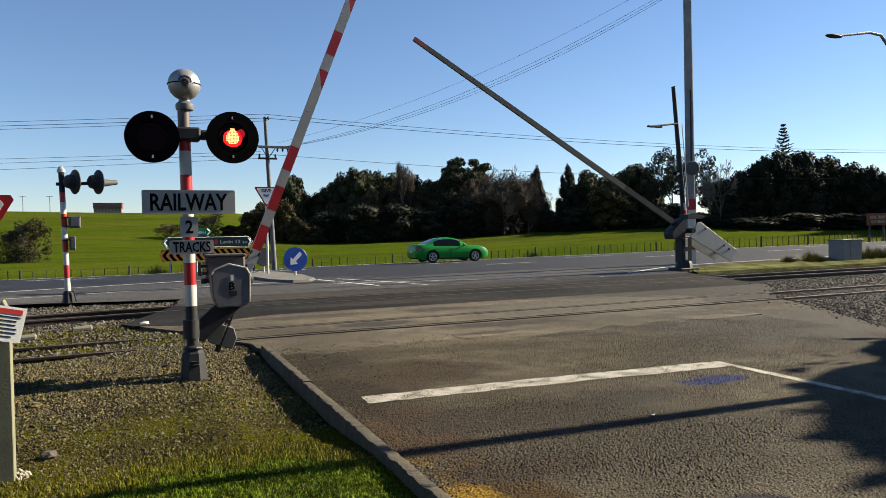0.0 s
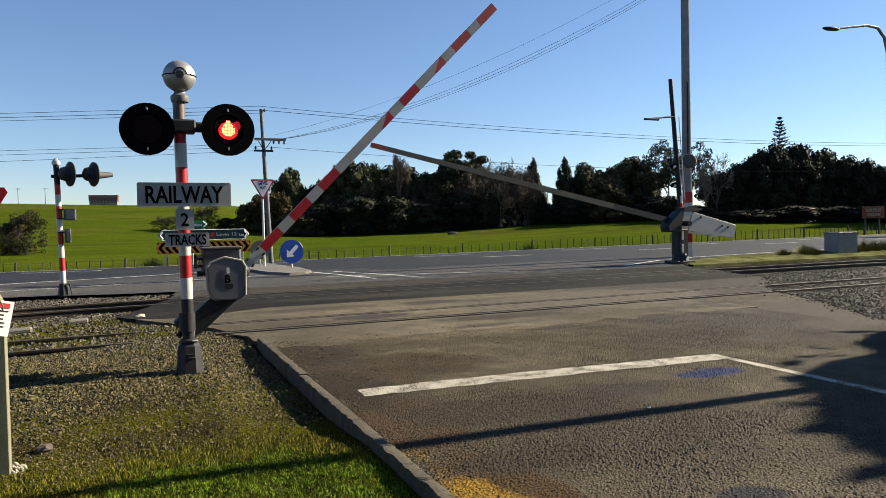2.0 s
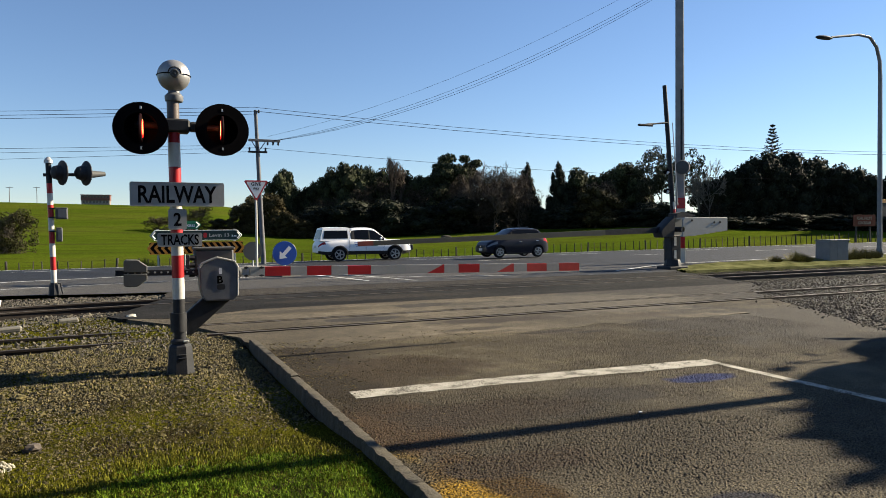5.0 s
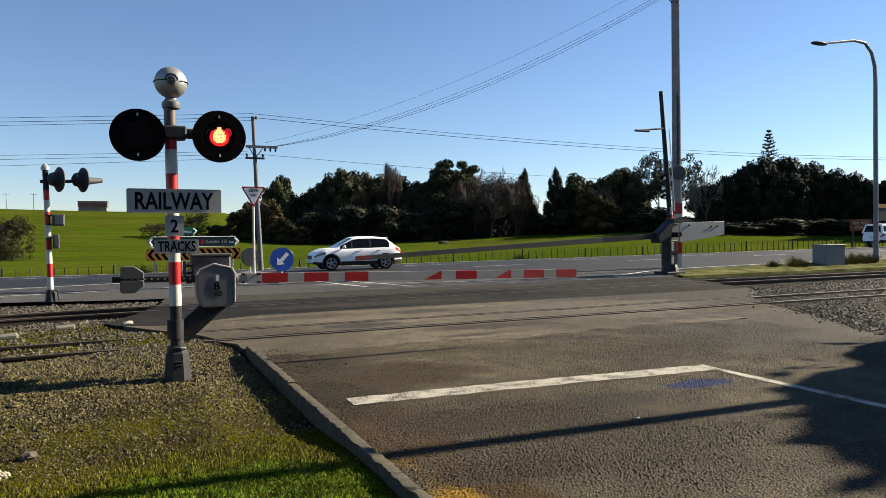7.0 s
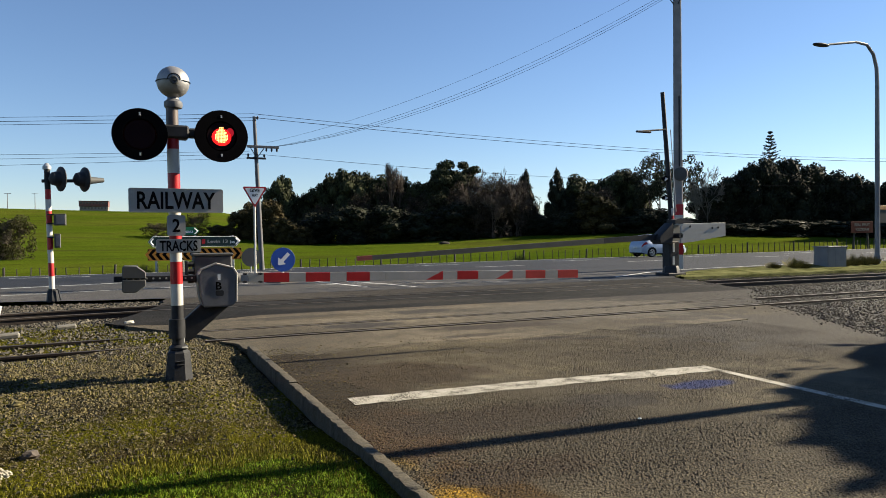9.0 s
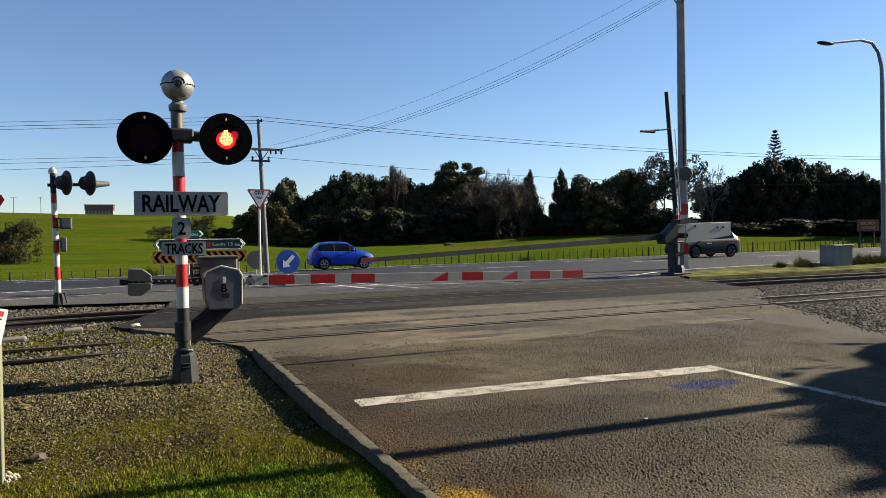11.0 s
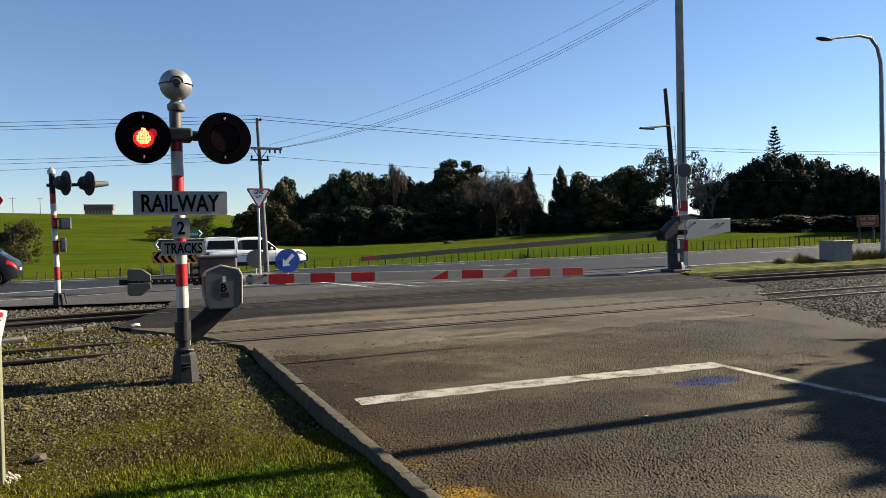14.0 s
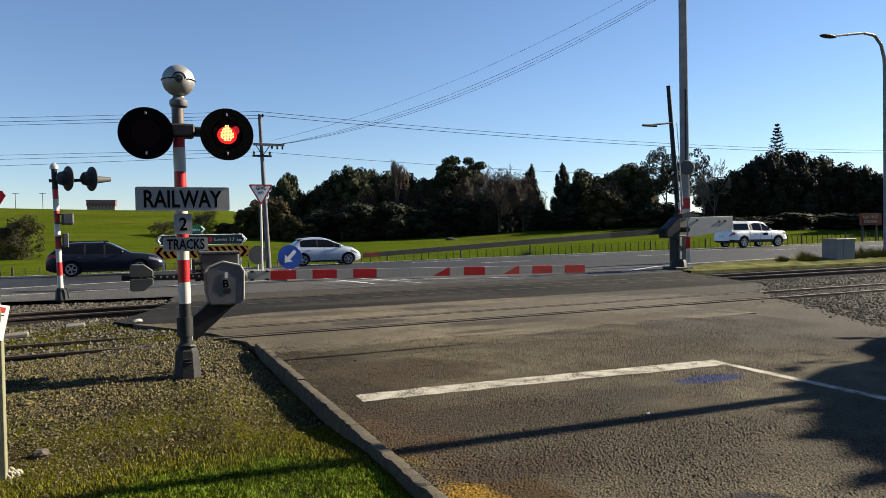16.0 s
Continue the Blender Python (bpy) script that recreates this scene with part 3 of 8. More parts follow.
def scatter_stones(name, count, region, size, seed, material, label, zfun, flat=0.7):
    """Loose stones as one mesh: count octahedra, knocked out of shape, at points that region() accepts."""
    rng = np.random.default_rng(seed)
    base = np.array([[1, 0, 0], [-1, 0, 0], [0, 1, 0], [0, -1, 0], [0, 0, 1], [0, 0, -1]], float)
    tri = np.array([[0, 2, 4], [2, 1, 4], [1, 3, 4], [3, 0, 4], [2, 0, 5], [1, 2, 5], [3, 1, 5], [0, 3, 5]])
    pts = region(rng, count)
    n = len(pts)
    s = size * np.minimum(rng.lognormal(0, 0.42, n), 2.1) * np.clip(0.55 + 0.15 * (pts[:, 1] - 5.0), 0.6, 1.0)
    v = base[None] * rng.uniform(0.55, 1.25, (n, 6, 1)) + rng.normal(0, 0.22, (n, 6, 3))
    a = rng.uniform(0, 6.28, n)
    c, d = np.cos(a), np.sin(a)
    x = v[..., 0] * c[:, None] - v[..., 1] * d[:, None]
    y = v[..., 0] * d[:, None] + v[..., 1] * c[:, None]
    v = np.stack([x, y, v[..., 2] * flat], -1) * s[:, None, None]
    z = zfun(pts)
    v += np.stack([pts[:, 0], pts[:, 1], z + s * 0.2], -1)[:, None]
    f = (tri[None] + 6 * np.arange(n)[:, None, None]).reshape(-1, 3)
    return tagged(soup(name, v.reshape(-1, 3).tolist(), f.tolist(), material), label, "gravel", "", "stuff")


def verge_z(x, y):
    """The verge: uneven, low along the kerb, level with the siding's rails and lowest within them."""
    z = -0.022 + 0.022 * noise.noise((x * 1.3, y * 1.3, 0)) + 0.010 * noise.noise((x * 5, y * 5, 3))
    far = float(smooth01(np.array((y - 8.6) / 1.2)))
    z += (1 - far) * -0.085 * float(smooth01(np.array((x - 0.45) / 0.6))) * float(0.10 + 0.90 * smooth01(np.array((y - 4.5) / 1.3)))
    z -= 0.03 * far
    z -= 0.045 * float(smooth01(np.array((-0.1 - x) / 0.9))) * float(smooth01(np.array((y - 9.7) / 0.5)) * smooth01(np.array((12.5 - y) / 0.6)))
    return z - 0.06 * float(smooth01(np.array((y - 13.6) / 0.8)))


_VX, _VY = np.linspace(-12, 2, 281), np.linspace(0, 15, 301)
_VZ = np.array([[verge_z(x, y) for x in _VX] for y in _VY])


def verge_at(p):
    """Verge height under many points (x, y) at once."""
    u = np.clip((p[:, 0] + 12) / 0.05, 0, 279.99)
    v = np.clip(p[:, 1] / 0.05, 0, 299.99)
    i, j = u.astype(int), v.astype(int)
    a, b = u - i, v - j
    return (_VZ[j, i] * (1 - a) + _VZ[j, i + 1] * a) * (1 - b) + (_VZ[j + 1, i] * (1 - a) + _VZ[j + 1, i + 1] * a) * b


def build_yard():
    # trodden verge beside the side road
    xs, ys = np.linspace(-9, 1.40, 130), np.linspace(-4, 14.4, 200)
    verts = [(x, y, verge_z(x, y)) for y in ys for x in xs]
    faces = [(j * 130 + i, j * 130 + i + 1, (j + 1) * 130 + i + 1, (j + 1) * 130 + i) for j in range(199) for i in range(129)]
    tagged(soup("verge", verts, faces, M["verge"], True), "trodden gravelly verge with moss and thin grass", "ground", "", "structure")
    # ballast beds on both sides of the crossing
    def bed(name, pts, z, lab):
        bm = slab(bmesh.new(), pts, z - 0.05, z)
        bmesh.ops.triangulate(bm, faces=[f for f in bm.faces if len(f.verts) > 4])
        setting(name, bm, M["ballast_bed"], lab, "ground", None)
    bed("ballast_west", [(-40, 9.0), (-9, 9.6), (-8.9, 13.9), (-0.4, 13.9), (0.35, 16), (0.75, 18.3), (-0.6, 18.5), (-2.6, 19.15), (-12, 18.9), (-40, 18.7)], -0.145, "stony ballast bed under the tracks")
    bed("ballast_east", [(10.3, -6), (9.3, 6.1), (12.3, 11.1), (14.8, 13.5), (15.0, 13.9), (90, 13.9), (90, -6)], -0.045, "stony brown ground round the siding")
    bed("ballast_east_main", [(15.0, 13.9), (17.2, 18.3), (90, 18.3), (90, 13.9)], -0.145, "stony ballast bed under the main line")
    bm = bmesh.new()
    prev = None
    rng = random.Random(4)
    for x in [17.3, 17.7, 18.3, 19.2, 20.6, 22.0, 24.0] + list(np.arange(26, 150, 3.0)):
        y1 = float(np.interp(x, [17.3, 17.6, 19.0, 21.0, 24, 160], [18.6, 19.1, 19.9, 20.35, 20.45, 19.3])) + 0.12
        col = [bm.verts.new((x, 18.35 + (y1 - 18.35) * k / 6, 0.012 + lift(x, 18.35 + (y1 - 18.35) * k / 6) + (rng.uniform(0, 0.05) if 0 < k < 6 else 0))) for k in range(7)]
        col = [bm.verts.new((x, 18.33, -0.12))] + col
        if prev:
            for k in range(7):
                bm.faces.new((prev[k], col[k], col[k + 1], prev[k + 1]))
        prev = col
    setting("verge_east", bm, M["rough_grass"], "rough grass strip between railway and highway", "ground", None)


def build_yard_wall():
    # added behind the camera to darken reflections and cut low sky light
    bm = box(bmesh.new(), -4, -16.2, 3.0, 72, 0.3, 6.6, 0.02)
    box(bm, -4, -16.2, 6.35, 72.2, 0.44, 0.10, 0.01)
    setting("unseen_wall_south", bm, M["timber_dark"], "plain dark wall added out of view to block low sky light", "wall")


build_ground()
build_roads()
build_yard_wall()
build_markings()
build_yard()
build_track("siding_track", RAILS_NEAR, "rusty old siding track let into the road", True)
build_track("main_track", RAILS_MAIN, "main line track with worn rail heads", False)


# ---- the crossing's signals, gates and signs ----
def striped_post(parent, r, bands, x=0.0, y=0.0, lean=0.0):
    """A round post in painted bands; bands: (z0, z1, material key)."""
    for z0, z1, k in bands:
        bm = rod(bmesh.new(), (x + lean * z0, y, z0), (x + lean * z1, y, z1), r, r, 20)
        part("band", bm, M[k], parent)


def lens_mesh():
    """A lens disc: lit diodes on one face (towards -y), dark glass on the other."""
    bm = bmesh.new()
    lathe(bm, [(0.145, -0.012), (0.15, 0.0), (0.145, 0.012)], 28, pose(0, 0, 0, 90))
    for f in bm.faces:
        f.material_index = 2
    lathe(bm, [(0.10, 0.0), (0.10, 0.003)], 24, Matrix.Translation((0, -0.012, -0.01)) @ pose(0, 0, 0, 90))
    for f in [f for f in bm.faces if f.calc_center_median().y < -0.0121]:
        f.material_index = 2
    for i in range(-6, 7):
        for j in range(-7, 8):
            x, z = i * 0.0150, j * 0.0150
            width = 0.086 if z < 0.005 else 0.086 - (z - 0.005) * 0.80
            d = math.hypot(x / max(width, 0.004), 0 if z > 0 else z / 0.085)
            if d < 1 and -0.085 < z < 0.105:
                k = len(bm.faces)
                s = 0.0053
                vs = [bm.verts.new((x + a * s, -0.0165, z + b * s)) for a, b in ((-1, -1), (1, -1), (1, 1), (-1, 1))]
                bm.faces.new(vs).material_index = 1 if d < 0.86 else 0
    # red glow spread over the lens and one gleam in its rim
    for cx, cz, rx, rz, k_ in ((0.0, -0.010, 0.100, 0.092, 0), (0.088, 0.045, 0.040, 0.048, 3)):
        vs = [bm.verts.new((cx + rx * math.cos(2 * math.pi * k / 18), -0.0155, cz + rz * math.sin(2 * math.pi * k / 18))) for k in range(18)]
        bm.faces.new(vs).material_index = k_
    return mesh_of("lens", bm, [M["led_red"], M["led_core"], M["lens_dark"], M["lens_gleam"]], 40)


def lamp_head(parent, x, z, y=-0.16, r=0.28, turn=0.0):
    """A round black target board with a hollow lamp can and its own lens, which turns between lit and dark."""
    bm = bmesh.new()
    outer, inner = [], []
    n = 48
    for k in range(n):
        a = 2 * math.pi * k / n
        outer.append((r * math.cos(a), r * math.sin(a)))
        inner.append((0.158 * math.cos(a), 0.158 * math.sin(a)))
    rings = []
    for pts, yy in ((inner, 0.16), (inner, -0.004), (outer, -0.004), (outer, 0.02), ([(p * 0.62, q * 0.62) for p, q in outer], 0.04), ([(p * 0.60, q * 0.60) for p, q in outer], 0.18)):
        rings.append([bm.verts.new((a, yy, b)) for a, b in pts])
    for a, b in zip(rings, rings[1:]):
        for k in range(n):
            bm.faces.new((a[k], a[(k + 1) % n], b[(k + 1) % n], b[k]))
    bm.faces.new(rings[0])
    bm.faces.new(rings[-1][::-1])
    lamp = part("lamp", bm, M["black"], parent, "round black lamp board with a red lens", 40, pose(x, y, z, 0, 0, turn))
    for dz in (0.205, -0.20):
        part("latch", box(bmesh.new(), 0, -0.005, dz, 0.016, 0.004, 0.030, 0.001), M["galv"], lamp, "small pale latch mark")
    return lamp


LENSES = {}


M["collar_brown"] = mat("brown_post_top", (0.10, 0.075, 0.065), 0.5, vary=0.4, scale=8, fine=60)


def build_near_signal():
    s = thing("crossing_signal", "red and white banded railway crossing signal with two lamps", "railway signal", pose(0.48, 7.86, -0.02))
    base = bmesh.new()
    lathe(base, [(0.145, 0.0), (0.142, 0.03), (0.122, 0.25), (0.118, 0.28), (0.09, 0.31)], 8, pose(0, 0, 0, 0, 0, 22.5))
    base = part("base", base, M["dark_iron"], s, "tapered dark cast-iron pedestal", 25)
    part("rib", box(bmesh.new(), 0.01, -0.128, 0.20, 0.08, 0.02, 0.012, 0.003), M["dark_iron"], base)
    part("rib", box(bmesh.new(), 0.01, -0.130, 0.165, 0.08, 0.02, 0.012, 0.003), M["dark_iron"], base)
    part("collar", lathe(bmesh.new(), [(0.085, 0.305), (0.095, 0.315), (0.095, 0.34), (0.07, 0.36)], 16), M["dark_iron"], s)
    part("rag", box(bmesh.new(), 0.05, -0.085, 0.335, 0.06, 0.03, 0.022, 0.009), M["plate_grey"], s, "scrap of pale cloth")
    ln = -0.011
    striped_post(s, 0.061, [(0.30, 0.776, "dark_iron"), (0.776, 1.0, "white"), (1.0, 1.235, "red"), (1.235, 1.47, "white"), (1.47, 1.70, "red"), (1.70, 1.93, "white"), (1.93, 2.16, "red"), (2.16, 2.41, "white"), (2.41, 2.53, "red"), (2.53, 2.90, "collar_brown")], lean=ln)
    top = ln * 2.9 + 0.014
    part("cap", lathe(bmesh.new(), [(0.085, 2.84), (0.092, 2.86), (0.092, 2.90), (0.06, 2.93), (0.05, 2.985), (0.06, 3.0)], 20, Matrix.Translation((top, 0, 0))), M["grey_paint"], s)
    bell = bmesh.new()
    ball(bell, (top, -0.02, 3.105), 0.163, 1, 0.95, 1, 32, 20)
    bell = part("bell", bell, M["aluminium"], s, "round silver bell housing")
    seam = bmesh.new()
    for k in range(24):
        a = 2 * math.pi * k / 24
        if -1.9 < a - 2 * math.pi < -1.25 or 4.35 < a < 5.05:
            continue
        b = a + 2 * math.pi / 24
        rod(seam, (top + 0.168 * math.cos(a), -0.02 + 0.160 * math.sin(a), 3.105), (top + 0.168 * math.cos(b), -0.02 + 0.160 * math.sin(b), 3.105), 0.0045, n=5)
    part("seam", seam, M["black"], bell)
    arch = bmesh.new()
    for k in range(10):
        a, b = radians(180 * k / 10), radians(180 * (k + 1) / 10)
        p = [Vector((top + 0.062 * math.cos(v), 0, 3.105 + 0.062 * math.sin(v))) for v in (a, b)]
        for v in p:
            dx, dz = v.x - top, v.z - 3.105
            v.y = -0.02 - 0.95 * math.sqrt(max(0, 0.168 ** 2 - dx * dx - dz * dz))
        rod(arch, p[0], p[1], 0.0045, n=5)
    part("seam", arch, M["black"], bell)
    part("boss", lathe(bmesh.new(), [(0.045, 0), (0.04, 0.012), (0.03, 0.014), (0.028, 0.006), (0.012, 0.006), (0.01, 0.02)], 20, Matrix.Translation((top, -0.176, 3.10)) @ pose(0, 0, 0, 90)), M["weight_grey"], bell)
    arm = bmesh.new()
    box(arm, -0.02, 0, 2.585, 0.30, 0.18, 0.14, 0.02)
    box(arm, 0.20, 0, 2.585, 0.16, 0.10, 0.10, 0.02)
    rod(arm, (-0.40, -0.0, 2.585), (0.42, -0.0, 2.585), 0.035)
    part("crossarm", arm, M["dark_iron"], s)
    for x, z, turn, key in ((-0.345, 2.53, -2, "left"), (0.445, 2.55, 2, "right")):
        lamp = lamp_head(s, x, z, -0.15, 0.262 if key == "left" else 0.272, turn)
        lens = new("lens", lens_mesh())
        lens.parent = lamp
        lens.matrix_basis = pose(0, 0.02, 0)
        LENSES[key] = lens
    # name plates
    def board(w, h, x, z, y, words, tw, th, r=0.02):
        bm = plate(bmesh.new(), rounded(w, h, r), -0.002, 0.002)
        b = part("sign_plate", bm, M["reflect_white"], s, "grey-white plate with black letters", None, pose(x, y, z))
        for cz in (h / 2 - 0.004, -h / 2 + 0.004):
            part("edge", box(bmesh.new(), 0, -0.004, cz, w - 0.03, 0.005, 0.006), M["plate_grey"], b)
        lettering(words, tw, th, M["black"], b, pose(0, -0.0045, 0), bold=0.022)
        return b
    b = board(0.92, 0.25, -0.001, 1.87, -0.085, "RAILWAY", 0.763, 0.18)
    for bx, bz in ((-0.06, 0.105), (0.08, 0.105), (0.05, -0.105)):
        part("bolt", rod(bmesh.new(), (bx, -0.012, bz), (bx, 0.0, bz), 0.009, n=8), M["galv"], b)
    board(0.18, 0.214, -0.011, 1.612, -0.080, "2", 0.077, 0.137)
    b = board(0.437, 0.143, 0.01, 1.40, -0.082, "TRACKS", 0.371, 0.111)
    for bx, bz in ((0.03, 0.05), (0.03, -0.05)):
        part("bolt", rod(bmesh.new(), (bx, -0.012, bz), (bx, 0.0, bz), 0.009, n=8), M["galv"], b)


def arm_panels(parent, cuts, keys, h, y, taper=0.0, depth=0.045):
    total = cuts[-1]
    for x0, x1, k in zip(cuts, cuts[1:], keys):
        h0, h1 = h * (1 - taper * x0 / total), h * (1 - taper * x1 / total)
        if k.endswith("_diag"):  # repainted slantwise
            c = (x0 + x1) / 2
            part("panel", plate(bmesh.new(), [(x0, -h0 / 2), (c - 0.11, -h0 / 2), (c + 0.11, h1 / 2), (x0, h1 / 2)], y, y + depth), M["reflect_white"], parent)
            part("panel", plate(bmesh.new(), [(c - 0.11, -h0 / 2), (x1, -h0 / 2), (x1, h1 / 2), (c + 0.11, h1 / 2)], y, y + depth), M[k[:-5]], parent)
            continue
        part("panel", plate(bmesh.new(), [(x0 + 0.001, -h0 / 2), (x1 - 0.001, -h1 / 2), (x1 - 0.001, h1 / 2), (x0 + 0.001, h0 / 2)], y, y + depth), M[k], parent)


NEAR_PIVOT, FAR_PIVOT = (1.066, 8.1, 1.012), (17.56, 19.2, 1.42)
NEAR_CUTS = (0.17, 0.34, 0.63, 0.82, 1.11, 1.31, 1.60, 1.80, 2.04, 2.32, 2.57, 2.77, 3.07, 3.30, 3.58, 3.78, 4.09, 4.29, 4.62)
NEAR_KEYS = ("plate_grey", "red", "reflect_white", "red", "reflect_white", "red", "reflect_white", "plate_grey", "reflect_white", "red_diag", "reflect_white", "red", "reflect_white", "red_faded_diag", "reflect_white", "red_faded", "reflect_white", "red_faded")
GATES = {}


def build_near_gate():
    g = thing("barrier_gate", "grey level-crossing gate machine with a striped boom", "barrier gate", pose(*NEAR_PIVOT))
    # machine box with a gabled front, standing on a dark raking bracket off the signal post
    out = [(-0.215, -0.15), (-0.17, -0.275), (0.16, -0.275), (0.20, -0.23), (0.212, 0.09), (0.17, 0.145), (-0.03, 0.19), (-0.19, 0.13), (-0.225, 0.09)]
    bm = plate(bmesh.new(), [(x * 0.92 - 0.172, z - 0.025) for x, z in out], -0.20, 0.10)
    bmesh.ops.bevel(bm, geom=list(bm.edges), offset=0.014, segments=2, affect="EDGES")
    body = part("housing", bm, M["grey_paint"], g, "grey painted machine housing with a gabled lid")
    lettering("1", 0.030, 0.064, M["sign_white"], body, pose(-0.165, -0.2035, 0.022), bold=0.02)
    lettering("B", 0.060, 0.085, M["black"], body, pose(-0.170, -0.2035, -0.07))
    part("smudge", plate(bmesh.new(), rounded(0.085, 0.06, 0.02), -0.2025, -0.2015), M["dark_iron"], body, "dark overpainted patch", None, pose(-0.16, 0, -0.15))
    lid = bmesh.new()
    for (x0, z0), (x1, z1) in zip([(-0.379, 0.065), (-0.347, 0.11), (-0.200, 0.17)], [(-0.347, 0.11), (-0.200, 0.17), (-0.016, 0.123)]):
        rod(lid, (x0, -0.195, z0), (x1, -0.195, z1), 0.012, n=6)
    rod(lid, (-0.016, -0.195, 0.123), (0.021, -0.195, 0.055), 0.012, n=6)
    rod(lid, (0.021, -0.195, 0.055), (0.014, -0.195, -0.25), 0.010, n=6)
    part("rim", lid, M["plate_grey"], body, "paler folded lid edge")
    back = box(bmesh.new(), -0.19, 0.22, 0.10, 0.42, 0.22, 0.30, 0.02)
    box(back, -0.19, 0.22, 0.262, 0.44, 0.24, 0.03, 0.008)
    part("rear_housing", back, M["weight_grey"], g)
    for z in (0.16, 0.08, -0.02):
        part("terminal", rod(bmesh.new(), (-0.46, 0.12, z), (-0.40, 0.12, z), 0.03, n=8), M["dark_iron"], g)
    part("gland", box(bmesh.new(), -0.47, 0.12, 0.12, 0.04, 0.06, 0.16, 0.01), M["dark_iron"], g)
    br = bmesh.new()
    pts = [(-0.53, -0.66), (-0.46, -0.655), (-0.02, -0.27), (-0.34, -0.27), (-0.53, -0.44)]
    plate(br, pts, -0.12, 0.0)
    bmesh.ops.bevel(br, geom=list(br.edges), offset=0.008, segments=1, affect="EDGES")
    part("bracket", br, M["dark_iron"], g, "dark raking steel bracket")
    part("clamp", rod(bmesh.new(), (-0.60, -0.24, -0.60), (-0.60, -0.24, -0.40), 0.082, n=16), M["dark_iron"], g)
    part("conduit", rod(bmesh.new(), (-0.535, -0.20, -0.66), (-0.535, -0.20, -0.42), 0.012, n=8), M["galv"], g)
    # boom
    arm = bmesh.new()
    lathe(arm, [(0.07, -0.06), (0.08, -0.04), (0.08, 0.10), (0.05, 0.13)], 18, pose(0, 0, 0, 90))
    arm = part("boom", arm, M["dark_iron"], g, "boom in red and grey-white panels")
    part("socket", box(bmesh.new(), 0.14, -0.005, 0, 0.26, 0.02, 0.085, 0.006), M["galv"], arm)
    arm_panels(arm, NEAR_CUTS, NEAR_KEYS, 0.107, -0.03)
    for cx in (0.13, 0.30):
        for cz in (0.045, -0.045):
            part("bolt", box(rod(bmesh.new(), (cx, -0.05, cz), (cx, -0.028, cz), 0.014, n=8), cx, -0.045, cz, 0.05, 0.012, 0.018, 0.003), M["dark_iron"], arm)
    spine = box(bmesh.new(), 2.4, 0.028, 0, 4.4, 0.02, 0.03, 0.004)
    part("spine", spine, M["galv"], arm)
    cw = bmesh.new()
    box(cw, -0.62, 0.03, 0, 1.16, 0.025, 0.062, 0.004)
    cw = part("counterweight", cw, M["dark_iron"], g, "drilled bar carrying grey weights")
    for k in range(12):
        part("hole", rod(bmesh.new(), (-0.36 - 0.065 * k, 0.0155, 0.004), (-0.36 - 0.065 * k, 0.0185, 0.004), 0.011, n=8), M["plate_grey"], cw)
    for sy in (-0.045, 0.05):
        for sgn in (1, -1):
            w = [(-1.12, 0.006), (-1.12, 0.125), (-1.10, 0.142), (-0.985, 0.142), (-0.89, 0.075), (-0.89, 0.006)]
            bm = plate(bmesh.new(), [(x, z * sgn) for x, z in w], sy, sy + 0.055)
            bmesh.ops.bevel(bm, geom=list(bm.edges), offset=0.008, segments=1, affect="EDGES")
            part("weight", bm, M["weight_grey"], cw)
    GATES["near_arm"], GATES["near_weight"] = arm, cw


# far boom's grey-green, with its shade put into the colour
M["boom_shade"] = mat("shaded_grey_green_boom", (0.060, 0.058, 0.044), 0.7, vary=0.3, scale=2, fine=40)
M["boom_red"] = mat("dark_red_boom", (0.20, 0.035, 0.025), 0.7, vary=0.3, scale=2, fine=40)


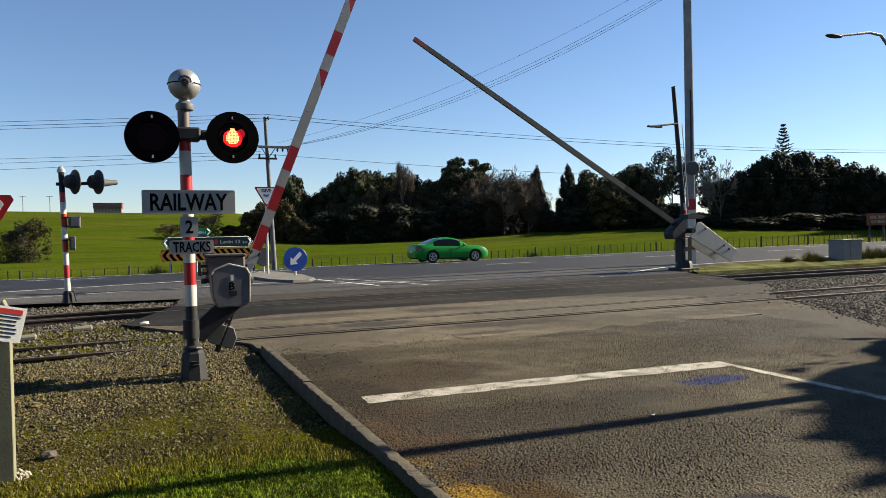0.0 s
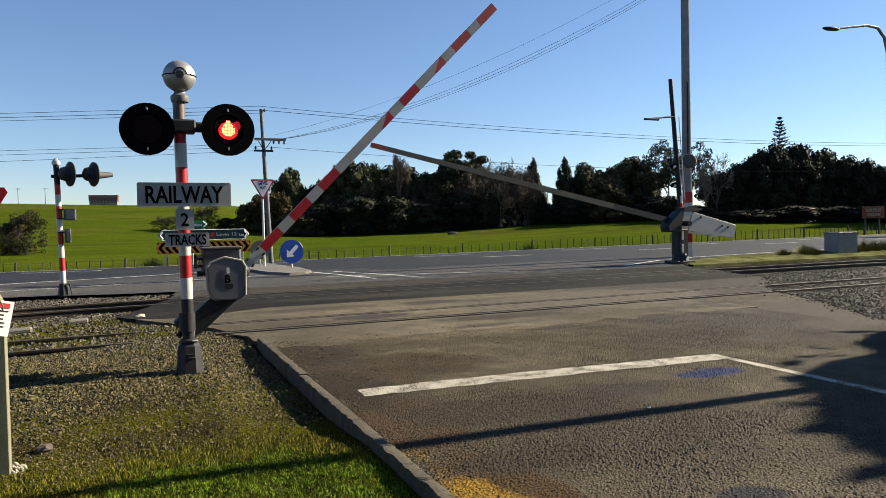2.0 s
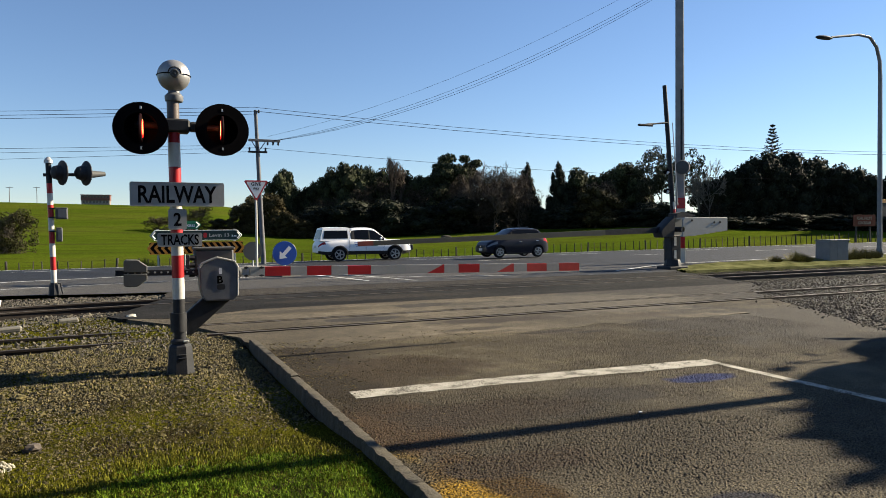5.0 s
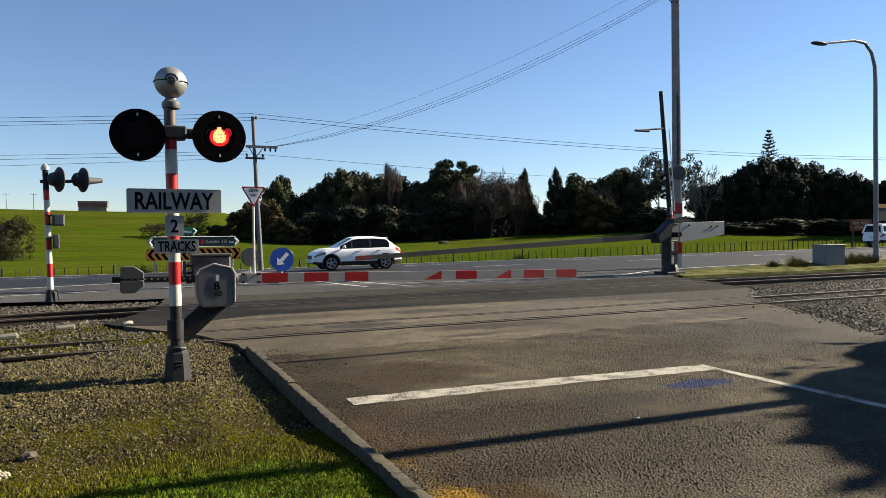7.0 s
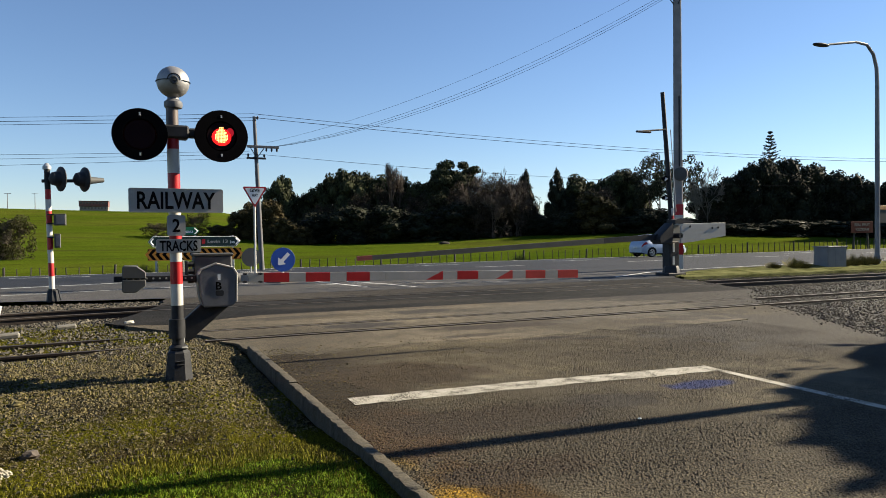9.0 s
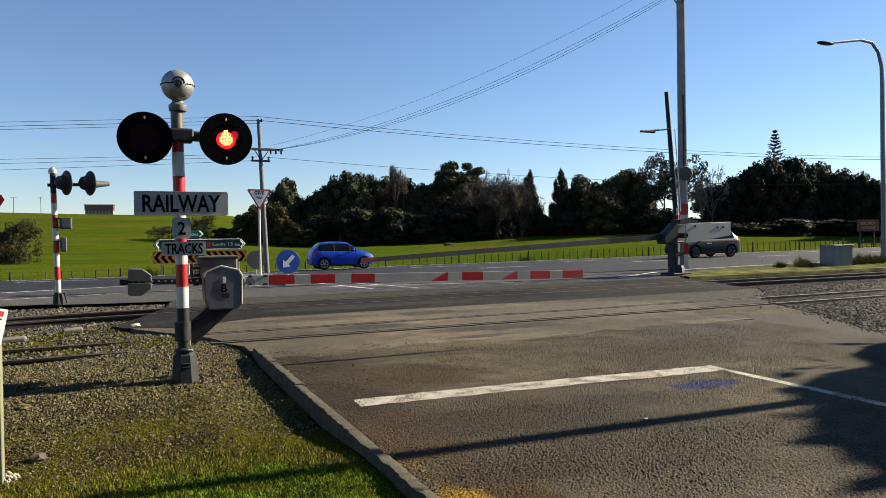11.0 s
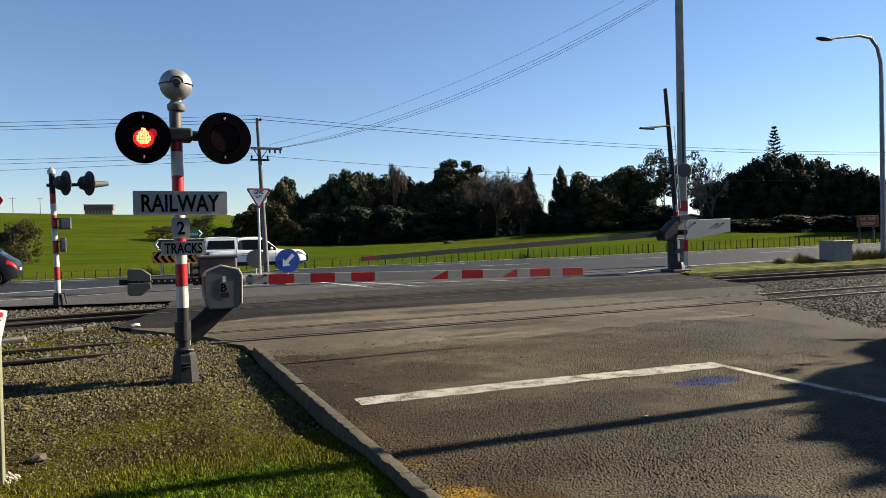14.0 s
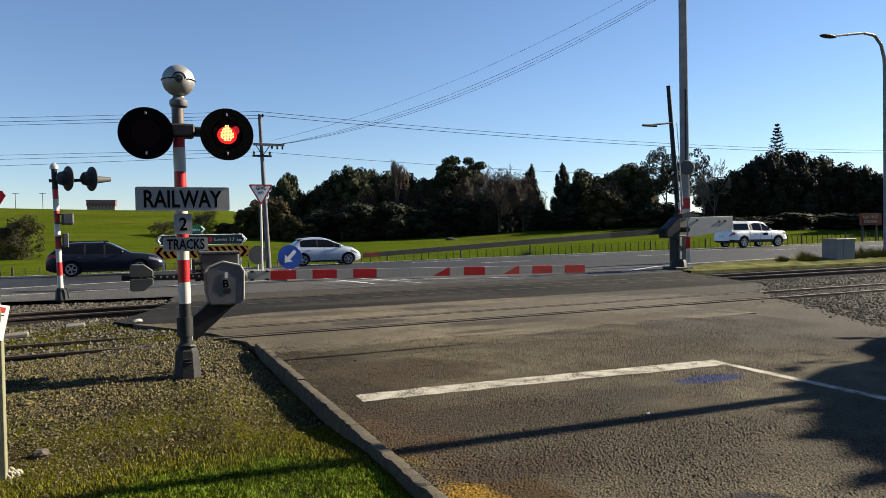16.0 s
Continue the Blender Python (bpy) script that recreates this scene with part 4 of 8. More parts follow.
def build_far_gate():
    g = thing("barrier_gate", "tall dark mast gate machine with pale counterweight plate and long boom", "barrier gate", pose(*FAR_PIVOT))
    zb = -FAR_PIVOT[2]
    foot = bmesh.new()
    box(foot, 0.0, 0.1, zb + 0.06, 0.80, 0.7, 0.12, 0.02)
    lathe(foot, [(0.30, zb + 0.12), (0.27, zb + 0.30), (0.24, zb + 0.36)], 8, Matrix.Translation((0.02, 0.1, 0)))
    part("foot", foot, M["dark_iron"], g)
    col = bmesh.new()
    box(col, 0.05, 0.15, zb + 0.75, 0.44, 0.40, 0.95, 0.03)
    part("column", col, M["dark_iron"], g, "dark column with white reflector bars")
    for z in (0.55, 1.0):
        part("reflector", box(bmesh.new(), 0.0, -0.055, zb + z, 0.10, 0.012, 0.30, 0.004), M["white"], g)
    head = plate(bmesh.new(), [(-0.80, -0.10), (-0.74, -0.28), (-0.22, -0.28), (-0.16, 0.20), (-0.20, 0.46), (-0.36, 0.32), (-0.74, 0.02)], -0.25, 0.20)
    bmesh.ops.bevel(head, geom=list(head.edges), offset=0.02, segments=1, affect="EDGES")
    part("machine", head, M["dark_iron"], g, "dark hooded gate machine")
    part("cover", plate(bmesh.new(), [(-0.05, 0.42), (0.55, 0.42), (0.80, 0.50), (0.2, 0.62), (-0.05, 0.56)], -0.2, 0.25), M["dark_iron"], g)
    # tall mast with a short bracket arm
    mast = bmesh.new()
    rod(mast, (0.10, 0.15, 0.4), (-0.30, 0.15, 5.05), 0.09, 0.072, 14)
    mast = part("mast", mast, M["dark_iron"], g, "tall dark steel mast")
    part("band", rod(bmesh.new(), (0.085, 0.15, 0.72), (0.065, 0.15, 0.98), 0.095, n=14), M["white"], mast)
    part("band", rod(bmesh.new(), (0.095, 0.15, 0.55), (0.085, 0.15, 0.72), 0.095, n=14), M["red"], mast)
    part("strip", box(bmesh.new(), 0.0, 0, 0, 0.02, 0.02, 2.9, 0, pose(0.10, 0.06, 2.3, 0, -4.9)), M["white"], mast, "white conduit strip")
    arm = rod(bmesh.new(), (-1.50, 0.1, 3.60), (-0.18, 0.1, 3.75), 0.03, n=8)
    box(arm, -1.18, 0.1, 3.61, 0.62, 0.10, 0.07, 0.02, None)
    part("bracket_arm", arm, M["dark_iron"], mast)
    for z in (2.02, 1.35):
        sig = lathe(bmesh.new(), [(0.10, -0.02), (0.10, 0.02), (0.07, 0.06), (0.06, 0.14)], 20, Matrix.Translation((-0.16, 0.15, z)) @ pose(0, 0, 0, 0, -96))
        part("signal_board", sig, M["black"], mast, "small black lamp board seen edge on")
    for z in (2.02, 1.35):
        part("visor", rod(bmesh.new(), (-0.20, 0.08, z), (-0.27, 0.06, z - 0.08), 0.05, 0.02, 8), M["galv"], mast)
    # counterweight, swinging with the boom
    cw = plate(bmesh.new(), [(-0.02, -0.26), (0.55, -0.24), (2.08, -0.12), (2.10, 0.36), (0.15, 0.42), (0.02, 0.34)], -0.42, -0.36)
    bmesh.ops.bevel(cw, geom=list(cw.edges), offset=0.012, segments=1, affect="EDGES")
    cw2 = plate(bmesh.new(), [(0.2, -0.24), (0.62, -0.22), (2.0, -0.12), (2.02, 0.34), (0.3, 0.38)], 0.26, 0.32)
    bmx = bmesh.new()
    rod(bmx, (0, -0.42, 0), (0, 0.32, 0), 0.09)
    boom = part("boom", bmx, M["dark_iron"], g, "long slender boom, red tip")
    for x, z in ((0.42, 0.30), (1.45, 0.20), (1.72, 0.20)):
        part("bolt", rod(bmesh.new(), (x, -0.435, z), (x, -0.41, z), 0.04, n=10), M["dark_iron"], boom)
    part("tie", rod(bmesh.new(), (1.8, -0.36, 0.1), (1.8, 0.26, 0.1), 0.04), M["dark_iron"], boom)
    part("counterweight", cw, M["plate_grey"], boom, "pale grey counterweight plate")
    part("counterweight", cw2, M["plate_grey"], boom, "pale grey counterweight plate")
    cuts = (0.5, 3.0, 5.5, 6.5, 7.4, 8.3, 9.2, 10.0, 11.15, 11.6)
    keys = ("dark_iron", "boom_shade", "boom_shade", "boom_shade", "boom_shade", "boom_shade", "boom_shade", "boom_shade", "boom_red")
    for x0, x1, k in zip(cuts, cuts[1:], keys):
        h0, h1 = 0.20 - 0.006 * x0, 0.20 - 0.006 * x1
        part("panel", plate(bmesh.new(), [(-x0, -h0 / 2), (-x1, -h1 / 2), (-x1, h1 / 2), (-x0, h0 / 2)], -0.04, 0.04), M[k], boom)
    GATES["far_boom"] = boom


def build_far_signal():
    s = thing("crossing_signal", "slim banded crossing signal seen from behind", "railway signal", pose(-1.64, 19.2, -0.03))
    part("base", lathe(bmesh.new(), [(0.135, 0), (0.115, 0.25), (0.09, 0.32)], 8), M["dark_iron"], s, "dark iron pedestal", 25)
    loop = bmesh.new()
    for a, b in (((0.08, 0.30), (0.13, 0.30)), ((0.13, 0.30), (0.18, 0.05))):
        rod(loop, (a[0], -0.1, a[1]), (b[0], -0.1, b[1]), 0.015, n=6)
    part("conduit", loop, M["dark_iron"], s)
    striped_post(s, 0.064, [(0.30, 0.62, "white"), (0.62, 0.94, "red"), (0.94, 1.26, "white"), (1.26, 1.56, "red"), (1.56, 1.88, "white"), (1.88, 2.18, "red"), (2.18, 2.46, "white"), (2.46, 2.70, "red"), (2.70, 3.22, "dark_iron")], lean=-0.022)
    part("cap", lathe(bmesh.new(), [(0.095, 3.18), (0.095, 3.25), (0.03, 3.33)], 14, Matrix.Translation((-0.07, 0, 0))), M["galv"], s)
    part("crossarm", rod(bmesh.new(), (-0.18, 0, 2.90), (0.75, -0.1, 2.92), 0.04), M["dark_iron"], s)
    for x in (0.23, 0.74):
        bm = lathe(bmesh.new(), [(0.295, 0.01), (0.30, -0.01), (0.19, -0.06), (0.15, -0.20), (0.06, -0.26)], 26, Matrix.Translation((x, -0.1, 2.95)) @ pose(0, 0, 0, 0, 0, 28) @ pose(0, 0, 0, 0, 90) @ pose(0, 0, 0, 0, 0, 0))
        part("lamp", bm, M["dark_iron"], s, "round black lamp board seen from behind")
    part("visor", rod(bmesh.new(), (0.78, -0.08, 2.93), (1.14, 0.10, 2.96), 0.10, 0.055, 12), M["weight_grey"], s)
    for z, w, h, x in ((1.98, 0.26, 0.28, 0.19), (1.47, 0.13, 0.34, 0.13)):
        bx = part("relay_box", box(bmesh.new(), x, -0.02, z, w, 0.16, h, 0.012), M["weight_grey"], s, "small grey relay box")
        part("lid", box(bmesh.new(), x + 0.02, -0.105, z, w * 0.72, 0.012, h * 0.74, 0.004), M["grey_paint"], bx)
    for z in (2.10, 1.88, 1.55):
        part("clamp", box(bmesh.new(), 0.02, 0, z, 0.20, 0.18, 0.03, 0.004), M["dark_iron"], s)


def sign_on_post(name, label, m, post_h, r, material):
    s = thing(name, label, "road sign", m)
    part("post", rod(bmesh.new(), (0, 0.065, 0), (0, 0.065, post_h), r, n=12), material, s)
    return s


def give_way_face(s, side, cz, y=-0.02):
    h = side * 0.866
    def tri(k):
        a, b = side / 2 * k, h * k
        pts = []
        for (px, pz), (qx, qz) in zip([(a, b / 3), (-a, b / 3), (0, -2 * b / 3)], [(-a, b / 3), (0, -2 * b / 3), (a, b / 3)]):
            pts += [(px + (qx - px) * t, pz + (qz - pz) * t) for t in (0.06, 0.94)]
        return pts
    f = part("border", plate(bmesh.new(), tri(1.0), y, y + 0.004), M["red"], s, "red-edged triangular plate", None, pose(0, 0, cz))
    part("face", plate(bmesh.new(), tri(0.80), y - 0.003, y), M["sign_white"], f, "", None)
    lettering("GIVE", side * 0.40, side * 0.15, M["black"], f, pose(0, y - 0.005, side * 0.14))
    lettering("WAY", side * 0.26, side * 0.12, M["black"], f, pose(0, y - 0.005, -side * 0.055))


def build_signs():
    s = sign_on_post("give_way_sign", "red and white give way sign on a white post", pose(4.56, 27.8, 0.08), 2.9, 0.045, M["white"])
    give_way_face(s, 0.95, 3.11)
    s = sign_on_post("keep_left_sign", "round blue sign with a white arrow", pose(5.20, 25.7, 0.08), 0.5, 0.04, M["white"])
    disc = part("disc", lathe(bmesh.new(), [(0.435, -0.004), (0.44, 0.0), (0.435, 0.004)], 40, pose(0, 0, 0.60, 90)), M["sign_blue"], s, "blue disc")
    rim = lathe(bmesh.new(), [(0.44, -0.007), (0.415, -0.007), (0.415, 0.0), (0.44, 0.0)], 40, pose(0, 0, 0.60, 90))
    part("rim", rim, M["sign_white"], disc)
    ar = [(-0.28, 0), (-0.06, 0.185), (-0.06, 0.065), (0.30, 0.065), (0.30, -0.065), (-0.06, -0.065), (-0.06, -0.185)]
    c, d = math.cos(radians(47)), math.sin(radians(47))
    part("arrow", plate(bmesh.new(), [(x * c - z * d, 0.60 + x * d + z * c) for x, z in ar], -0.012, -0.008), M["sign_white"], disc, "white slanting arrow", None)
    s = sign_on_post("round_sign", "dark round sign seen from behind", pose(4.59, 29.0, 0.08), 0.6, 0.03, M["galv"])
    part("disc", lathe(bmesh.new(), [(0.38, -0.004), (0.38, 0.004)], 30, pose(0, 0, 0.62, 90)), M["weight_grey"], s)
    # destination and chevron boards facing the side road
    s = thing("direction_sign", "dark green direction board above a chevron board on posts", "road sign", pose(3.28, 38.6, -0.25))
    for x in (-1.9, 0, 1.9):
        part("post", box(bmesh.new(), x, 0.08, 0.95, 0.10, 0.08, 1.9, 0.01), M["galv"], s)
    part("board", plate(bmesh.new(), [(-2.3, 1.58), (-2.05, 1.86), (2.05, 1.86), (2.3, 1.58), (2.05, 1.30), (-2.05, 1.30)], -0.02, 0.02), M["sign_dark_green"], s, "dark green board with white border", None)
    edge = bmesh.new()
    ring = [(-2.26, 1.58), (-2.03, 1.84), (2.03, 1.84), (2.26, 1.58), (2.03, 1.32), (-2.03, 1.32)]
    for (x0, z0), (x1, z1) in zip(ring, ring[1:] + ring[:1]):
        rod(edge, (x0, -0.022, z0), (x1, -0.022, z1), 0.014, n=4)
    part("border", edge, M["sign_white"], s)
    lettering("Levin 13", 1.02, 0.18, M["plate_grey"], s, pose(1.11, -0.026, 1.58))
    lettering("k", 0.085, 0.15, M["sign_white"], s, pose(1.79, -0.026, 1.55))
    lettering("m", 0.13, 0.10, M["sign_white"], s, pose(1.92, -0.026, 1.525))
    part("shield", plate(bmesh.new(), rounded(0.17, 0.26, 0.05), -0.026, -0.021), M["red"], s, "small red shield", None, pose(0.40, 0, 1.58))
    for sx in (1, -1):
        bm = bmesh.new()
        for q in ((1, 0.10), (-1, 0.10)):
            rod(bm, (sx * 2.16, -0.026, 1.58), (sx * 2.02, -0.026, 1.58 + q[0] * 0.17), 0.03, n=4)
        part("arrowhead", bm, M["sign_white"], s)
    chev = part("chevron_board", plate(bmesh.new(), [(-2.3, 0.62), (2.3, 0.62), (2.3, 1.24), (-2.3, 1.24)], -0.02, 0.02), M["black"], s, "black board with amber chevrons", None)
    for k in range(14):
        sgn = -1 if k < 7 else 1
        x0 = -2.14 + k * 0.328
        w, a = 0.15, 0.21
        pts = [(x0 - w / 2, 0.66), (x0 + w / 2, 0.66), (x0 + w / 2 + sgn * a, 0.93), (x0 + w / 2, 1.20), (x0 - w / 2, 1.20), (x0 - w / 2 + sgn * a, 0.93)]
        part("chevron", plate(bmesh.new(), pts, -0.026, -0.021), M["sign_yellow"], chev, "", None)
    frame_ = bmesh.new()
    box(frame_, 0, -0.024, 1.225, 4.6, 0.006, 0.03)
    box(frame_, 0, -0.024, 0.635, 4.6, 0.006, 0.03)
    part("border", frame_, M["sign_yellow"], chev)
    s = thing("finger_sign", "small green arrow-ended direction sign", "road sign", pose(2.9, 38.9, -0.25))
    part("post", rod(bmesh.new(), (-0.2, 0.05, 0), (-0.2, 0.05, 2.3), 0.04), M["galv"], s)
    b = part("board", plate(bmesh.new(), [(-0.8, 1.92), (0.42, 1.92), (0.62, 2.13), (0.42, 2.34), (-0.8, 2.34)], -0.02, 0.02), M["sign_green"], s, "bright green board", None)
    bm = bmesh.new()
    for q in (1, -1):
        rod(bm, (0.52, -0.024, 2.13), (0.36, -0.024, 2.13 + q * 0.15), 0.028, n=4)
    part("arrowhead", bm, M["sign_white"], b)
    lettering("kau", 0.42, 0.17, M["sign_white"], b, pose(0.08, -0.024, 2.12))
    # roadside stall board
    s = thing("stall_sign", "maroon roadside board with pale lettering on two posts", "sign", pose(58.4, 40.6, 0.0))
    for x in (-0.9, 0.9):
        part("post", box(bmesh.new(), x, 0.1, 0.8, 0.14, 0.12, 3.2, 0.01), M["fence_wood"], s)
    b = part("board", box(bmesh.new(), 0, 0, 2.0, 2.9, 0.05, 1.0, 0.01), M["sign_brown"], s, "maroon board")
    lettering("REAL FRUIT", 2.0, 0.26, M["weight_grey"], b, pose(0, -0.03, 2.20))
    lettering("ICECREAM", 1.7, 0.25, M["weight_grey"], b, pose(0, -0.03, 1.80))
    s = thing("roadside_board", "dark board with an amber top band on two posts", "sign", pose(69.9, 46.0, 0.3))
    for x in (-0.9, 0.9):
        part("post", box(bmesh.new(), x, 0.1, 1.6, 0.12, 0.12, 3.4, 0.01), M["fence_wood"], s)
    part("board", box(bmesh.new(), 0, 0, 2.85, 2.4, 0.05, 1.3, 0.01), M["dark_iron"], s)
    part("band", box(bmesh.new(), 0, -0.03, 3.72, 2.4, 0.05, 0.40, 0.01), M["sign_yellow"], s, "amber band")
    # give way sign, board stack and notice at the yard's edge
    s = thing("give_way_sign", "red and white give way sign on a pale post", "road sign", pose(-1.02, 5.2, -0.03))
    part("post", rod(bmesh.new(), (0.10, 0.06, 0), (0.10, 0.06, 1.5), 0.025, n=12), M["white"], s)
    give_way_face(s, 0.60, 1.62)
    f = thing("timber_post", "pale lichened timber post with dark boards", "post", pose(-0.805, 5.05, -0.03, 0, 0.6, 0))
    bm = plate(bmesh.new(), [(-0.045, 0), (0.045, 0), (0.035, 1.06), (0.0, 1.14), (-0.035, 1.06)], -0.04, 0.05)
    bmesh.ops.bevel(bm, geom=list(bm.edges), offset=0.004, segments=1, affect="EDGES")
    part("post", bm, M["timber_pale"], f)
    for z, h in ((0.18, 0.26), (0.46, 0.22), (0.74, 0.20)):
        part("board", box(bmesh.new(), -0.62, 0.02, z, 1.10, 0.035, h, 0.006), M["timber_dark"], f, "dark stained board")
        part("batten", box(bmesh.new(), -0.07, -0.01, z + 0.02, 0.03, 0.02, h * 0.8, 0.004, pose(0, 0, 0, 0, 2, 0)), M["timber_pale"], f)
    n = thing("notice", "white paper notice with a red heading", "notice", pose(-0.755, 4.99, 0.965, -6, 13, 4))
    GATES["notice"] = n
    part("sheet", plate(bmesh.new(), rounded(0.21, 0.215, 0.004, 2), -0.0015, 0.0015), M["sign_white"], n, "white laminated sheet", None)
    part("heading", box(bmesh.new(), 0.0, -0.003, 0.078, 0.17, 0.002, 0.03), M["red_faded"], n, "red heading bar")
    for k in range(6):
        part("line", box(bmesh.new(), 0.0 - 0.01 * (k % 2), -0.003, 0.045 - 0.024 * k, 0.165 - 0.02 * (k % 3), 0.002, 0.007), M["dark_iron"], n, "grey line of small print")
    # island under the two signs
    pts = [(3.95, 28.7), (3.75, 26.0), (3.95, 23.9), (4.5, 22.7), (5.1, 22.9), (5.5, 23.8), (5.55, 26.3), (5.2, 29.3), (4.6, 30.0)]
    bm = slab(bmesh.new(), pts, -0.05, 0.085)
    top = [f for f in bm.faces if f.normal.z > 0.9 or all(v.co.z > 0.08 for v in f.verts)]
    bmesh.ops.bevel(bm, geom=[e for f in top for e in f.edges], offset=0.05, segments=2, affect="EDGES")
    setting("traffic_island", bm, M["island_concrete"], "low pale concrete traffic island", "traffic island", 30)


build_near_signal()
build_near_gate()
build_far_gate()
build_far_signal()
build_signs()


# ---- poles, lamps and wires ----
def sagging(bm, a, b, sag, r=0.014, n=16):
    a, b = Vector(a), Vector(b)
    prev = None
    for k in range(n + 1):
        t = k / n
        p = a.lerp(b, t) - Vector((0, 0, sag * 4 * t * (1 - t)))
        ring = [bm.verts.new(p + Vector(o) * r) for o in ((0, 0, 1), (0.6, 0.6, -0.5), (-0.6, -0.6, -0.5))]
        if prev:
            for i in range(3):
                bm.faces.new((prev[i], prev[(i + 1) % 3], ring[(i + 1) % 3], ring[i]))
        prev = ring


def insulator(parent, x, y, z, hang=False):
    s = -1 if hang else 1
    part("insulator", lathe(bmesh.new(), [(0.02, 0), (0.05, 0.04), (0.035, 0.07), (0.055, 0.10), (0.02, 0.17)], 10, Matrix.Translation((x, y, z)) @ Matrix.Diagonal((1, 1, s, 1))), M["dark_iron"], parent)


def build_poles():
    p = thing("power_pole", "weathered grey power pole with crossarm and insulators", "utility pole", pose(5.95, 34.4, -0.15))
    part("pole", rod(bmesh.new(), (0, 0, 0), (-0.28, 0, 7.45), 0.125, 0.08, 14), M["pole_wood"], p)
    part("crossarm", box(bmesh.new(), 0.1, -0.14, 6.0, 1.5, 0.10, 0.12, 0.01), M["pole_wood"], p)
    br = bmesh.new()
    rod(br, (-0.5, -0.14, 5.95), (-0.2, -0.14, 5.45), 0.02, n=5)
    rod(br, (0.15, -0.14, 5.95), (-0.2, -0.14, 5.45), 0.02, n=5)
    box(br, -0.22, -0.1, 5.45, 0.9, 0.10, 0.09, 0.01)
    part("brace", br, M["dark_iron"], p)
    for x in (0.25, 0.5, 0.75):
        insulator(p, x, -0.14, 5.95, True)
    for x in (-0.6, 0.15):
        insulator(p, x, -0.1, 5.5)
    insulator(p, -0.14, -0.1, 7.3)
    part("top_iron", rod(bmesh.new(), (-0.28, 0, 7.3), (-0.1, -0.05, 7.45), 0.03, n=6), M["dark_iron"], p)
    p = thing("power_pole", "tall slotted concrete power pole behind the gate", "utility pole", pose(20.03, 21.57, -0.05, 0, 0, -42))
    bm = bmesh.new()
    box(bm, 0, 0, 5.9, 0.36, 0.28, 11.8, 0.03)
    for v in bm.verts:
        k = 1 - 0.16 * v.co.z / 11.8
        v.co.x, v.co.y = v.co.x * k - 0.002 * v.co.z, v.co.y * k
    part("pole", bm, M["pole_concrete"], p)
    part("slot", box(bmesh.new(), 0.04, -0.138, 5.6, 0.05, 0.012, 2.8, 0.003), M["dark_iron"], p, "dark recessed slot")
    part("crossarm", box(bmesh.new(), -0.1, -0.2, 11.3, 2.4, 0.12, 0.14, 0.01), M["pole_wood"], p)
    for x in (-1.1, -0.6, 0.5, 1.0):
        insulator(p, x, -0.2, 11.37)
    part("stay", rod(bmesh.new(), (-0.15, -0.15, 10.6), (-0.6, -0.2, 11.25), 0.02, n=5), M["dark_iron"], p)
    part("stay", rod(bmesh.new(), (0.0, -0.15, 10.6), (0.4, -0.2, 11.25), 0.02, n=5), M["dark_iron"], p)
    meter = lathe(bmesh.new(), [(0.26, -0.05), (0.28, 0.0), (0.26, 0.06), (0.10, 0.09)], 24, Matrix.Translation((0.08, -0.30, 3.9)) @ pose(0, 0, 0, 90))
    part("disc", meter, M["weight_grey"], p, "round grey disc on a bracket")
    part("guard", box(bmesh.new(), 0.03, -0.20, 1.3, 0.30, 0.02, 2.3, 0.004), M["white"], p, "white marker board")
    part("marker", box(bmesh.new(), 0.03, -0.214, 2.5, 0.30, 0.02, 0.42, 0.004), M["red"], p, "red marker")
    part("marker", box(bmesh.new(), 0.03, -0.214, 0.95, 0.30, 0.02, 0.46, 0.004), M["red"], p, "red marker")
    # street lamp
    s = thing("street_lamp", "tall galvanised street lamp with curved outreach arm", "street lamp", pose(29.62, 19.9, 0.0))
    pts = [(0.943 * x, max(0.0, 1.45 + (z - 1.45) * 0.943)) for x, z in [(0.0, 0.0), (0.0, 3), (-0.02, 6), (-0.03, 8.3), (-0.08, 9.0), (-0.3, 9.6), (-0.75, 9.98), (-1.5, 10.02), (-3.3, 9.72)]]
    bm = bmesh.new()
    prev = None
    for i, (x, z) in enumerate(pts):
        a, b = pts[max(0, i - 1)], pts[min(len(pts) - 1, i + 1)]
        d = Vector((b[0] - a[0], b[1] - a[1])).normalized()
        r = 0.11 - 0.065 * i / (len(pts) - 1)
        ring = [bm.verts.new((x - d.y * r * math.cos(q), r * math.sin(q), z + d.x * r * math.cos(q))) for q in [k * math.pi / 5 for k in range(10)]]
        if prev:
            for k in range(10):
                bm.faces.new((prev[k], prev[(k + 1) % 10], ring[(k + 1) % 10], ring[k]))
        prev = ring
    part("pole", bm, M["lamp_steel"], s)
    part("collar", rod(bmesh.new(), (0, 0, 0), (0, 0, 0.5), 0.15, 0.13), M["lamp_steel"], s)
    lamp = ball(bmesh.new(), (-3.54, 0, 9.19), 0.47, 1.0, 0.35, 0.16)
    part("lantern", lamp, M["dark_iron"], s, "dark flat lantern")
    # wires
    def wire(label, spans):
        for a, b, sag, r in spans:
            bm = bmesh.new()
            sagging(bm, a, b, sag, r)
            tagged(part("overhead_wire", bm, M["wire"], None, "", None), label, "wire", "overhead wires")
    top = (5.68, 34.4, 7.25)
    low = (5.7, 34.3, 5.5)
